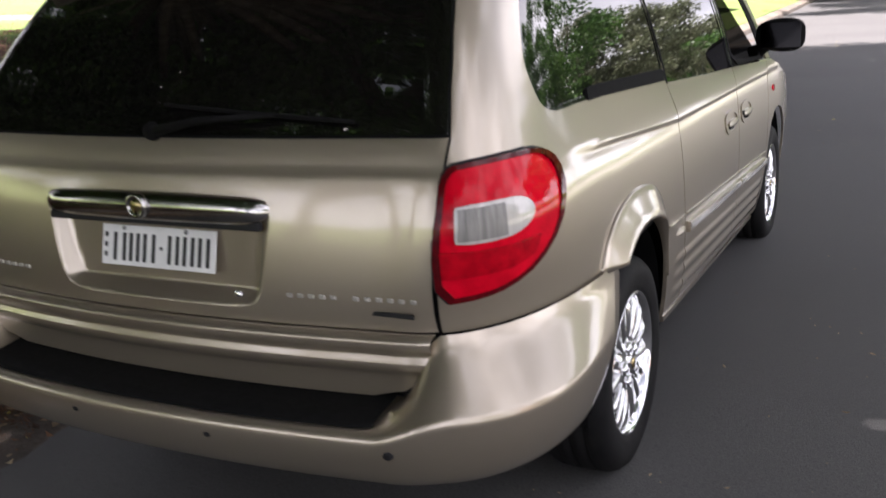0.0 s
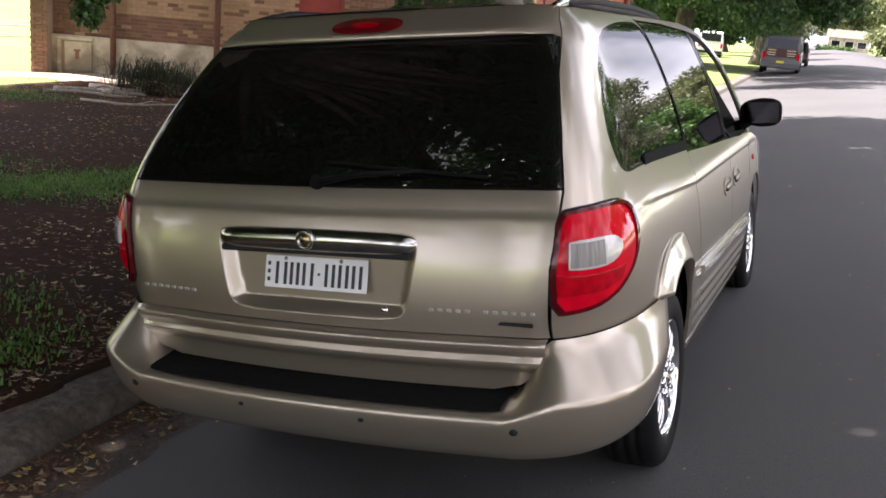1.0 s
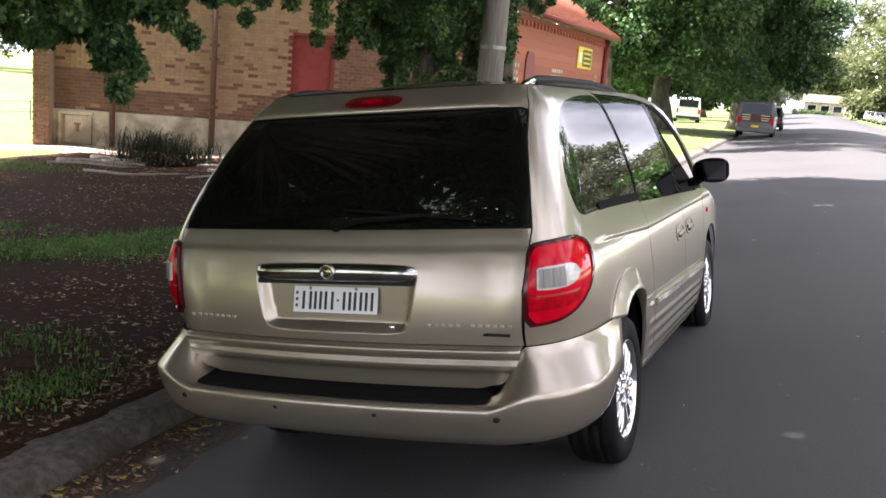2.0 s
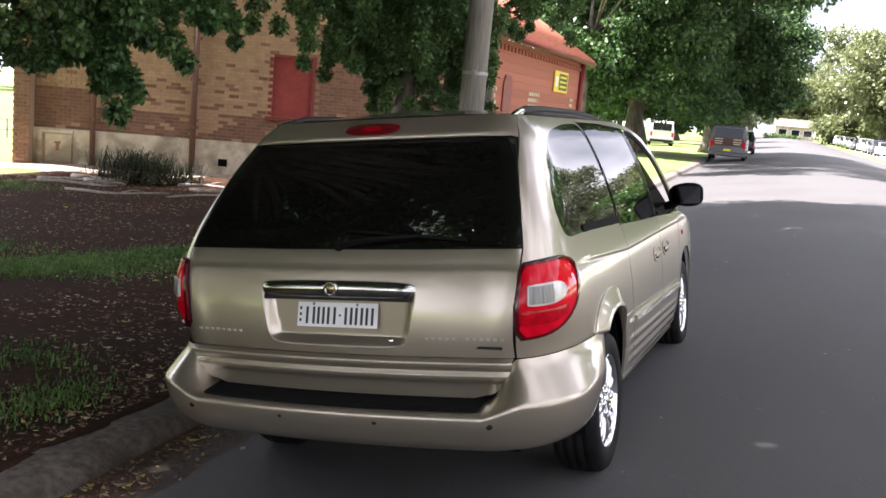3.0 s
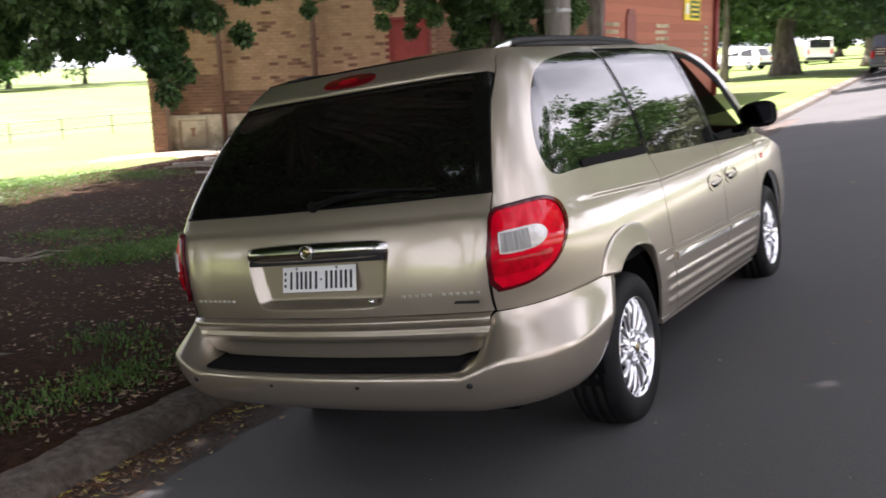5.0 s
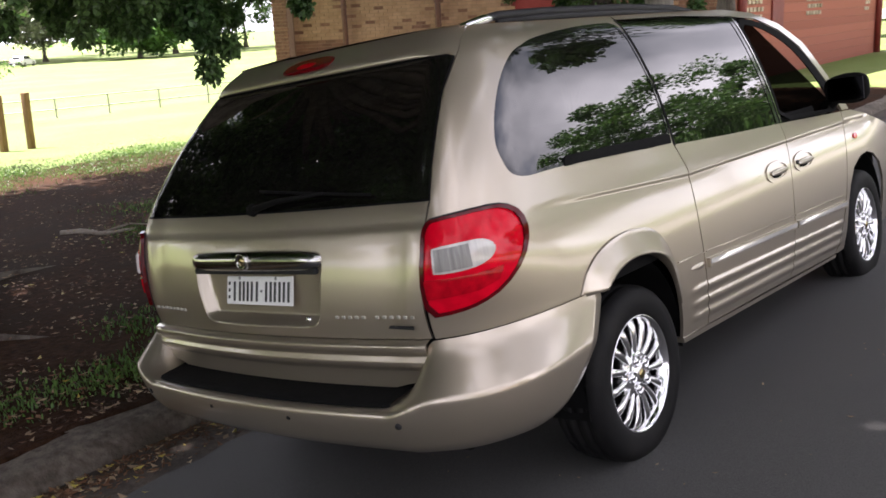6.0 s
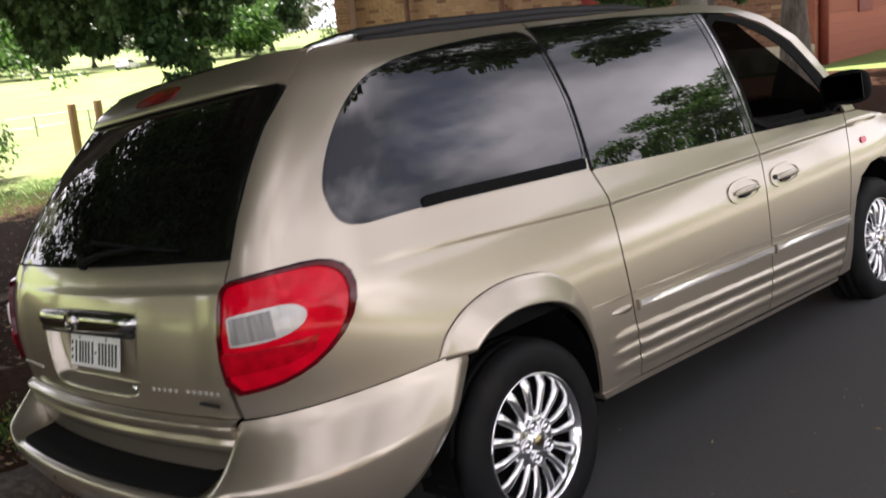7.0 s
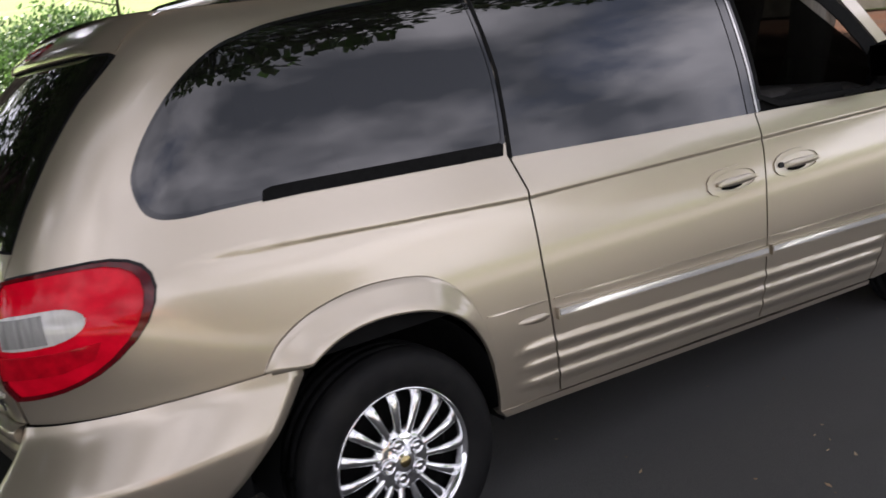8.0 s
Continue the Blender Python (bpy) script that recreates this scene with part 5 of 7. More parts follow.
red = empty("wall_red_hall", None, "red brick hall with terracotta tiled roof", "building", kind="structure")
H0, H1 = -0.2, 3.86
part("wall", join(box(0.3, RED_Y1 - RED_Y0, H1 - H0, (RED_X - 0.15, (RED_Y0 + RED_Y1) / 2, (H0 + H1) / 2)), box(9.0, 0.3, H1, (RED_X - 4.8, RED_Y1 - 0.15, H1 / 2))), red_brick, red)
for k in range(33):
    part("dentil", box(0.07, 0.13, 0.16, (RED_X + 0.035, RED_Y0 + 0.4 + 0.355 * k, H1 - 0.22), 0.01), red_brick, red)
part("fascia", box(0.06, RED_Y1 - RED_Y0 + 0.6, 0.16, (RED_X + 0.36, (RED_Y0 + RED_Y1) / 2, H1 + 0.02), 0.01), RED_PAINT, red)
roof_bm = bmesh.new()
for k in range(int((RED_Y1 - RED_Y0 + 0.6) / 0.24)):
    y = RED_Y0 - 0.3 + 0.24 * k
    m = Matrix.Translation((RED_X + 0.42, y + 0.12, H1 + 0.08)) @ pose(0, 0, 0, 0, 32, 0)
    b = tube([m @ Vector((0, 0, 0)), m @ Vector((-5.6, 0, 0))], 0.085, 8)
    roof_bm = join(roof_bm, b) if len(roof_bm.verts) else b
tile_roof = part("roof", roof_bm, TERRACOTTA, red, "terracotta tiled roof", smooth=True)
part("roof_slab", box(5.6, RED_Y1 - RED_Y0 + 0.6, 0.06, (-2.8, 0, -0.04), m=Matrix.Translation((RED_X + 0.42, (RED_Y0 + RED_Y1) / 2, H1 + 0.05)) @ pose(0, 0, 0, 0, 32, 0)), TERRACOTTA, red)
narrow = bmesh.new()
ends = [[narrow.verts.new((x_, 23.15 + y_, 2.02 + z_)) for y_, z_ in ((-0.40, -1.0), (0.40, -1.0), (0.40, 0.62), (0.26, 0.86), (-0.26, 0.86), (-0.40, 0.62))] for x_ in (RED_X - 0.01, RED_X + 0.05)]
narrow.faces.new(ends[1])
for k in range(6):
    narrow.faces.new((ends[0][k], ends[0][(k + 1) % 6], ends[1][(k + 1) % 6], ends[1][k]))
bmesh.ops.recalc_face_normals(narrow, faces=narrow.faces)
part("narrow_window", narrow, RED_PAINT, red, "narrow dark red boarded window")
for y in (21.5, 26.0, 31.2):
    w = 0.5 if y < 31 else 0.22
    for k in range(6):
        for q in range(5 if y < 31 else 2):
            part("vent_brick", box(0.04, 0.15, 0.11, (RED_X + 0.014, y - w + 0.25 * q + 0.10 * (k % 2), 1.5 + 0.19 * k), 0.008), RENDERED, red)
part("side_pipe", tube([(RED_X + 0.10, 20.62, -0.1), (RED_X + 0.10, 20.62, H1)], 0.11, 10), RED_PAINT, red, smooth=True)
part("down_pipe", tube([(RED_X + 0.10, RED_Y1 - 0.16, -0.1), (RED_X + 0.10, RED_Y1 - 0.16, H1)], 0.10, 12), RED_PAINT, red, smooth=True)
part("gutter", tube([(RED_X + 0.44, RED_Y0 - 0.3, H1 + 0.04), (RED_X + 0.44, RED_Y1 + 0.3, H1 + 0.04)], 0.07, 10), RED_PAINT, red, smooth=True)
sign = empty("wall_sign", Matrix.Translation((RED_X + 0.04, 29.3, 3.02)), "yellow wall sign with dark green bars", "sign")
part("board", box(0.03, 1.9, 0.72, (0, 0, 0), 0.004), YELLOW, sign)
part("panel", box(0.008, 1.15, 0.56, (0.02, 0.26, 0), 0.002), LEAF_A, sign)
for k in range(3):
    part("bar", box(0.008, 0.9, 0.07, (0.026, 0.26, 0.16 - 0.16 * k), 0.001), YELLOW, sign)
part("mark", box(0.008, 0.34, 0.34, (0.02, -0.65, 0), 0.002), PLATE_WHITE, sign)

# ---- street furniture ----
pole = empty("power_pole", Matrix.Translation((-2.2, 7.45, verge_z(-2.2, 7.45) - 0.05)), "weathered grey timber power pole beside the kerb", "pole")
part("shaft", tube([(0, 0, 0), (0.02, 0, 3), (0.05, 0, 6), (0.08, 0, 9.5)], [0.155, 0.148, 0.138, 0.12], 14), POLE_WOOD, pole, smooth=True)
b = lathe([(0.15, -0.02), (0.157, -0.02), (0.157, 0.02), (0.15, 0.02)], 14, axis="Z")
bmesh.ops.translate(b, verts=b.verts, vec=(0.02, 0, 2.35))
part("metal_band", b, STEEL, pole)
part("number_tag", box(0.05, 0.006, 0.05, (0.05, -0.152, 2.36), 0.002), STEEL, pole)
part("cross_arm", box(2.4, 0.1, 0.12, (0.08, 0, 9.1), 0.01), POLE_WOOD, pole)
for k in range(4):
    x = -1.0 + 0.68 * k
    part("insulator", tube([(x, 0, 9.16), (x, 0, 9.3)], [0.03, 0.045], 8), PLATE_WHITE, pole)
FAR_POLE = Vector((13.6, -17.0, 0.3))
for k in range(4):
    a, b_ = Vector((-2.2 - 1.0 + 0.68 * k + 0.08, 7.45, 9.1 + verge_z(-2.2, 7.45))), FAR_POLE + Vector((-1.0 + 0.68 * k, 0, 8.9))
    pts = [a.lerp(b_, j / 24) - Vector((0, 0, 0.55 * 4 * (j / 24) * (1 - j / 24))) for j in range(25)]
    tagged(finish("overhead_wire", tube(pts, 0.007, 5), BLACK_TRIM), "thin black overhead power wire", "wire", "overhead wires")
p2 = tagged(finish("wire_pole", tube([tuple(FAR_POLE - Vector((0, 0, 0.3))), tuple(FAR_POLE + Vector((0, 0, 9.4)))], [0.15, 0.11], 12), POLE_WOOD), "grey timber pole carrying the overhead wires", "pole")
part("cross_arm", box(2.4, 0.1, 0.12, tuple(FAR_POLE + Vector((0.02, 0, 8.82))), 0.01), POLE_WOOD, p2)

for x, y in ((-20.34, 8.86), (-20.08, 9.42)):
    z = verge_z(x, y)
    post = tagged(finish("timber_post", box(0.15, 0.15, 1.66, (0, 0, 0.55), 0.014, m=Matrix.Translation((x, y, z)) @ pose(0, 0, 0, 0, 1.5, 20)), TIMBER), "short brown timber post standing in the grass", "post", "timber posts")
fence = empty("rail_fence", None, "low steel pipe fence along the playing field", "fence")
f0, f1 = Vector((-47.0, -13.6, 0)), Vector((-24.3, 35.0, 0))
for k in range(28):
    p = f0.lerp(f1, k / 27)
    z = verge_z(p.x, p.y)
    part("post", tube([(p.x, p.y, z - 0.1), (p.x, p.y, z + 0.80)], 0.035, 8), STEEL, fence)
for h in (0.78, 0.36):
    part("rail", tube([(f0.lerp(f1, k / 27).x, f0.lerp(f1, k / 27).y, verge_z(f0.lerp(f1, k / 27).x, f0.lerp(f1, k / 27).y) + h) for k in range(28)], 0.022, 8), STEEL, fence)

# ---- trees ----
def leaf_cloud(rng, clumps, per, size, droop=0.5):
    """Many small folded leaves, gathered round clumps (x, y, z, radius, flatness)."""
    c = np.repeat(np.array(clumps, float), per, axis=0)
    n = len(c)
    d = rng.normal(size=(n, 3))
    d /= np.linalg.norm(d, axis=1, keepdims=True)
    rad = c[:, 3:4] * rng.random((n, 1)) ** 0.45
    pos = c[:, :3] + d * rad * np.stack([np.ones(n), np.ones(n), c[:, 4]], axis=1)
    axis = rng.normal(size=(n, 3)) + np.array([0, 0, -droop]) + d * 0.5
    axis /= np.linalg.norm(axis, axis=1, keepdims=True)
    side = np.cross(axis, rng.normal(size=(n, 3)) * 0.7 + np.array([0, 0, 1.0]))
    side /= np.linalg.norm(side, axis=1, keepdims=True) + 1e-9
    up = np.cross(side, axis)
    l = size * (0.6 + 0.8 * rng.random((n, 1)))
    w = l * 0.30
    base, tip = pos, pos + axis * l
    mid = pos + axis * l * 0.45
    a, b = mid + side * w + up * w * 0.35, mid - side * w + up * w * 0.35
    verts = np.stack([base, a, tip, b], axis=1).reshape(-1, 3)
    faces = np.arange(4 * n).reshape(-1, 4)
    return verts, faces


def cloud_part(name, verts, faces, material, parent, label=""):
    me = bpy.data.meshes.new(name)
    me.vertices.add(len(verts))
    me.vertices.foreach_set("co", verts.astype(np.float32).ravel())
    me.loops.add(len(faces) * 4)
    me.loops.foreach_set("vertex_index", faces.astype(np.int32).ravel())
    me.polygons.add(len(faces))
    me.polygons.foreach_set("loop_start", np.arange(0, len(faces) * 4, 4, dtype=np.int32))
    me.polygons.foreach_set("loop_total", np.full(len(faces), 4, dtype=np.int32))
    me.materials.append(material)
    me.update(calc_edges=True)
    ob = new(name, me)
    if parent:
        ob.parent = parent
    if label:
        ob["label"] = label
    return ob


def tree(label, base, height, radius, clumps, per, size, leaf, seed, droop=0.5, limbs=12, trunk_top=None, flare=1.9, group=""):
    """A tapered trunk with limbs that run out to the clumps of its crown."""
    rng = np.random.default_rng(seed)
    t = empty("tree", None, label, "tree", group)
    x, y, z = base
    top = Vector(trunk_top or (x, y, z + height))
    b0 = Vector(base)
    pts, rad = [], []
    for k in range(9):
        f = k / 8
        p = b0.lerp(top, f) + Vector((0.12 * math.sin(f * 5 + seed), 0.12 * math.cos(f * 4 + seed), 0)) * radius * 3 * f * (1 - f) * 2
        pts.append(p)
        rad.append(radius * (1 - 0.55 * f) * (1 + (flare - 1) * math.exp(-f * height / 0.45)))
    pts[0].z -= 0.15
    bm = tube(pts, rad, 18)
    for v in bm.verts:
        n = noise.noise(v.co * 1.7) * radius * 0.35
        d = v.co - b0.lerp(top, min(1, max(0, (v.co.z - z) / height)))
        d.z = 0
        if d.length > 1e-4:
            v.co += d.normalized() * n
    part("trunk", bm, BARK, t, smooth=True)
    order = sorted(clumps, key=lambda c: -c[3])[:limbs * 3:3]
    for c in order:
        f = 0.45 + 0.5 * rng.random()
        s = b0.lerp(top, f)
        e = Vector(c[:3])
        m1 = s.lerp(e, 0.4) + Vector((rng.normal() * 0.2, rng.normal() * 0.2, 0.25 * abs(e.z - s.z) + 0.2))
        m2 = s.lerp(e, 0.75) + Vector((rng.normal() * 0.2, rng.normal() * 0.2, 0.2))
        r = radius * (1 - 0.55 * f) * 0.55
        part("limb", tube([s, m1, m2, e], [r, r * 0.7, r * 0.42, r * 0.12], 8), BARK, t, smooth=True)
    v, fcs = leaf_cloud(rng, clumps, per, size, droop)
    tagged(cloud_part("crown", v, fcs, leaf, t), kind="stuff")
    return t


def crown_clumps(rng, centre, radii, n, r, low=-1.0):
    out = []
    while len(out) < n:
        d = rng.normal(size=3)
        d /= np.linalg.norm(d)
        if d[2] < low:
            continue
        k = rng.random() ** 0.4
        out.append((centre[0] + d[0] * radii[0] * k, centre[1] + d[1] * radii[1] * k, centre[2] + d[2] * radii[2] * k, r * (0.6 + 0.8 * rng.random()), 0.55))
    return out


rng = np.random.default_rng(4)


def roof_of_leaves(rng, x0, x1, y0, y1, n, z0, z1, r=1.15):
    """Clumps of a high, closed canopy over a stretch of ground, ragged at its edge."""
    out = []
    for _ in range(n):
        x, y = x0 + (x1 - x0) * rng.random(), y0 + (y1 - y0) * rng.random()
        e = max(abs((x - (x0 + x1) / 2) / ((x1 - x0) / 2)), abs((y - (y0 + y1) / 2) / ((y1 - y0) / 2)))
        if e > 0.9 and rng.random() < 0.3:
            continue
        out.append((x, y, z0 + (z1 - z0) * rng.random(), r * (0.7 + 0.6 * rng.random()), 0.5))
    return out


# the shade tree whose crown reaches over the car
# unseen canopy, spread far past the tree to shade soil and road
near = roof_of_leaves(rng, -16.6, 2.5, -1.5, 5.7, 330, 7.4, 10.4) + roof_of_leaves(rng, -16.6, 2.1, 5.6, 9.8, 190, 7.4, 10.4) + [c for k, c in enumerate(roof_of_leaves(rng, -16.0, 2.6, -9.0, -1.0, 330, 6.4, 9.6)) if k % 6]
# more unseen clumps, added to shade the ground before the hall
near += roof_of_leaves(np.random.default_rng(42), -18.2, -6.0, 9.6, 13.2, 110, 7.4, 10.0)
near += [(3.2, 3.2, 6.7, 0.9, 0.5), (2.9, 4.4, 6.8, 0.8, 0.5), (2.6, 7.6, 7.0, 0.8, 0.5), (2.8, 8.3, 7.1, 0.7, 0.5), (3.1, 10.6, 7.0, 0.8, 0.5), (3.3, 11.4, 7.2, 0.7, 0.5), (2.4, 6.6, 7.2, 0.8, 0.5), (3.4, 2.2, 6.9, 0.7, 0.5), (-2.6, 0.1, 8.2, 0.9, 0.5), (-2.4, 0.8, 7.8, 0.9, 0.5), (-2.5, 1.5, 8.3, 0.9, 0.5), (-2.2, 1.9, 8.0, 0.8, 0.5), (-2.0, 1.1, 8.6, 0.9, 0.5)]      # low boughs out over the road; the last five added to plug sun gaps


def strands(rng, starts, r0=0.24, sway=0.25):
    """Hanging boughs: chains of clumps that thin out downwards to a ragged tip, as (x, y, top, foot)."""
    out = []
    for x, y, top, foot in starts:
        n = max(3, int((top - foot) / 0.2))
        dx, dy = sway * rng.normal(), sway * rng.normal()
        for k in range(n):
            f = k / (n - 1)
            out.append((x + dx * f + 0.12 * rng.normal(), y + dy * f + 0.12 * rng.normal(), top + (foot - top) * f, r0 * (1.15 - 0.75 * f) * (0.8 + 0.4 * rng.random()), 1.15))
    return out


hang = strands(rng, [(-3.85 + 0.5 * rng.normal(), 2.1 + 0.5 * rng.normal(), 3.5 + 0.3 * rng.random(), 1.9 + 0.75 * rng.random()) for _ in range(44)] + [(-3.35, 2.25, 3.3, 1.78), (-3.2, 2.2, 3.2, 2.15), (-4.7, 2.0, 3.4, 2.0), (-5.1, 2.7, 3.5, 2.1), (-2.95, 2.2, 3.3, 2.45), (-4.3, 1.8, 3.3, 2.0)])
hang += strands(rng, [(-3.10, 2.12, 3.3, 1.6), (-3.2, 2.2, 3.3, 1.75), (-3.35, 2.3, 3.4, 1.9), (-3.3, 2.0, 3.3, 1.85), (-3.45, 2.2, 3.3, 1.95), (-2.5, 2.45, 3.3, 2.3), (-2.5, 2.6, 3.3, 2.2), (-2.6, 2.75, 3.3, 2.35)], 0.2, 0.04)
hang = [c for c in hang if c[0] < -2.4]
lift = [(-4.0 + 1.0 * rng.normal(), 3.0 + 1.3 * rng.normal(), 4.1 + 0.4 * rng.normal(), 0.7, 0.8) for _ in range(26)]
shade = tree("spreading evergreen shade tree on the verge, leaves hanging low", (-4.9, 0.6, verge_z(-4.9, 0.6)), 5.4, 0.27, hang + lift, 400, 0.052, LEAF_E, 11, 0.8, 16, (-4.0, 1.2, 5.6), 2.0)
v, f = leaf_cloud(np.random.default_rng(43), near, 400, 0.21, 0.5)
tagged(cloud_part("shade_canopy", v, f, LEAF_A, shade), kind="stuff")
for c in near[::9]:
    part("limb", tube([(-4.0, 1.0, 4.6), (-4.0 + (c[0] + 4.0) * 0.4, 1.0 + (c[1] - 1.0) * 0.4, 6.9), (c[0], c[1], c[2])], [0.11, 0.08, 0.02], 7), BARK, shade, smooth=True)
# tree behind the pole, hanging before the hall
curtain = strands(rng, [(-3.4 + 0.35 * rng.normal(), 7.5 + 0.5 * rng.normal(), 4.0 + 0.3 * rng.random(), 2.2 + 0.7 * rng.random()) for _ in range(20)]
                  + [(-5.35 + 0.3 * rng.normal(), 6.1 + 0.3 * rng.normal(), 4.2, 2.45 + 0.4 * rng.random()) for _ in range(9)]
                  + [(-4.2 + 0.35 * rng.normal(), 6.5 + 0.3 * rng.normal(), 4.3, 2.75 + 0.6 * rng.random()) for _ in range(9)] + [(-3.75, 6.25, 4.0, 2.35), (-3.85, 6.3, 4.0, 2.6)]
                  + [(-2.75 + 0.35 * rng.normal(), 10.4 + 0.8 * rng.normal(), 4.4, 3.0 + 0.5 * rng.random()) for _ in range(10)]
                  + [(-4.8 + 0.8 * rng.normal(), 6.6 + 0.4 * rng.normal(), 4.5, 3.5 + 0.4 * rng.random()) for _ in range(9)]
                  + [(-4.75 + 0.07 * k, 8.5 + 0.35 * rng.normal(), 4.0, 1.75 + 0.75 * max(0, 1 - k / 11) + 0.55 * rng.random()) for k in range(31)])
second = tree("leafy multi-stemmed tree before the hall wall", (-3.75, 8.25, verge_z(-3.75, 8.25)), 4.6, 0.17, curtain, 360, 0.054, LEAF_E, 12, 0.8, 14, (-3.2, 9.0, 5.4), 1.5)
# unseen canopy added for shade and for leaves in the side glass
v, f = leaf_cloud(rng, roof_of_leaves(rng, -8.2, 2.4, 9.0, 13.4, 62, 7.3, 9.6) + roof_of_leaves(rng, -8.2, 0.9, 13.2, 17.4, 44, 7.2, 9.4), 420, 0.21, 0.5)
tagged(cloud_part("shade_canopy", v, f, LEAF_A, second), kind="stuff")
tree("slender grey-stemmed tree close to the hall corner", (-3.35, 8.9, verge_z(-3.35, 8.9)), 5.2, 0.20, [(-3.0 + 0.9 * rng.normal(), 11.5 + 0.9 * rng.normal(), 5.6 + 0.5 * rng.normal(), 0.8, 0.7) for _ in range(16)], 330, 0.14, LEAF_A, 13, 0.7, 8, (-2.9, 10.5, 6.0), 1.4)
# tree added for road shade, trunk hidden by the pole
tree("added street tree behind the pole, its unseen crown shading the road", (-4.3, 14.2, verge_z(-4.3, 14.2)), 5.4, 0.22, roof_of_leaves(rng, -6.4, 0.6, 14.0, 18.4, 34, 7.2, 9.0), 420, 0.21, LEAF_A, 14, 0.7, 3)
# trees behind the parked car, whose crowns the tailgate glass mirrors
tree("broad evergreen tree on the verge behind the parked car", (-4.4, -11.0, verge_z(-4.4, -11)), 5.0, 0.32, roof_of_leaves(rng, -8.0, 4.0, -18.0, -4.5, 115, 4.2, 9.5, 1.3), 380, 0.22, LEAF_A, 15, 0.7, 14)
tree("broad dark tree at the field's edge behind the car", (-11.0, -9.0, verge_z(-11, -9)), 4.5, 0.30, crown_clumps(rng, (-10.5, -8.5, 4.6), (5.0, 6.0, 4.2), 90, 1.25), 330, 0.22, LEAF_A, 18, 0.7, 12)
tree("low-branched dark tree beside the field", (-10.0, -2.4, verge_z(-10, -2.4)), 3.2, 0.24, crown_clumps(rng, (-9.8, -2.8, 4.7), (3.6, 4.4, 3.5), 118, 0.88), 430, 0.17, LEAF_A, 23, 0.8, 12)
# large tree over the far van
far1 = crown_clumps(rng, (-8.6, 50.5, 8.0), (7.0, 7.0, 5.6), 230, 1.3, -0.85) + [(-7.5 + 4.5 * math.cos(a), 50.5 + 4.5 * math.sin(a), 3.3 + 0.6 * math.sin(3 * a), 1.1, 0.8) for a in [0.35 * q for q in range(18)]]
tree("large dark fig tree with thick trunk on the lawn", (-7.7, 52.0, verge_z(-7.7, 52) + 0.0), 6.0, 0.62, far1, 480, 0.24, LEAF_F, 16, 0.7, 14, None, 1.6)
far2 = crown_clumps(rng, (-2.6, 60.0, 6.7), (3.7, 4.5, 4.8), 120, 1.2, -0.8)
tree("dense street tree beyond the parked van", (-4.4, 61.0, verge_z(-4.4, 61)), 5.0, 0.34, far2, 460, 0.24, LEAF_F, 17, 0.7, 10)
# added canopy above view, which throws the shade band by the van
tree("unseen overhanging canopy added to shade the road and van", (-9.6, 46.0, verge_z(-9.6, 46)), 8.0, 0.20, roof_of_leaves(rng, -7.5, 0.8, 32.0, 56.0, 120, 9.2, 12.0, 1.4), 360, 0.3, LEAF_F, 19, 0.7, 8, None, 1.3)
for q, (x, y, h) in enumerate(((-6.6, 84, 9), (-10.5, 88, 10), (-15, 86, 10), (-20, 90, 11), (-26, 84, 10))):
    r2 = np.random.default_rng(150 + q)
    tree("dense dark tree closing the lawn behind the parked vans", (x, y, land_z(x, y)), h * 0.5, 0.3, crown_clumps(r2, (x, y, h * 0.52 + 0.4), (3.4, 3.4, h * 0.40), 75, 1.25), 240, 0.42, LEAF_A, 160 + q, 0.6, 8, group="trees behind the lawn")
# trees that close the end of the road, and those across the field
k = 0
for (x, y, h, rr, mat) in ((11, 138, 17, 8, LEAF_H), (17, 140, 19, 9, LEAF_H), (26, 132, 16, 8, LEAF_H), (-2, 262, 15, 8, LEAF_H), (-14, 120, 14, 8, LEAF_C), (10, 190, 24, 12, LEAF_H), (30, 175, 22, 12, LEAF_H), (-24, 95, 13, 7, LEAF_A), (-30, 130, 15, 8, LEAF_C), (44, 150, 18, 10, LEAF_H), (-6, 275, 22, 12, LEAF_H), (17, 116, 15, 6.5, LEAF_H), (21, 100, 14, 6, LEAF_B), (13, 160, 20, 9, LEAF_H), (4, 265, 20, 10, LEAF_H), (9, 178, 7, 6, LEAF_H), (16, 172, 7, 6, LEAF_H), (22, 160, 7, 6, LEAF_H), (-14, 190, 8, 6, LEAF_C), (-13, 175, 8, 6, LEAF_C), (24, 130, 6, 5, LEAF_B)):
    r2 = np.random.default_rng(100 + k)
    tree("tall hazy green gum tree at the end of the road", (x, y, land_z(x, y)), h * 0.5, 0.35, crown_clumps(r2, (x, y, h * 0.6), (rr, rr, h * 0.36), 54, 2.3), 300, 0.62, mat, 30 + k, 0.5, 8, group="trees at the end of the road")
    k += 1
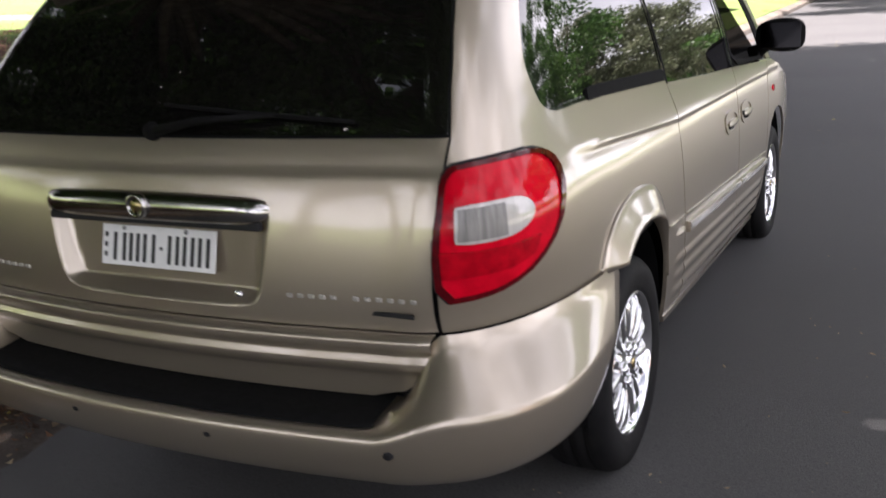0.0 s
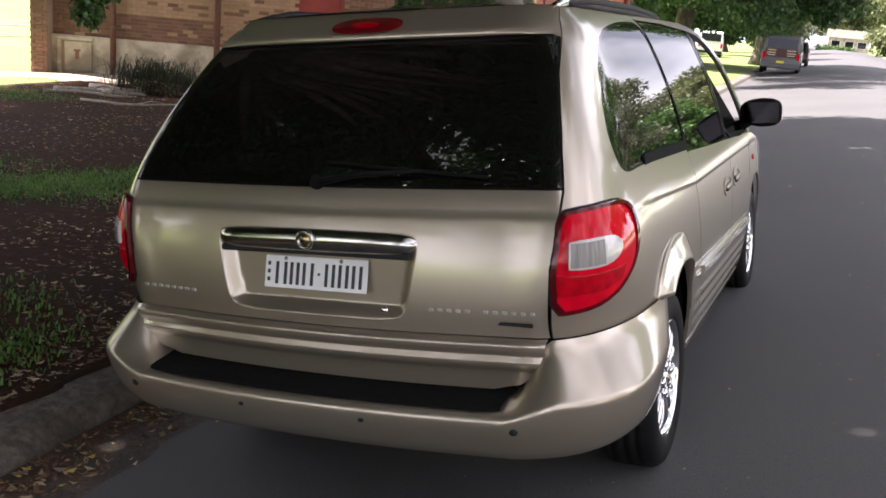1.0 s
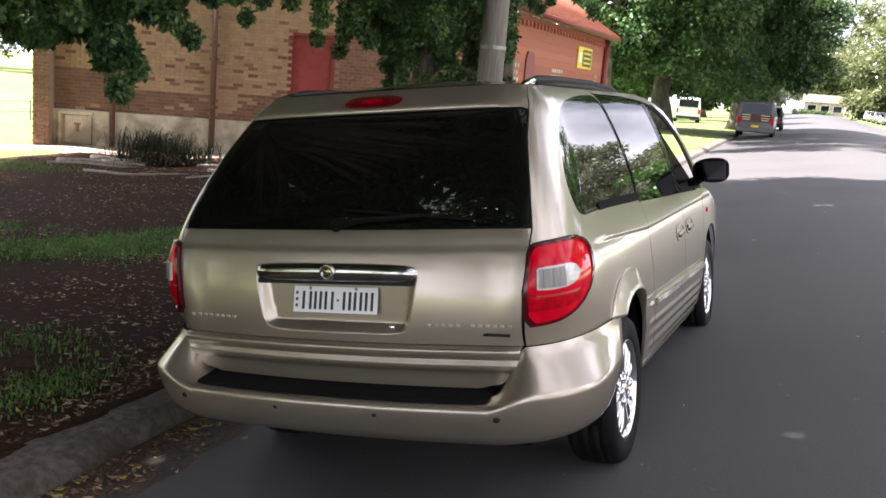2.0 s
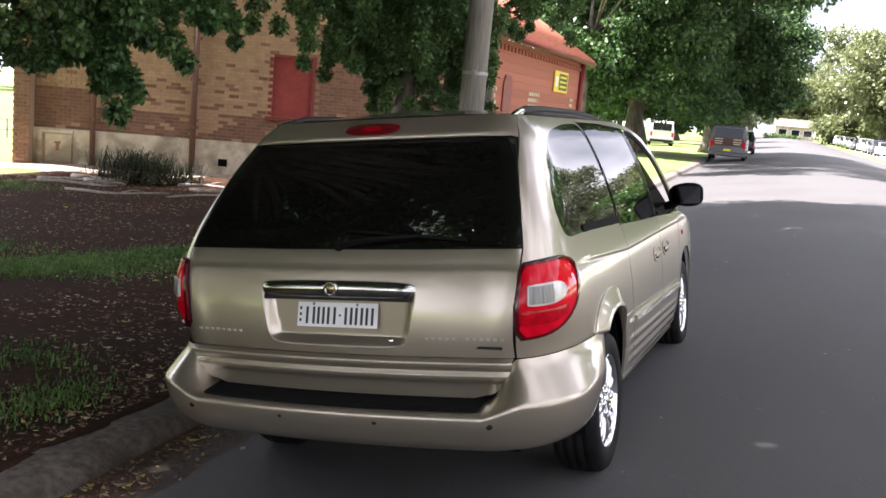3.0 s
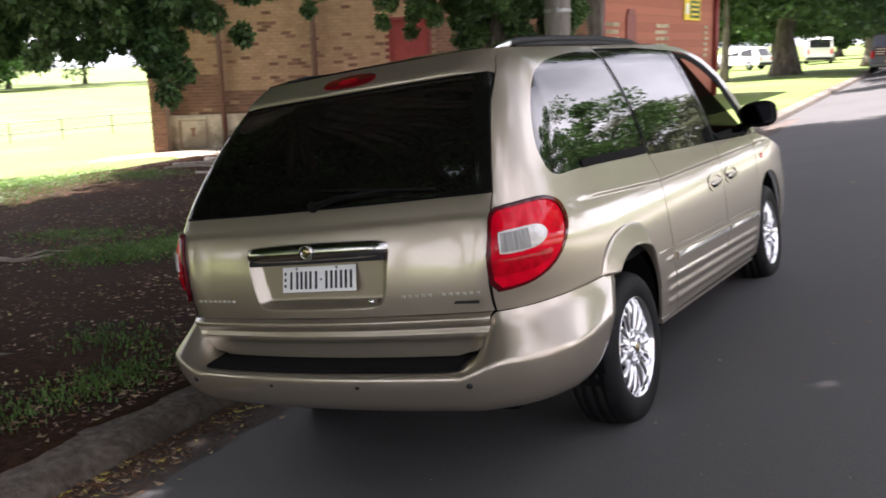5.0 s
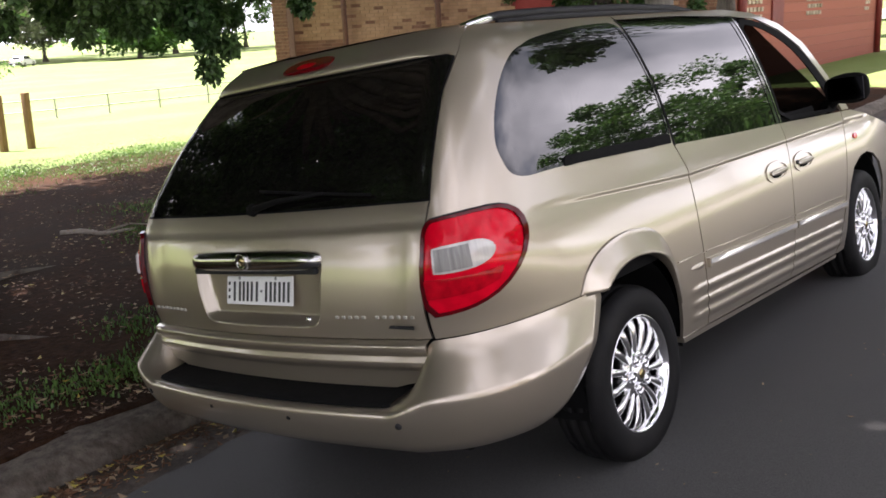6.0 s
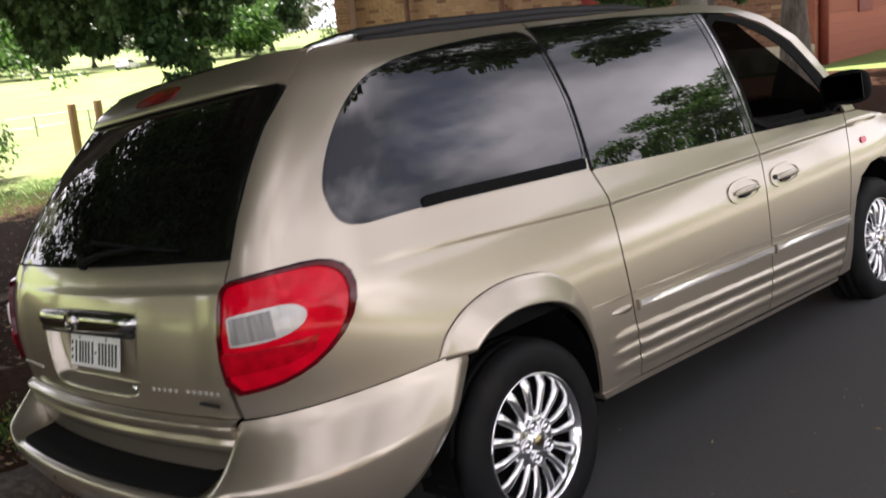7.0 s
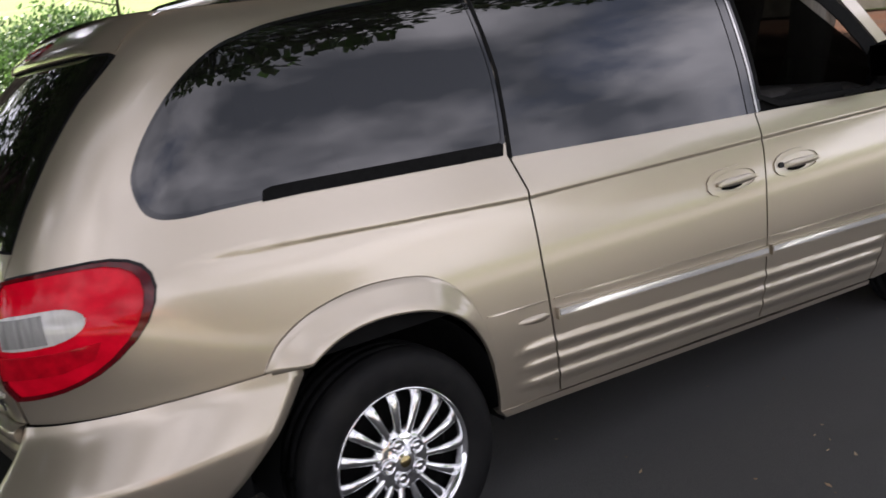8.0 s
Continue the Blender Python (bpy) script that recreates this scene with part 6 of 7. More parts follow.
for a, dist, h, rr, mat in ((-46, 96, 13, 7, LEAF_C), (-51, 112, 16, 8, LEAF_A), (-55, 100, 14, 7, LEAF_C), (-59, 118, 17, 9, LEAF_A), (-62, 98, 12, 6.5, LEAF_C), (-65, 110, 15, 8, LEAF_A), (-68, 92, 7, 4.5, LEAF_B), (-70, 115, 16, 9, LEAF_C), (-74, 100, 14, 8, LEAF_A), (-78, 112, 15, 8, LEAF_C), (-82, 98, 13, 8, LEAF_A), (-57, 90, 6, 4, LEAF_B), (-88, 105, 15, 9, LEAF_C), (-40, 110, 14, 8, LEAF_A)):
    r2 = np.random.default_rng(200 + k)
    dist, h, rr = dist * 1.6, h * 1.5, rr * 1.5
    x, y = 2.7 + dist * math.sin(radians(a)), -1.5 + dist * math.cos(radians(a))
    tree("park tree across the playing field", (x, y, land_z(x, y)), h * 0.45, 0.3, crown_clumps(r2, (x, y, h * 0.50 - 0.6), (rr * 1.1, rr * 1.1, h * 0.44), 66, 2.5), 230, 0.62, mat, 60 + k, 0.5, 8, group="trees across the field")
    k += 1
# trees across the road, which the side windows mirror
for x, y, h, rr, mat in ((22, 27, 11, 6.5, LEAF_B), (27, 8, 7, 4.5, LEAF_A), (19, 42, 19, 9, LEAF_B), (30, -14, 12, 7, LEAF_C), (18, 62, 17, 8, LEAF_C)):
    r2 = np.random.default_rng(300 + k)
    tree("round street tree across the road", (x, y, land_z(x, y)), h * 0.45, 0.3, crown_clumps(r2, (x, y, h * 0.6), (rr, rr, h * 0.36), 110, 1.5), 400, 0.31, mat, 90 + k, 0.5, 10, group="trees across the road")
    k += 1

# shrubs
for x, y, r, h, n, mat, label in ((-18.0, 4.8, 1.9, 1.5, 34, LEAF_A, "rounded dark shrub at the field's edge"), (-20.4, 2.9, 1.6, 1.3, 26, LEAF_A, "rounded dark shrub beside another"), (-15.0, 34.0, 1.8, 1.3, 20, LEAF_B, "clipped green hedge shrub by the lawn")):
    r2 = np.random.default_rng(int(400 + x * -10))
    z = land_z(x, y)
    sh = empty("shrub", None, label, "shrub")
    cl = [(x + r * 0.6 * r2.normal() * 0.7, y + r * 0.5 * r2.normal() * 0.7, z + h * (0.35 + 0.45 * r2.random()), r * 0.42, 0.8) for _ in range(n)]
    v, f = leaf_cloud(r2, cl, 560, 0.09, -0.5)
    tagged(cloud_part("foliage", v, f, mat, sh), kind="stuff")
    for q in range(7):
        c = cl[q]
        part("stem", tube([(x + 0.05 * q - 0.15, y, z - 0.05), (c[0], c[1], c[2])], [0.02, 0.006], 6), BARK, sh)
# strappy clumps before the hall wall
for x, y, n, h in ((-12.1, 13.5, 620, 0.68), (-11.3, 13.8, 260, 0.5)):
    r2 = np.random.default_rng(int(500 - x * 10))
    z = verge_z(x, y)
    sh = empty("shrub", None, "low dark strappy shrub before the hall wall", "shrub", "strappy shrubs")
    vs_, fs_ = [], []
    for _ in range(n):
        a, l, w = r2.random() * math.tau, h * (0.5 + 0.9 * r2.random()), 0.006 + 0.006 * r2.random()
        bx, by, out_ = x + 0.40 * r2.normal(), y + 0.27 * r2.normal(), 0.4 + 0.9 * r2.random()
        c, s_ = math.cos(a), math.sin(a)
        b = len(vs_)
        for f, up in ((0.0, 0.0), (0.45, 0.75), (0.8, 0.95 - 0.2 * out_), (1.0, 0.95 - 0.5 * out_)):
            px, py = bx + c * f * l * out_, by + s_ * f * l * out_
            ww = w * (1 - 0.9 * f ** 2)
            vs_ += [(px - s_ * ww, py + c * ww, z + up * l - 0.02), (px + s_ * ww, py - c * ww, z + up * l - 0.02)]
        fs_ += [(b, b + 1, b + 3, b + 2), (b + 2, b + 3, b + 5, b + 4), (b + 4, b + 5, b + 7, b + 6)]
    tagged(raw("foliage", vs_, fs_, LEAF_D, sh), kind="stuff")
# dry soil along the foot of the hall wall, paled to draw sunlight
vs_, fs_ = [], []
for i in range(41):
    for j in range(9):
        u, v_ = -0.9 + 4.9 * i / 40, -0.06 - (0.95 + 0.35 * noise.noise((i * 0.21, 3, 1)) - 0.1 * ease(i, 24, 40) * 5) * j / 8
        p = WALL_AT @ Vector((u, v_, 0))
        vs_.append((p.x, p.y, verge_z(p.x, p.y) + 0.03 * math.sin(math.pi * (0.15 + 0.85 * j / 8)) * ease(u, -0.9, -0.4) * (1 - ease(u, 3.2, 4.0)) + 0.016 - 0.05 * (j == 8) - 0.04 * (i in (0, 40))))
for i in range(40):
    for j in range(8):
        b = i * 9 + j
        fs_.append((b, b + 1, b + 10, b + 9))
tagged(raw("sunlit_strip", vs_, fs_, LIT_SAND, smooth=True), "dry soil along the hall wall, sunlight put into its pale colour", "ground", kind="structure")
# thin young tree beside the shrubs
tree("thin young tree with pale sparse leaves", (-17.4, 5.7, verge_z(-17.4, 5.7)), 3.0, 0.05, [(-17.4 + 1.0 * rng.normal(), 5.7 + 1.0 * rng.normal(), 2.2 + 0.65 * rng.normal(), 0.6, 0.5) for _ in range(14)], 80, 0.10, LEAF_B, 21, 0.4, 8)

# ---- ground cover ----
def grass_patches(seed, patches, h):
    r2 = np.random.default_rng(seed)
    vs, fs = [], []
    for cx, cy, rx, ry, n in patches:
        for _ in range(n):
            x, y = cx + rx * r2.normal() * 0.55, cy + ry * r2.normal() * 0.55
            if x > kerb_x(y) - 0.42:
                continue
            z = verge_z(x, y)
            a = r2.random() * math.tau
            hh = h * (0.5 + r2.random())
            lean = hh * (0.3 + 0.5 * r2.random())
            w = 0.005 + 0.003 * r2.random()
            dx, dy = math.cos(a), math.sin(a)
            b = len(vs)
            vs += [(x - dy * w, y + dx * w, z - 0.005), (x + dy * w, y - dx * w, z - 0.005), (x + dx * lean * 0.4 + dy * w * 0.8, y + dy * lean * 0.4 - dx * w * 0.8, z + hh * 0.7), (x + dx * lean * 0.4 - dy * w * 0.8, y + dy * lean * 0.4 + dx * w * 0.8, z + hh * 0.7), (x + dx * lean, y + dy * lean, z + hh)]
            fs += [(b, b + 1, b + 2, b + 3), (b + 3, b + 2, b + 4)]
    return vs, fs


v, f = grass_patches(5, [(-5.7, 3.7, 0.7, 0.5, 2600), (-5.1, 4.3, 0.8, 0.6, 3600), (-4.7, 5.3, 0.6, 0.75, 3000), (-7.4, 4.7, 1.0, 0.5, 1000), (-2.3, 0.75, 0.28, 0.5, 800), (-2.4, 0.0, 0.3, 0.4, 450), (-2.4, -0.5, 0.25, 0.4, 300), (-2.8, -1.6, 0.5, 0.6, 900), (-3.0, 1.4, 0.4, 0.3, 350)] + [(kerb_x(1.2 * q) - 12.0 + 0.6 * math.sin(q * 2.3), 1.2 * q, 1.3, 0.9, 2200) for q in range(0, 10)], 0.034)
tagged(raw("grass", v, f, GRASS_BLADE), "sparse green grass tufts on the bare verge", "grass", kind="stuff")


def litter(seed, n, place, size, material, label, height=0.004):
    r2 = np.random.default_rng(seed)
    vs, fs = [], []
    for _ in range(n):
        x, y, z = place(r2)
        a, l = r2.random() * math.tau, size * (0.5 + r2.random())
        w = l * (0.28 + 0.2 * r2.random())
        tx, ty = r2.normal() * 0.25, r2.normal() * 0.25
        c, s = math.cos(a), math.sin(a)
        b = len(vs)
        curl = 0.25 * l * r2.random()
        for u, q, up in ((-0.5, 0, curl), (0, -0.5, 0.0), (0.5, 0, curl * 0.6), (0, 0.5, 0.1 * l)):
            px, py = u * l * c - q * w * s, u * l * s + q * w * c
            vs.append((x + px, y + py, z + height + up * 0.6 + abs(px * tx + py * ty)))
        fs.append((b, b + 1, b + 2, b + 3))
    return tagged(raw("leaf_litter", vs, fs, material), label, "leaves", kind="stuff")


def on_verge(r2):
    while True:
        y = -5 + 17 * r2.random()
        x = kerb_x(y) - 0.30 - 11.0 * r2.random() ** 1.5
        if noise.noise((x * 0.9, y * 0.9, 7)) + 0.5 * noise.noise((x * 3, y * 3, 1)) > -0.45 + 0.7 * r2.random():
            break
    return x, y, max(verge_z(x, y), -0.075 + 0.006 * y) + 0.008


def in_gutter(r2):
    y = -1.6 + 3.4 * abs(r2.normal()) * 0.6
    x = kerb_x(y) + 0.04 + 0.16 * abs(r2.normal())
    return x, y, road_z(x, y) + 0.01 * r2.random()


def on_road(r2):
    y = -3 + 24 * r2.random()
    x = kerb_x(y) + 1.2 + 6.5 * r2.random()
    return x, y, road_z(x, y)


litter(29, 13000, on_verge, 0.045, BROWN_LEAF, "rotting brown leaves over the soil")
litter(21, 10000, on_verge, 0.044, DRY_LEAF, "dry brown leaves scattered over the soil")
litter(28, 1800, in_gutter, 0.04, BROWN_LEAF, "rotting reddish brown leaves in the gutter")
litter(22, 480, in_gutter, 0.045, DRY_LEAF, "dry leaves drifted into the gutter")
litter(23, 130, in_gutter, 0.05, YELLOW_LEAF, "yellow leaves drifted into the gutter")
litter(24, 240, on_verge, 0.055, YELLOW_LEAF, "yellow leaves on the soil")
litter(25, 520, on_road, 0.024, DRY_LEAF, "specks of leaf and bark on the asphalt")
litter(27, 1100, on_road, 0.013, DRY_LEAF, "pale grit loose on the asphalt")
litter(26, 22, on_road, 0.05, YELLOW_LEAF, "yellow-green leaves on the asphalt")

# fallen branches and bare roots
for k, (x0, y0, x1, y1, r) in enumerate(((-7.0, 5.9, -5.6, 6.3, 0.03), (-5.9, 6.9, -4.9, 7.3, 0.035), (-8.2, 6.7, -7.2, 7.0, 0.05), (-5.4, 6.0, -4.7, 6.8, 0.025), (-7.9, 6.4, -7.0, 6.9, 0.035), (-5.9, 2.2, -5.2, 2.5, 0.03), (-8.0, 7.15, -7.0, 7.35, 0.07), (-7.7, 6.95, -6.9, 7.05, 0.055), (-7.5, 7.3, -6.7, 7.6, 0.05), (-6.4, 7.5, -5.7, 7.75, 0.045))):
    pts = []
    for j in range(7):
        t = j / 6
        x, y = x0 + (x1 - x0) * t + 0.10 * math.sin(5 * t + k), y0 + (y1 - y0) * t + 0.08 * math.cos(7 * t + k)
        far = 1.55 if y0 > 5.8 else 1.15
        x, y = 1.65 + (x - 1.65) * far, -3.39 + (y + 3.39) * far
        pts.append((x, y, verge_z(x, y) + r * 0.7))
    b = tagged(finish("fallen_branch", tube(pts, [r, r * 1.1, r, r * 0.9, r * 0.75, r * 0.6, r * 0.4], 9), LOG), "pale dead branch lying on the bare soil", "branch", "fallen branches")
    m = Vector(pts[3])
    part("twig", tube([m, m + Vector((0.2, 0.25, 0.08)), m + Vector((0.3, 0.5, 0.03))], [r * 0.45, r * 0.3, r * 0.12], 6), LOG, b)
for k, a in enumerate((-0.3, 0.35, -1.0, 2.4, 3.4, 4.3)):
    pts = []
    for j in range(6):
        d = 0.3 + 0.32 * j
        x, y = -4.9 + d * math.cos(a + 0.12 * j * (-1) ** k), 0.6 + d * math.sin(a + 0.12 * j * (-1) ** k)
        x = min(x, kerb_x(y) - 0.5)
        pts.append((x, y, verge_z(x, y) + 0.05 - 0.022 * j))
    tagged(finish("tree_root", tube(pts, [0.13, 0.10, 0.08, 0.06, 0.045, 0.03], 9), BARK), "bare grey root running over the soil", "root", "bare roots")

# ---- other vehicles ----
WHITE_PAINT = surface("white_paint", (0.62, 0.62, 0.61), (0.72, 0.72, 0.71), scale=300, rough=0.35, coat=0.8)
SILVER_PAINT = surface("silver_paint", (0.36, 0.37, 0.37), (0.44, 0.45, 0.45), scale=400, rough=0.35, metal=0.6, coat=0.8)
GREY_PAINT = surface("grey_van_paint", (0.075, 0.075, 0.08), (0.115, 0.115, 0.12), scale=400, rough=0.4, metal=0.3, coat=0.6)
CREAM = surface("cream_stripe", (0.5, 0.42, 0.30), (0.6, 0.52, 0.38), scale=20, rough=0.5)
DARK_PAINT = surface("dark_paint", (0.03, 0.035, 0.045), (0.05, 0.055, 0.07), scale=300, rough=0.35, coat=0.8)
STRIPE = surface("orange_red_stripe", (0.045, 0.012, 0.010), (0.07, 0.02, 0.015), scale=10, rough=0.4)
DARK_GLASS = surface("dark_car_glass", (0.01, 0.011, 0.012), (0.016, 0.017, 0.018), scale=5, rough=0.04, spec=0.8)


def extruded(profile, half, taper):
    """A body from its side outline: narrower where it is high."""
    bm = bmesh.new()
    zs = [p[1] for p in profile]
    top, low = max(zs), min(zs)
    sides_ = []
    for g in (-1, 1):
        sides_.append([bm.verts.new((g * (half - taper * ease(z, low + 0.5 * (top - low), top)), y, z)) for y, z in profile])
    n = len(profile)
    for i in range(n):
        bm.faces.new((sides_[0][i], sides_[0][(i + 1) % n], sides_[1][(i + 1) % n], sides_[1][i]))
    bm.faces.new(sides_[0][::-1])
    bm.faces.new(sides_[1])
    bmesh.ops.recalc_face_normals(bm, faces=bm.faces)
    bmesh.ops.bevel(bm, geom=bm.edges[:], offset=0.05, segments=2, affect="EDGES", profile=0.5, clamp_overlap=True)
    return bm


def vehicle(name, label, category, m, paint, profile, half, taper, wheels_y, wheel_r, windows, rear_glass, group="", striped=False):
    v_ = empty(name, m, label, category, group)
    part("body", extruded(profile, half, taper), paint, v_)
    for y in wheels_y:
        for g in (1, -1):
            b = lathe([(0.0, -0.01), (wheel_r * 0.6, 0.0), (wheel_r * 0.64, 0.012), (wheel_r * 0.9, 0.01), (wheel_r, -0.03), (wheel_r, -0.18), (wheel_r * 0.5, -0.2)], 24)
            bmesh.ops.transform(b, matrix=Matrix.Translation((g * (half + 0.004), y, wheel_r)) @ (Matrix() if g > 0 else pose(0, 0, 0, 0, 0, 180)), verts=b.verts)
            w_ = part("wheel", b, RUBBER, v_, smooth=True)
            b = lathe([(0.0, 0.006), (wheel_r * 0.58, 0.006), (wheel_r * 0.6, -0.004)], 18)
            bmesh.ops.transform(b, matrix=Matrix.Translation((g * (half + 0.008), y, wheel_r)) @ (Matrix() if g > 0 else pose(0, 0, 0, 0, 0, 180)), verts=b.verts)
            part("hub_cap", b, STEEL, w_, smooth=True)
    top = max(p[1] for p in profile)
    low = min(p[1] for p in profile)
    for y0, y1, z0, z1 in windows:
        for g in (1, -1):
            b = bmesh.new()
            q = []
            for y, z in ((y0, z0), (y1, z0), (y1 - 0.12 * (y1 > 2.5), z1), (y0 + 0.08, z1)):
                q.append((g * (half - taper * ease(z, low + 0.5 * (top - low), top) + 0.006), y, z))
            vs_ = [b.verts.new(p) for p in q] + [b.verts.new((p[0] - g * 0.03, p[1], p[2])) for p in q]
            b.faces.new(vs_[:4])
            for i in range(4):
                b.faces.new((vs_[i], vs_[(i + 1) % 4], vs_[4 + (i + 1) % 4], vs_[4 + i]))
            bmesh.ops.recalc_face_normals(b, faces=b.faces)
            part("side_window", b, DARK_GLASS, v_)
    ya, za, yb, zb, hw = rear_glass
    b = box(hw * 2, 0.02, math.hypot(yb - ya, zb - za), (0, 0, 0), 0.008, m=Matrix.Translation((0, (ya + yb) / 2 - 0.012, (za + zb) / 2)) @ pose(0, 0, 0, -math.degrees(math.atan2(yb - ya, zb - za))))
    part("rear_window", b, DARK_GLASS, v_)
    (yc, zc), (yd, zd) = {11: ((4.12, 1.17), (3.55, 1.76)), 10: ((3.3, 1.13), (2.68, 1.59))}[len(profile)] if category == "van" or profile is WAGON else ((3.12, 1.02), (2.46, 1.40))
    lean_ = math.atan2(yd - yc, zd - zc)
    b = box(half * 1.5, 0.02, math.hypot(yd - yc, zd - zc), (0, 0.008, 0), 0.008, m=Matrix.Translation((0, (yc + yd) / 2 + 0.012, (zc + zd) / 2 + 0.012)) @ pose(0, 0, 0, -math.degrees(lean_)))
    part("windscreen", b, DARK_GLASS, v_)
    for g in (1, -1):
        part("tail_light", box(0.14, 0.05, 0.34 if category == "van" else 0.16, (g * (half - 0.13), profile[1][0] + 0.0, 0.92 if category == "van" else 0.78), 0.015), RED_LENS, v_)
    part("number_plate", box(0.37, 0.02, 0.11, (0, profile[1][0] - 0.02, 0.62), 0.004), YELLOW if striped else PLATE_WHITE, v_)
    part("rear_bumper", box(half * 1.9, 0.12, 0.2, (0, profile[1][0] - 0.01, 0.42), 0.04), BLACK_TRIM if not striped else GREY_PAINT, v_)
    if striped:
        part("stripe_panel", box(half * 1.62, 0.012, 0.42, (0, profile[1][0] - 0.012, 1.06), 0.003), STRIPE, v_, "dark red rear panel")
        for z in (1.19, 1.06, 0.95):
            for g in (1, -1):
                part("pale_stripe", box(0.42 - 0.06 * (z < 1), 0.006, 0.045, (g * 0.47, profile[1][0] - 0.021, z), 0.002), CREAM, v_)
    return v_


def stand(x, y, turn_=0.0):
    """A pose on the road or lawn."""
    z = road_z(x, y) if kerb_x(y) < x < kerb_x(y) + 10.8 else land_z(x, y)
    return Matrix.Translation((x, y, z)) @ pose(0, 0, 0, 0, 0, math.degrees(math.atan(SKEW)) + turn_)


VAN = [(0.05, 0.30), (0.0, 0.5), (0.02, 1.2), (0.14, 1.86), (0.35, 1.95), (3.1, 1.95), (3.5, 1.80), (4.15, 1.15), (4.75, 0.95), (4.85, 0.5), (4.8, 0.30)]
CAR = [(0.06, 0.28), (0.0, 0.5), (0.05, 0.85), (0.5, 0.98), (1.1, 1.40), (1.5, 1.46), (2.4, 1.44), (3.2, 0.98), (4.2, 0.85), (4.4, 0.6), (4.36, 0.28)]
WAGON = [(0.06, 0.30), (0.0, 0.55), (0.04, 0.95), (0.4, 1.58), (0.7, 1.66), (2.6, 1.64), (3.4, 1.08), (4.35, 0.95), (4.55, 0.6), (4.5, 0.30)]
vehicle("van", "silver-grey van with dark red striped rear panel at the kerb", "van", stand(-2.2, 48.4), GREY_PAINT, VAN, 0.95, 0.12, (0.95, 3.95), 0.33, ((0.35, 1.5, 1.15, 1.72), (1.6, 2.7, 1.15, 1.72), (2.8, 3.7, 1.15, 1.68)), (0.035, 1.22, 0.13, 1.78, 0.72), striped=True)
vehicle("parked_car", "dark hatchback parked beyond the van", "car", stand(-2.4, 62.0), DARK_PAINT, WAGON, 0.88, 0.16, (0.85, 3.6), 0.31, ((0.6, 1.6, 1.02, 1.5), (1.7, 2.9, 1.02, 1.48)), (0.08, 1.02, 0.36, 1.5, 0.62))
for k, (y, paint, prof_, word) in enumerate(((75.5, WHITE_PAINT, CAR, "white sedan"), (82, DARK_PAINT, WAGON, "dark wagon"), (88, SILVER_PAINT, CAR, "silver sedan"), (96, WHITE_PAINT, WAGON, "white wagon"), (104, DARK_PAINT, CAR, "dark sedan"), (112, WHITE_PAINT, CAR, "white sedan"), (121, SILVER_PAINT, WAGON, "silver wagon"), (130, SILVER_PAINT, CAR, "silver sedan"), (140, WHITE_PAINT, WAGON, "white wagon"), (152, DARK_PAINT, WAGON, "dark wagon"))):
    y += 29
    x = 9.2 - 0.04 * (y - 104)
    vehicle("parked_car", word + " parked along the far kerb", "car", stand(x, y, 180), paint, prof_, 0.88, 0.16, (0.85, 3.6), 0.31, ((0.7, 1.6, 1.02, 1.4), (1.7, 2.7, 1.02, 1.4)), (0.25, 0.98, 0.5, 1.3, 0.6), group="cars along the far kerb")
vehicle("van", "white van parked on the lawn behind the fig tree", "van", Matrix.Translation((-9.0, 72.0, land_z(-9, 72))) @ pose(0, 0, 0, 0, 0, 10), WHITE_PAINT, VAN, 0.95, 0.12, (0.95, 3.95), 0.33, ((0.35, 1.5, 1.15, 1.72), (1.6, 2.7, 1.15, 1.72), (2.8, 3.7, 1.15, 1.68)), (0.035, 1.22, 0.13, 1.78, 0.72))
vehicle("parked_car", "white wagon parked on the lawn beside the van", "car", Matrix.Translation((-12.4, 70.0, land_z(-12.4, 70))) @ pose(0, 0, 0, 0, 0, 70), WHITE_PAINT, WAGON, 0.88, 0.16, (0.85, 3.6), 0.31, ((0.6, 1.6, 1.02, 1.5), (1.7, 2.9, 1.02, 1.48)), (0.08, 1.02, 0.36, 1.5, 0.62))
vehicle("parked_car", "white car far across the playing field", "car", Matrix.Translation((-121, 60, land_z(-121, 60))) @ pose(0, 0, 0, 0, 0, 40), WHITE_PAINT, CAR, 0.88, 0.16, (0.85, 3.6), 0.31, ((0.7, 1.6, 1.02, 1.4), (1.7, 2.7, 1.02, 1.4)), (0.25, 0.98, 0.5, 1.3, 0.6))

# low house across the road, which the paint and side windows mirror
# unseen pale ground, added to keep green out of the paint's reflections
FAR_GROUND = surface("pale_reflector_ground", (0.34, 0.32, 0.285), (0.46, 0.44, 0.40), scale=7, rough=0.9, bump=0.003, bump_scale=60, c3=(0.30, 0.28, 0.24), scale3=0.5)
pavement = sheet("pavement", [12.7, 13.4, 14.2, 15.0, 17.0, 20.0, 24.0], [-60 + 6 * k for k in range(32)], lambda x, y: land_z(x, y) + 0.025, FAR_GROUND, "unseen pale ground across the road, added for its reflection", "pavement")
home = empty("house", Matrix.Translation((25.0, 6.0, land_z(25.0, 6.0) - 0.1)) @ pose(0, 0, 0, 0, 0, 92), "low cream house with a tiled roof across the road", "house")
part("wall", box(13.0, 8.0, 3.0, (0, -4.0, 1.5), 0.02), RENDERED, home)
gable = bmesh.new()
gv = [gable.verts.new(p) for p in ((-7.0, 0.6, 2.9), (7.0, 0.6, 2.9), (4.0, -4.0, 4.9), (-4.0, -4.0, 4.9), (7.0, -8.6, 2.9), (-7.0, -8.6, 2.9))]
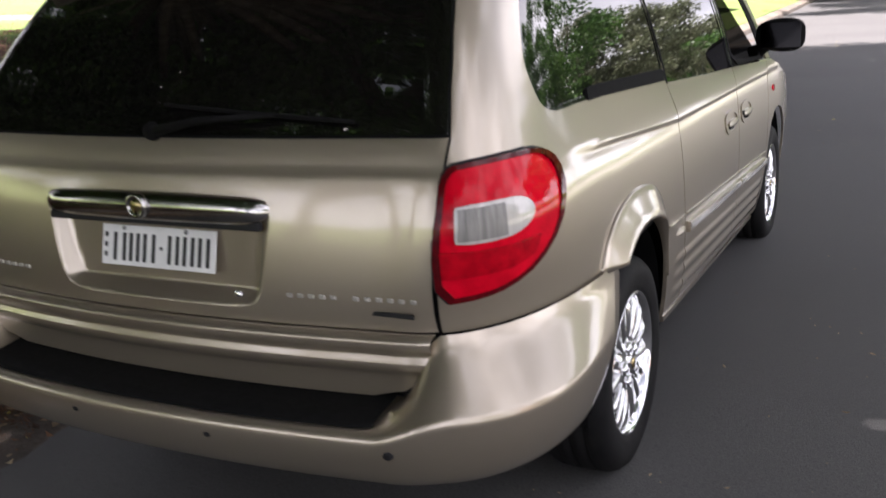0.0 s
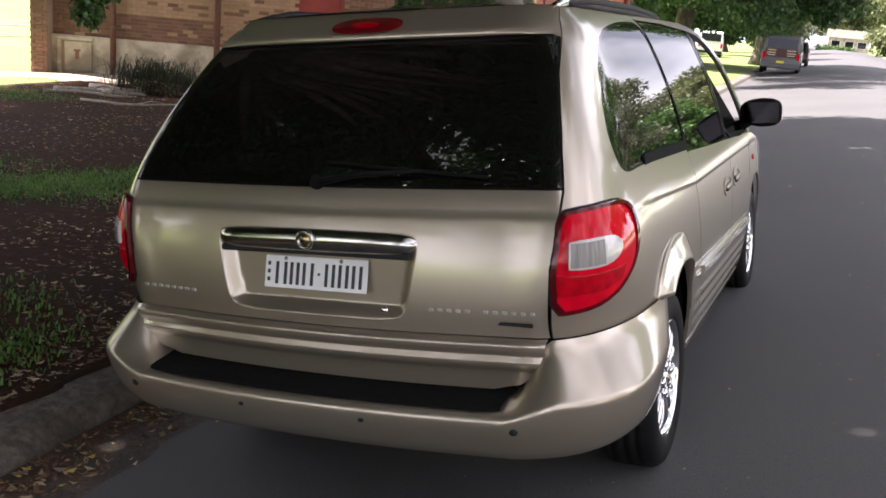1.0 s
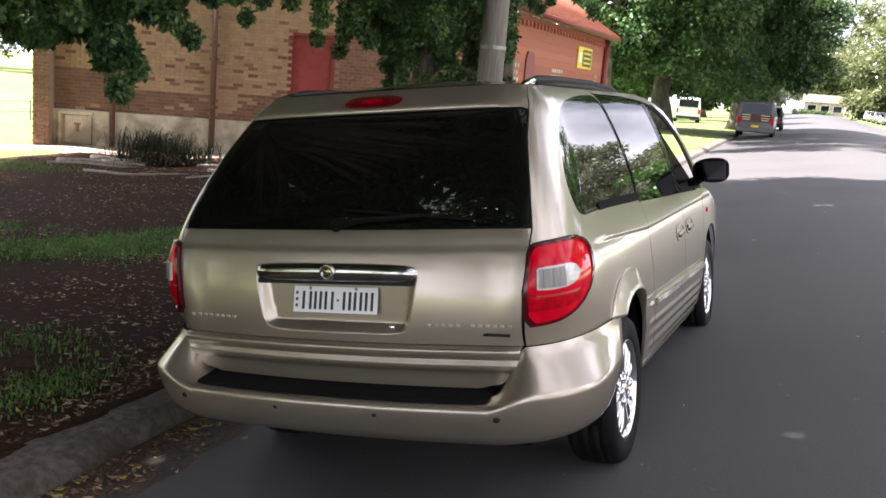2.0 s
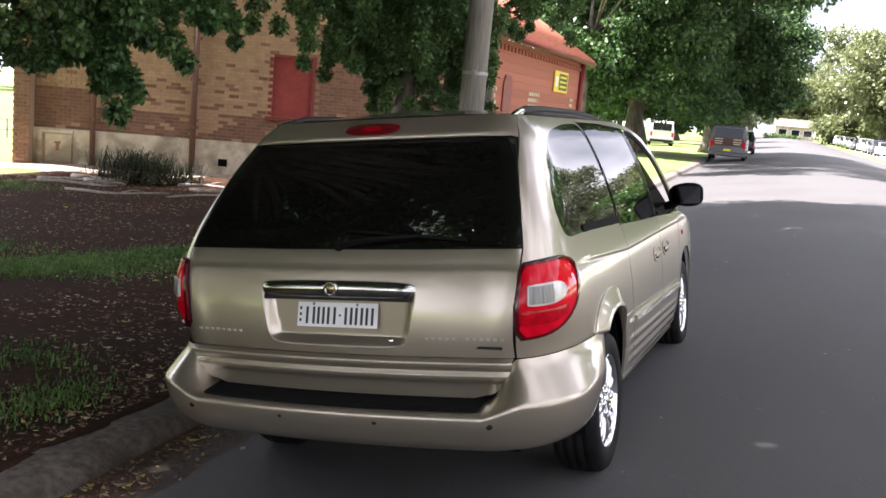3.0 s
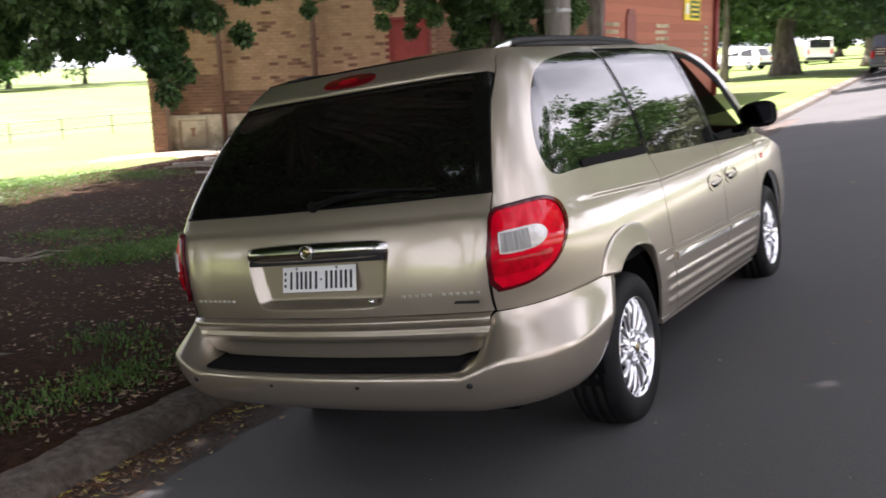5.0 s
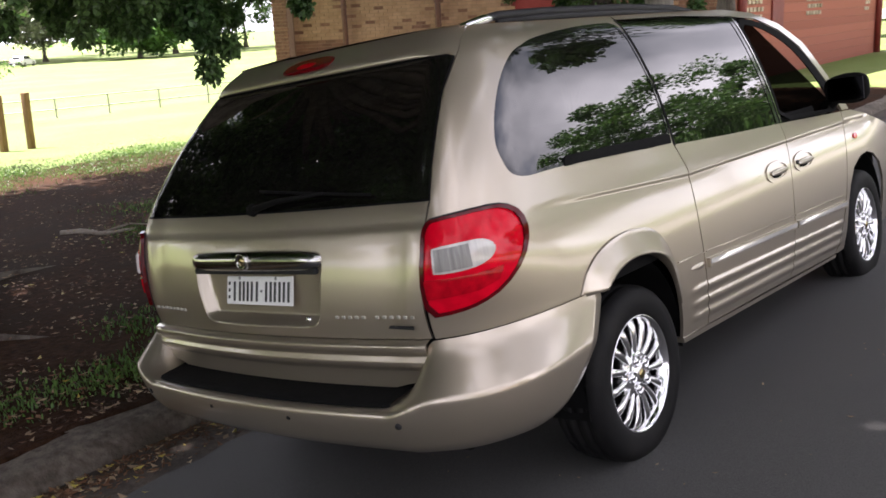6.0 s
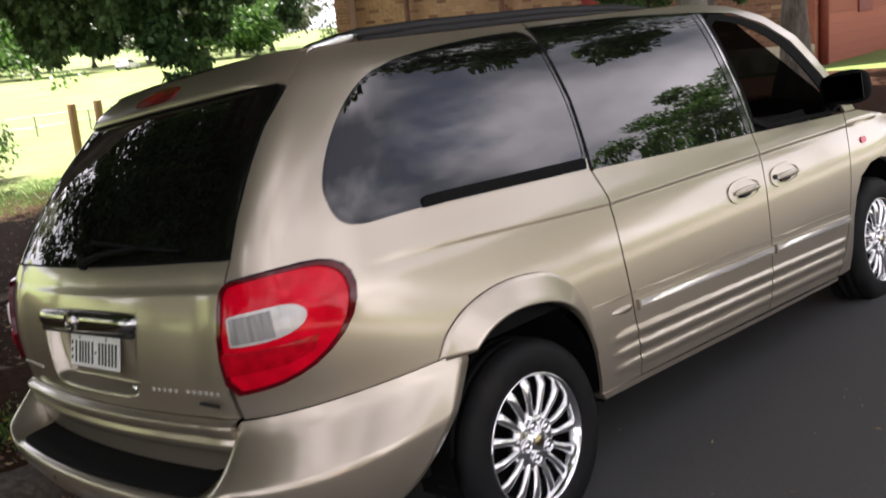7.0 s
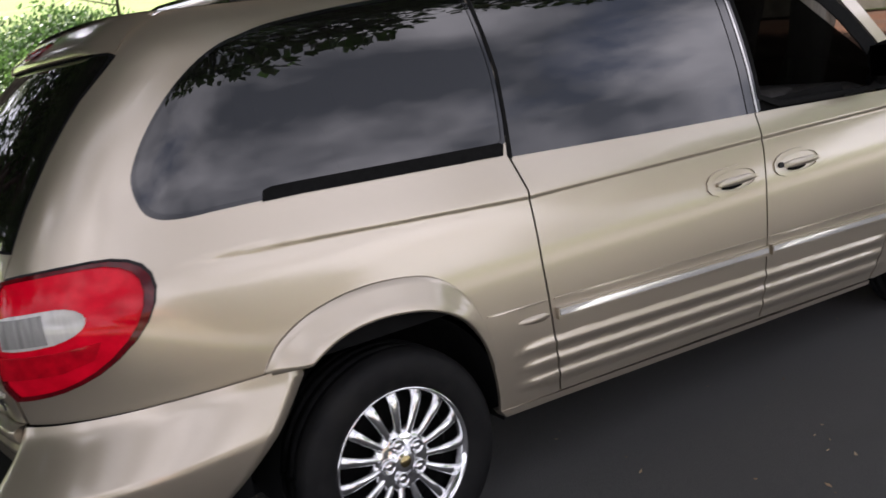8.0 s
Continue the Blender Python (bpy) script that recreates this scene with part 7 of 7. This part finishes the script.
for q in ((0, 1, 2, 3), (3, 2, 4, 5), (0, 3, 5), (1, 4, 2)):
    gable.faces.new([gv[n] for n in q])
bmesh.ops.recalc_face_normals(gable, faces=gable.faces)
part("roof", gable, TERRACOTTA, home, "hipped tiled roof")
for x in (-4.2, 0.4, 4.4):
    w_ = part("window", box(1.8, 0.1, 1.3, (x, 0.02, 1.6), 0.02), DARK_GLASS, home)
    part("frame", box(2.0, 0.06, 1.5, (x, 0.0, 1.6), 0.02), PLATE_WHITE, w_)

# low house and hedge at the road's end
house = empty("house", Matrix.Translation((-1.2, 226, 1.1)), "low cream house with a pale gabled roof", "house")
part("wall", box(8.4, 7, 3.0, (0, 3.5, 1.5), 0.02), RENDERED, house)
rf = bmesh.new()
vs_ = [rf.verts.new(p) for p in ((-4.8, -0.6, 2.9), (4.8, -0.6, 2.9), (4.8, 3.5, 4.7), (-4.8, 3.5, 4.7), (4.8, 7.6, 2.9), (-4.8, 7.6, 2.9))]
rf.faces.new((vs_[0], vs_[1], vs_[2], vs_[3]))
rf.faces.new((vs_[3], vs_[2], vs_[4], vs_[5]))
rf.faces.new((vs_[0], vs_[3], vs_[5]))
rf.faces.new((vs_[1], vs_[4], vs_[2]))
part("roof", rf, CONCRETE, house, "pale tiled roof")
for x in (-2.6, 0.2, 2.8):
    w_ = part("window", box(1.7, 0.1, 1.3, (x, -0.02, 1.6), 0.02), DARK_GLASS, house)
    part("frame", box(1.9, 0.06, 1.5, (x, 0.0, 1.6), 0.02), PLATE_WHITE, w_)
r2 = np.random.default_rng(77)
hedge = empty("hedge", None, "clipped green hedge before the house", "hedge")
v, f = leaf_cloud(r2, [(-5 + 0.7 * k, 172, 1.5, 0.7, 0.8) for k in range(8)], 120, 0.35, 0.2)
tagged(cloud_part("foliage", v, f, LEAF_B, hedge), kind="stuff")
part("stem", tube([(-5, 172, 0.8), (0, 172, 1.0)], 0.1, 6), BARK, hedge)

# ---- bricks, last ----
piece = box(1.0, 1.0, 1.0, (0, 0, 0), 0.0)
for vtx in piece.verts:
    vtx.co = Vector((vtx.co.x, vtx.co.y, vtx.co.z))
brick_me = {}
for key, mat in (("tan", TAN_BRICK), ("brown", BROWN_BRICK)):
    me = bpy.data.meshes.new("brick")
    piece.to_mesh(me)
    me.materials.append(mat)
    brick_me[key] = me
piece.free()
places = bricks_for(0.21, 6.6, PLINTH_TOP, 3.68, True)
random.seed(9)
singles = [p for p in places if 0.3 < p[0] < 3.6 and 1.02 < p[1] < 2.9]
singles = singles[:296]
chosen = {(p[0], p[1]) for p in singles}
rest = {"tan": ([], []), "brown": ([], [])}
for x, z, w, dark in places:
    key = "brown" if dark else "tan"
    if random.random() < (0.03 if key == "brown" else 0.16 if 1.5 < z < 2.3 else 0.05):
        key = "brown" if key == "tan" else "tan"
    out = 0.004 * random.random()
    if (x, z) in chosen:
        ob = new("brick", brick_me[key])
        ob.parent = hall
        ob.matrix_world = WALL_AT @ Matrix.Translation((x, 0.018 - out, z)) @ Matrix.Diagonal((w, 0.03, COURSE - 0.0065, 1))
    else:
        vs_, fs_ = rest[key]
        b = len(vs_)
        for dx, dy, dz in ((-1, -1, -1), (1, -1, -1), (1, -1, 1), (-1, -1, 1), (-1, 1, -1), (1, 1, -1), (1, 1, 1), (-1, 1, 1)):
            vs_.append(tuple(WALL_AT @ Vector((x + dx * w / 2, 0.018 - out + dy * 0.015, z + dz * (COURSE - 0.0065) / 2))))
        fs_ += [(b, b + 1, b + 2, b + 3), (b, b + 4, b + 5, b + 1), (b + 1, b + 5, b + 6, b + 2), (b + 2, b + 6, b + 7, b + 3), (b + 3, b + 7, b + 4, b)]
tagged(raw("brickwork", *rest["tan"], TAN_BRICK_FAR, hall), kind="stuff")
tagged(raw("brickwork", *rest["brown"], BROWN_BRICK_FAR, hall), kind="stuff")
# corner pier, laid brick by brick
part("pier_core", box(0.22, 0.40, 3.24, (0.09, -0.06, 2.06), m=WALL_AT), MORTAR, hall)
pv, pf = [], []
for j in range(63):
    z = 0.48 + COURSE * (j + 0.5)
    for (cx, cy, wx, wy) in (((0.065, -0.265, 0.16, 0.03), (0.175, -0.265, 0.05, 0.03)) if j % 2 else ((0.01, -0.265, 0.05, 0.03), (0.122, -0.265, 0.16, 0.03))) + ((-0.015, -0.15 if j % 2 else -0.08, 0.03, 0.21),):
        b = len(pv)
        for dx, dy, dz in ((-1, -1, -1), (1, -1, -1), (1, -1, 1), (-1, -1, 1), (-1, 1, -1), (1, 1, -1), (1, 1, 1), (-1, 1, 1)):
            pv.append(tuple(WALL_AT @ Vector((cx + dx * wx / 2, cy + dy * wy / 2, z + dz * (COURSE - 0.0065) / 2))))
        pf += [(b, b + 1, b + 2, b + 3), (b, b + 4, b + 5, b + 1), (b + 1, b + 5, b + 6, b + 2), (b + 2, b + 6, b + 7, b + 3), (b + 3, b + 7, b + 4, b), (b + 4, b + 7, b + 6, b + 5)]
tagged(raw("pier_brickwork", pv, pf, BROWN_BRICK_FAR, hall), kind="stuff")
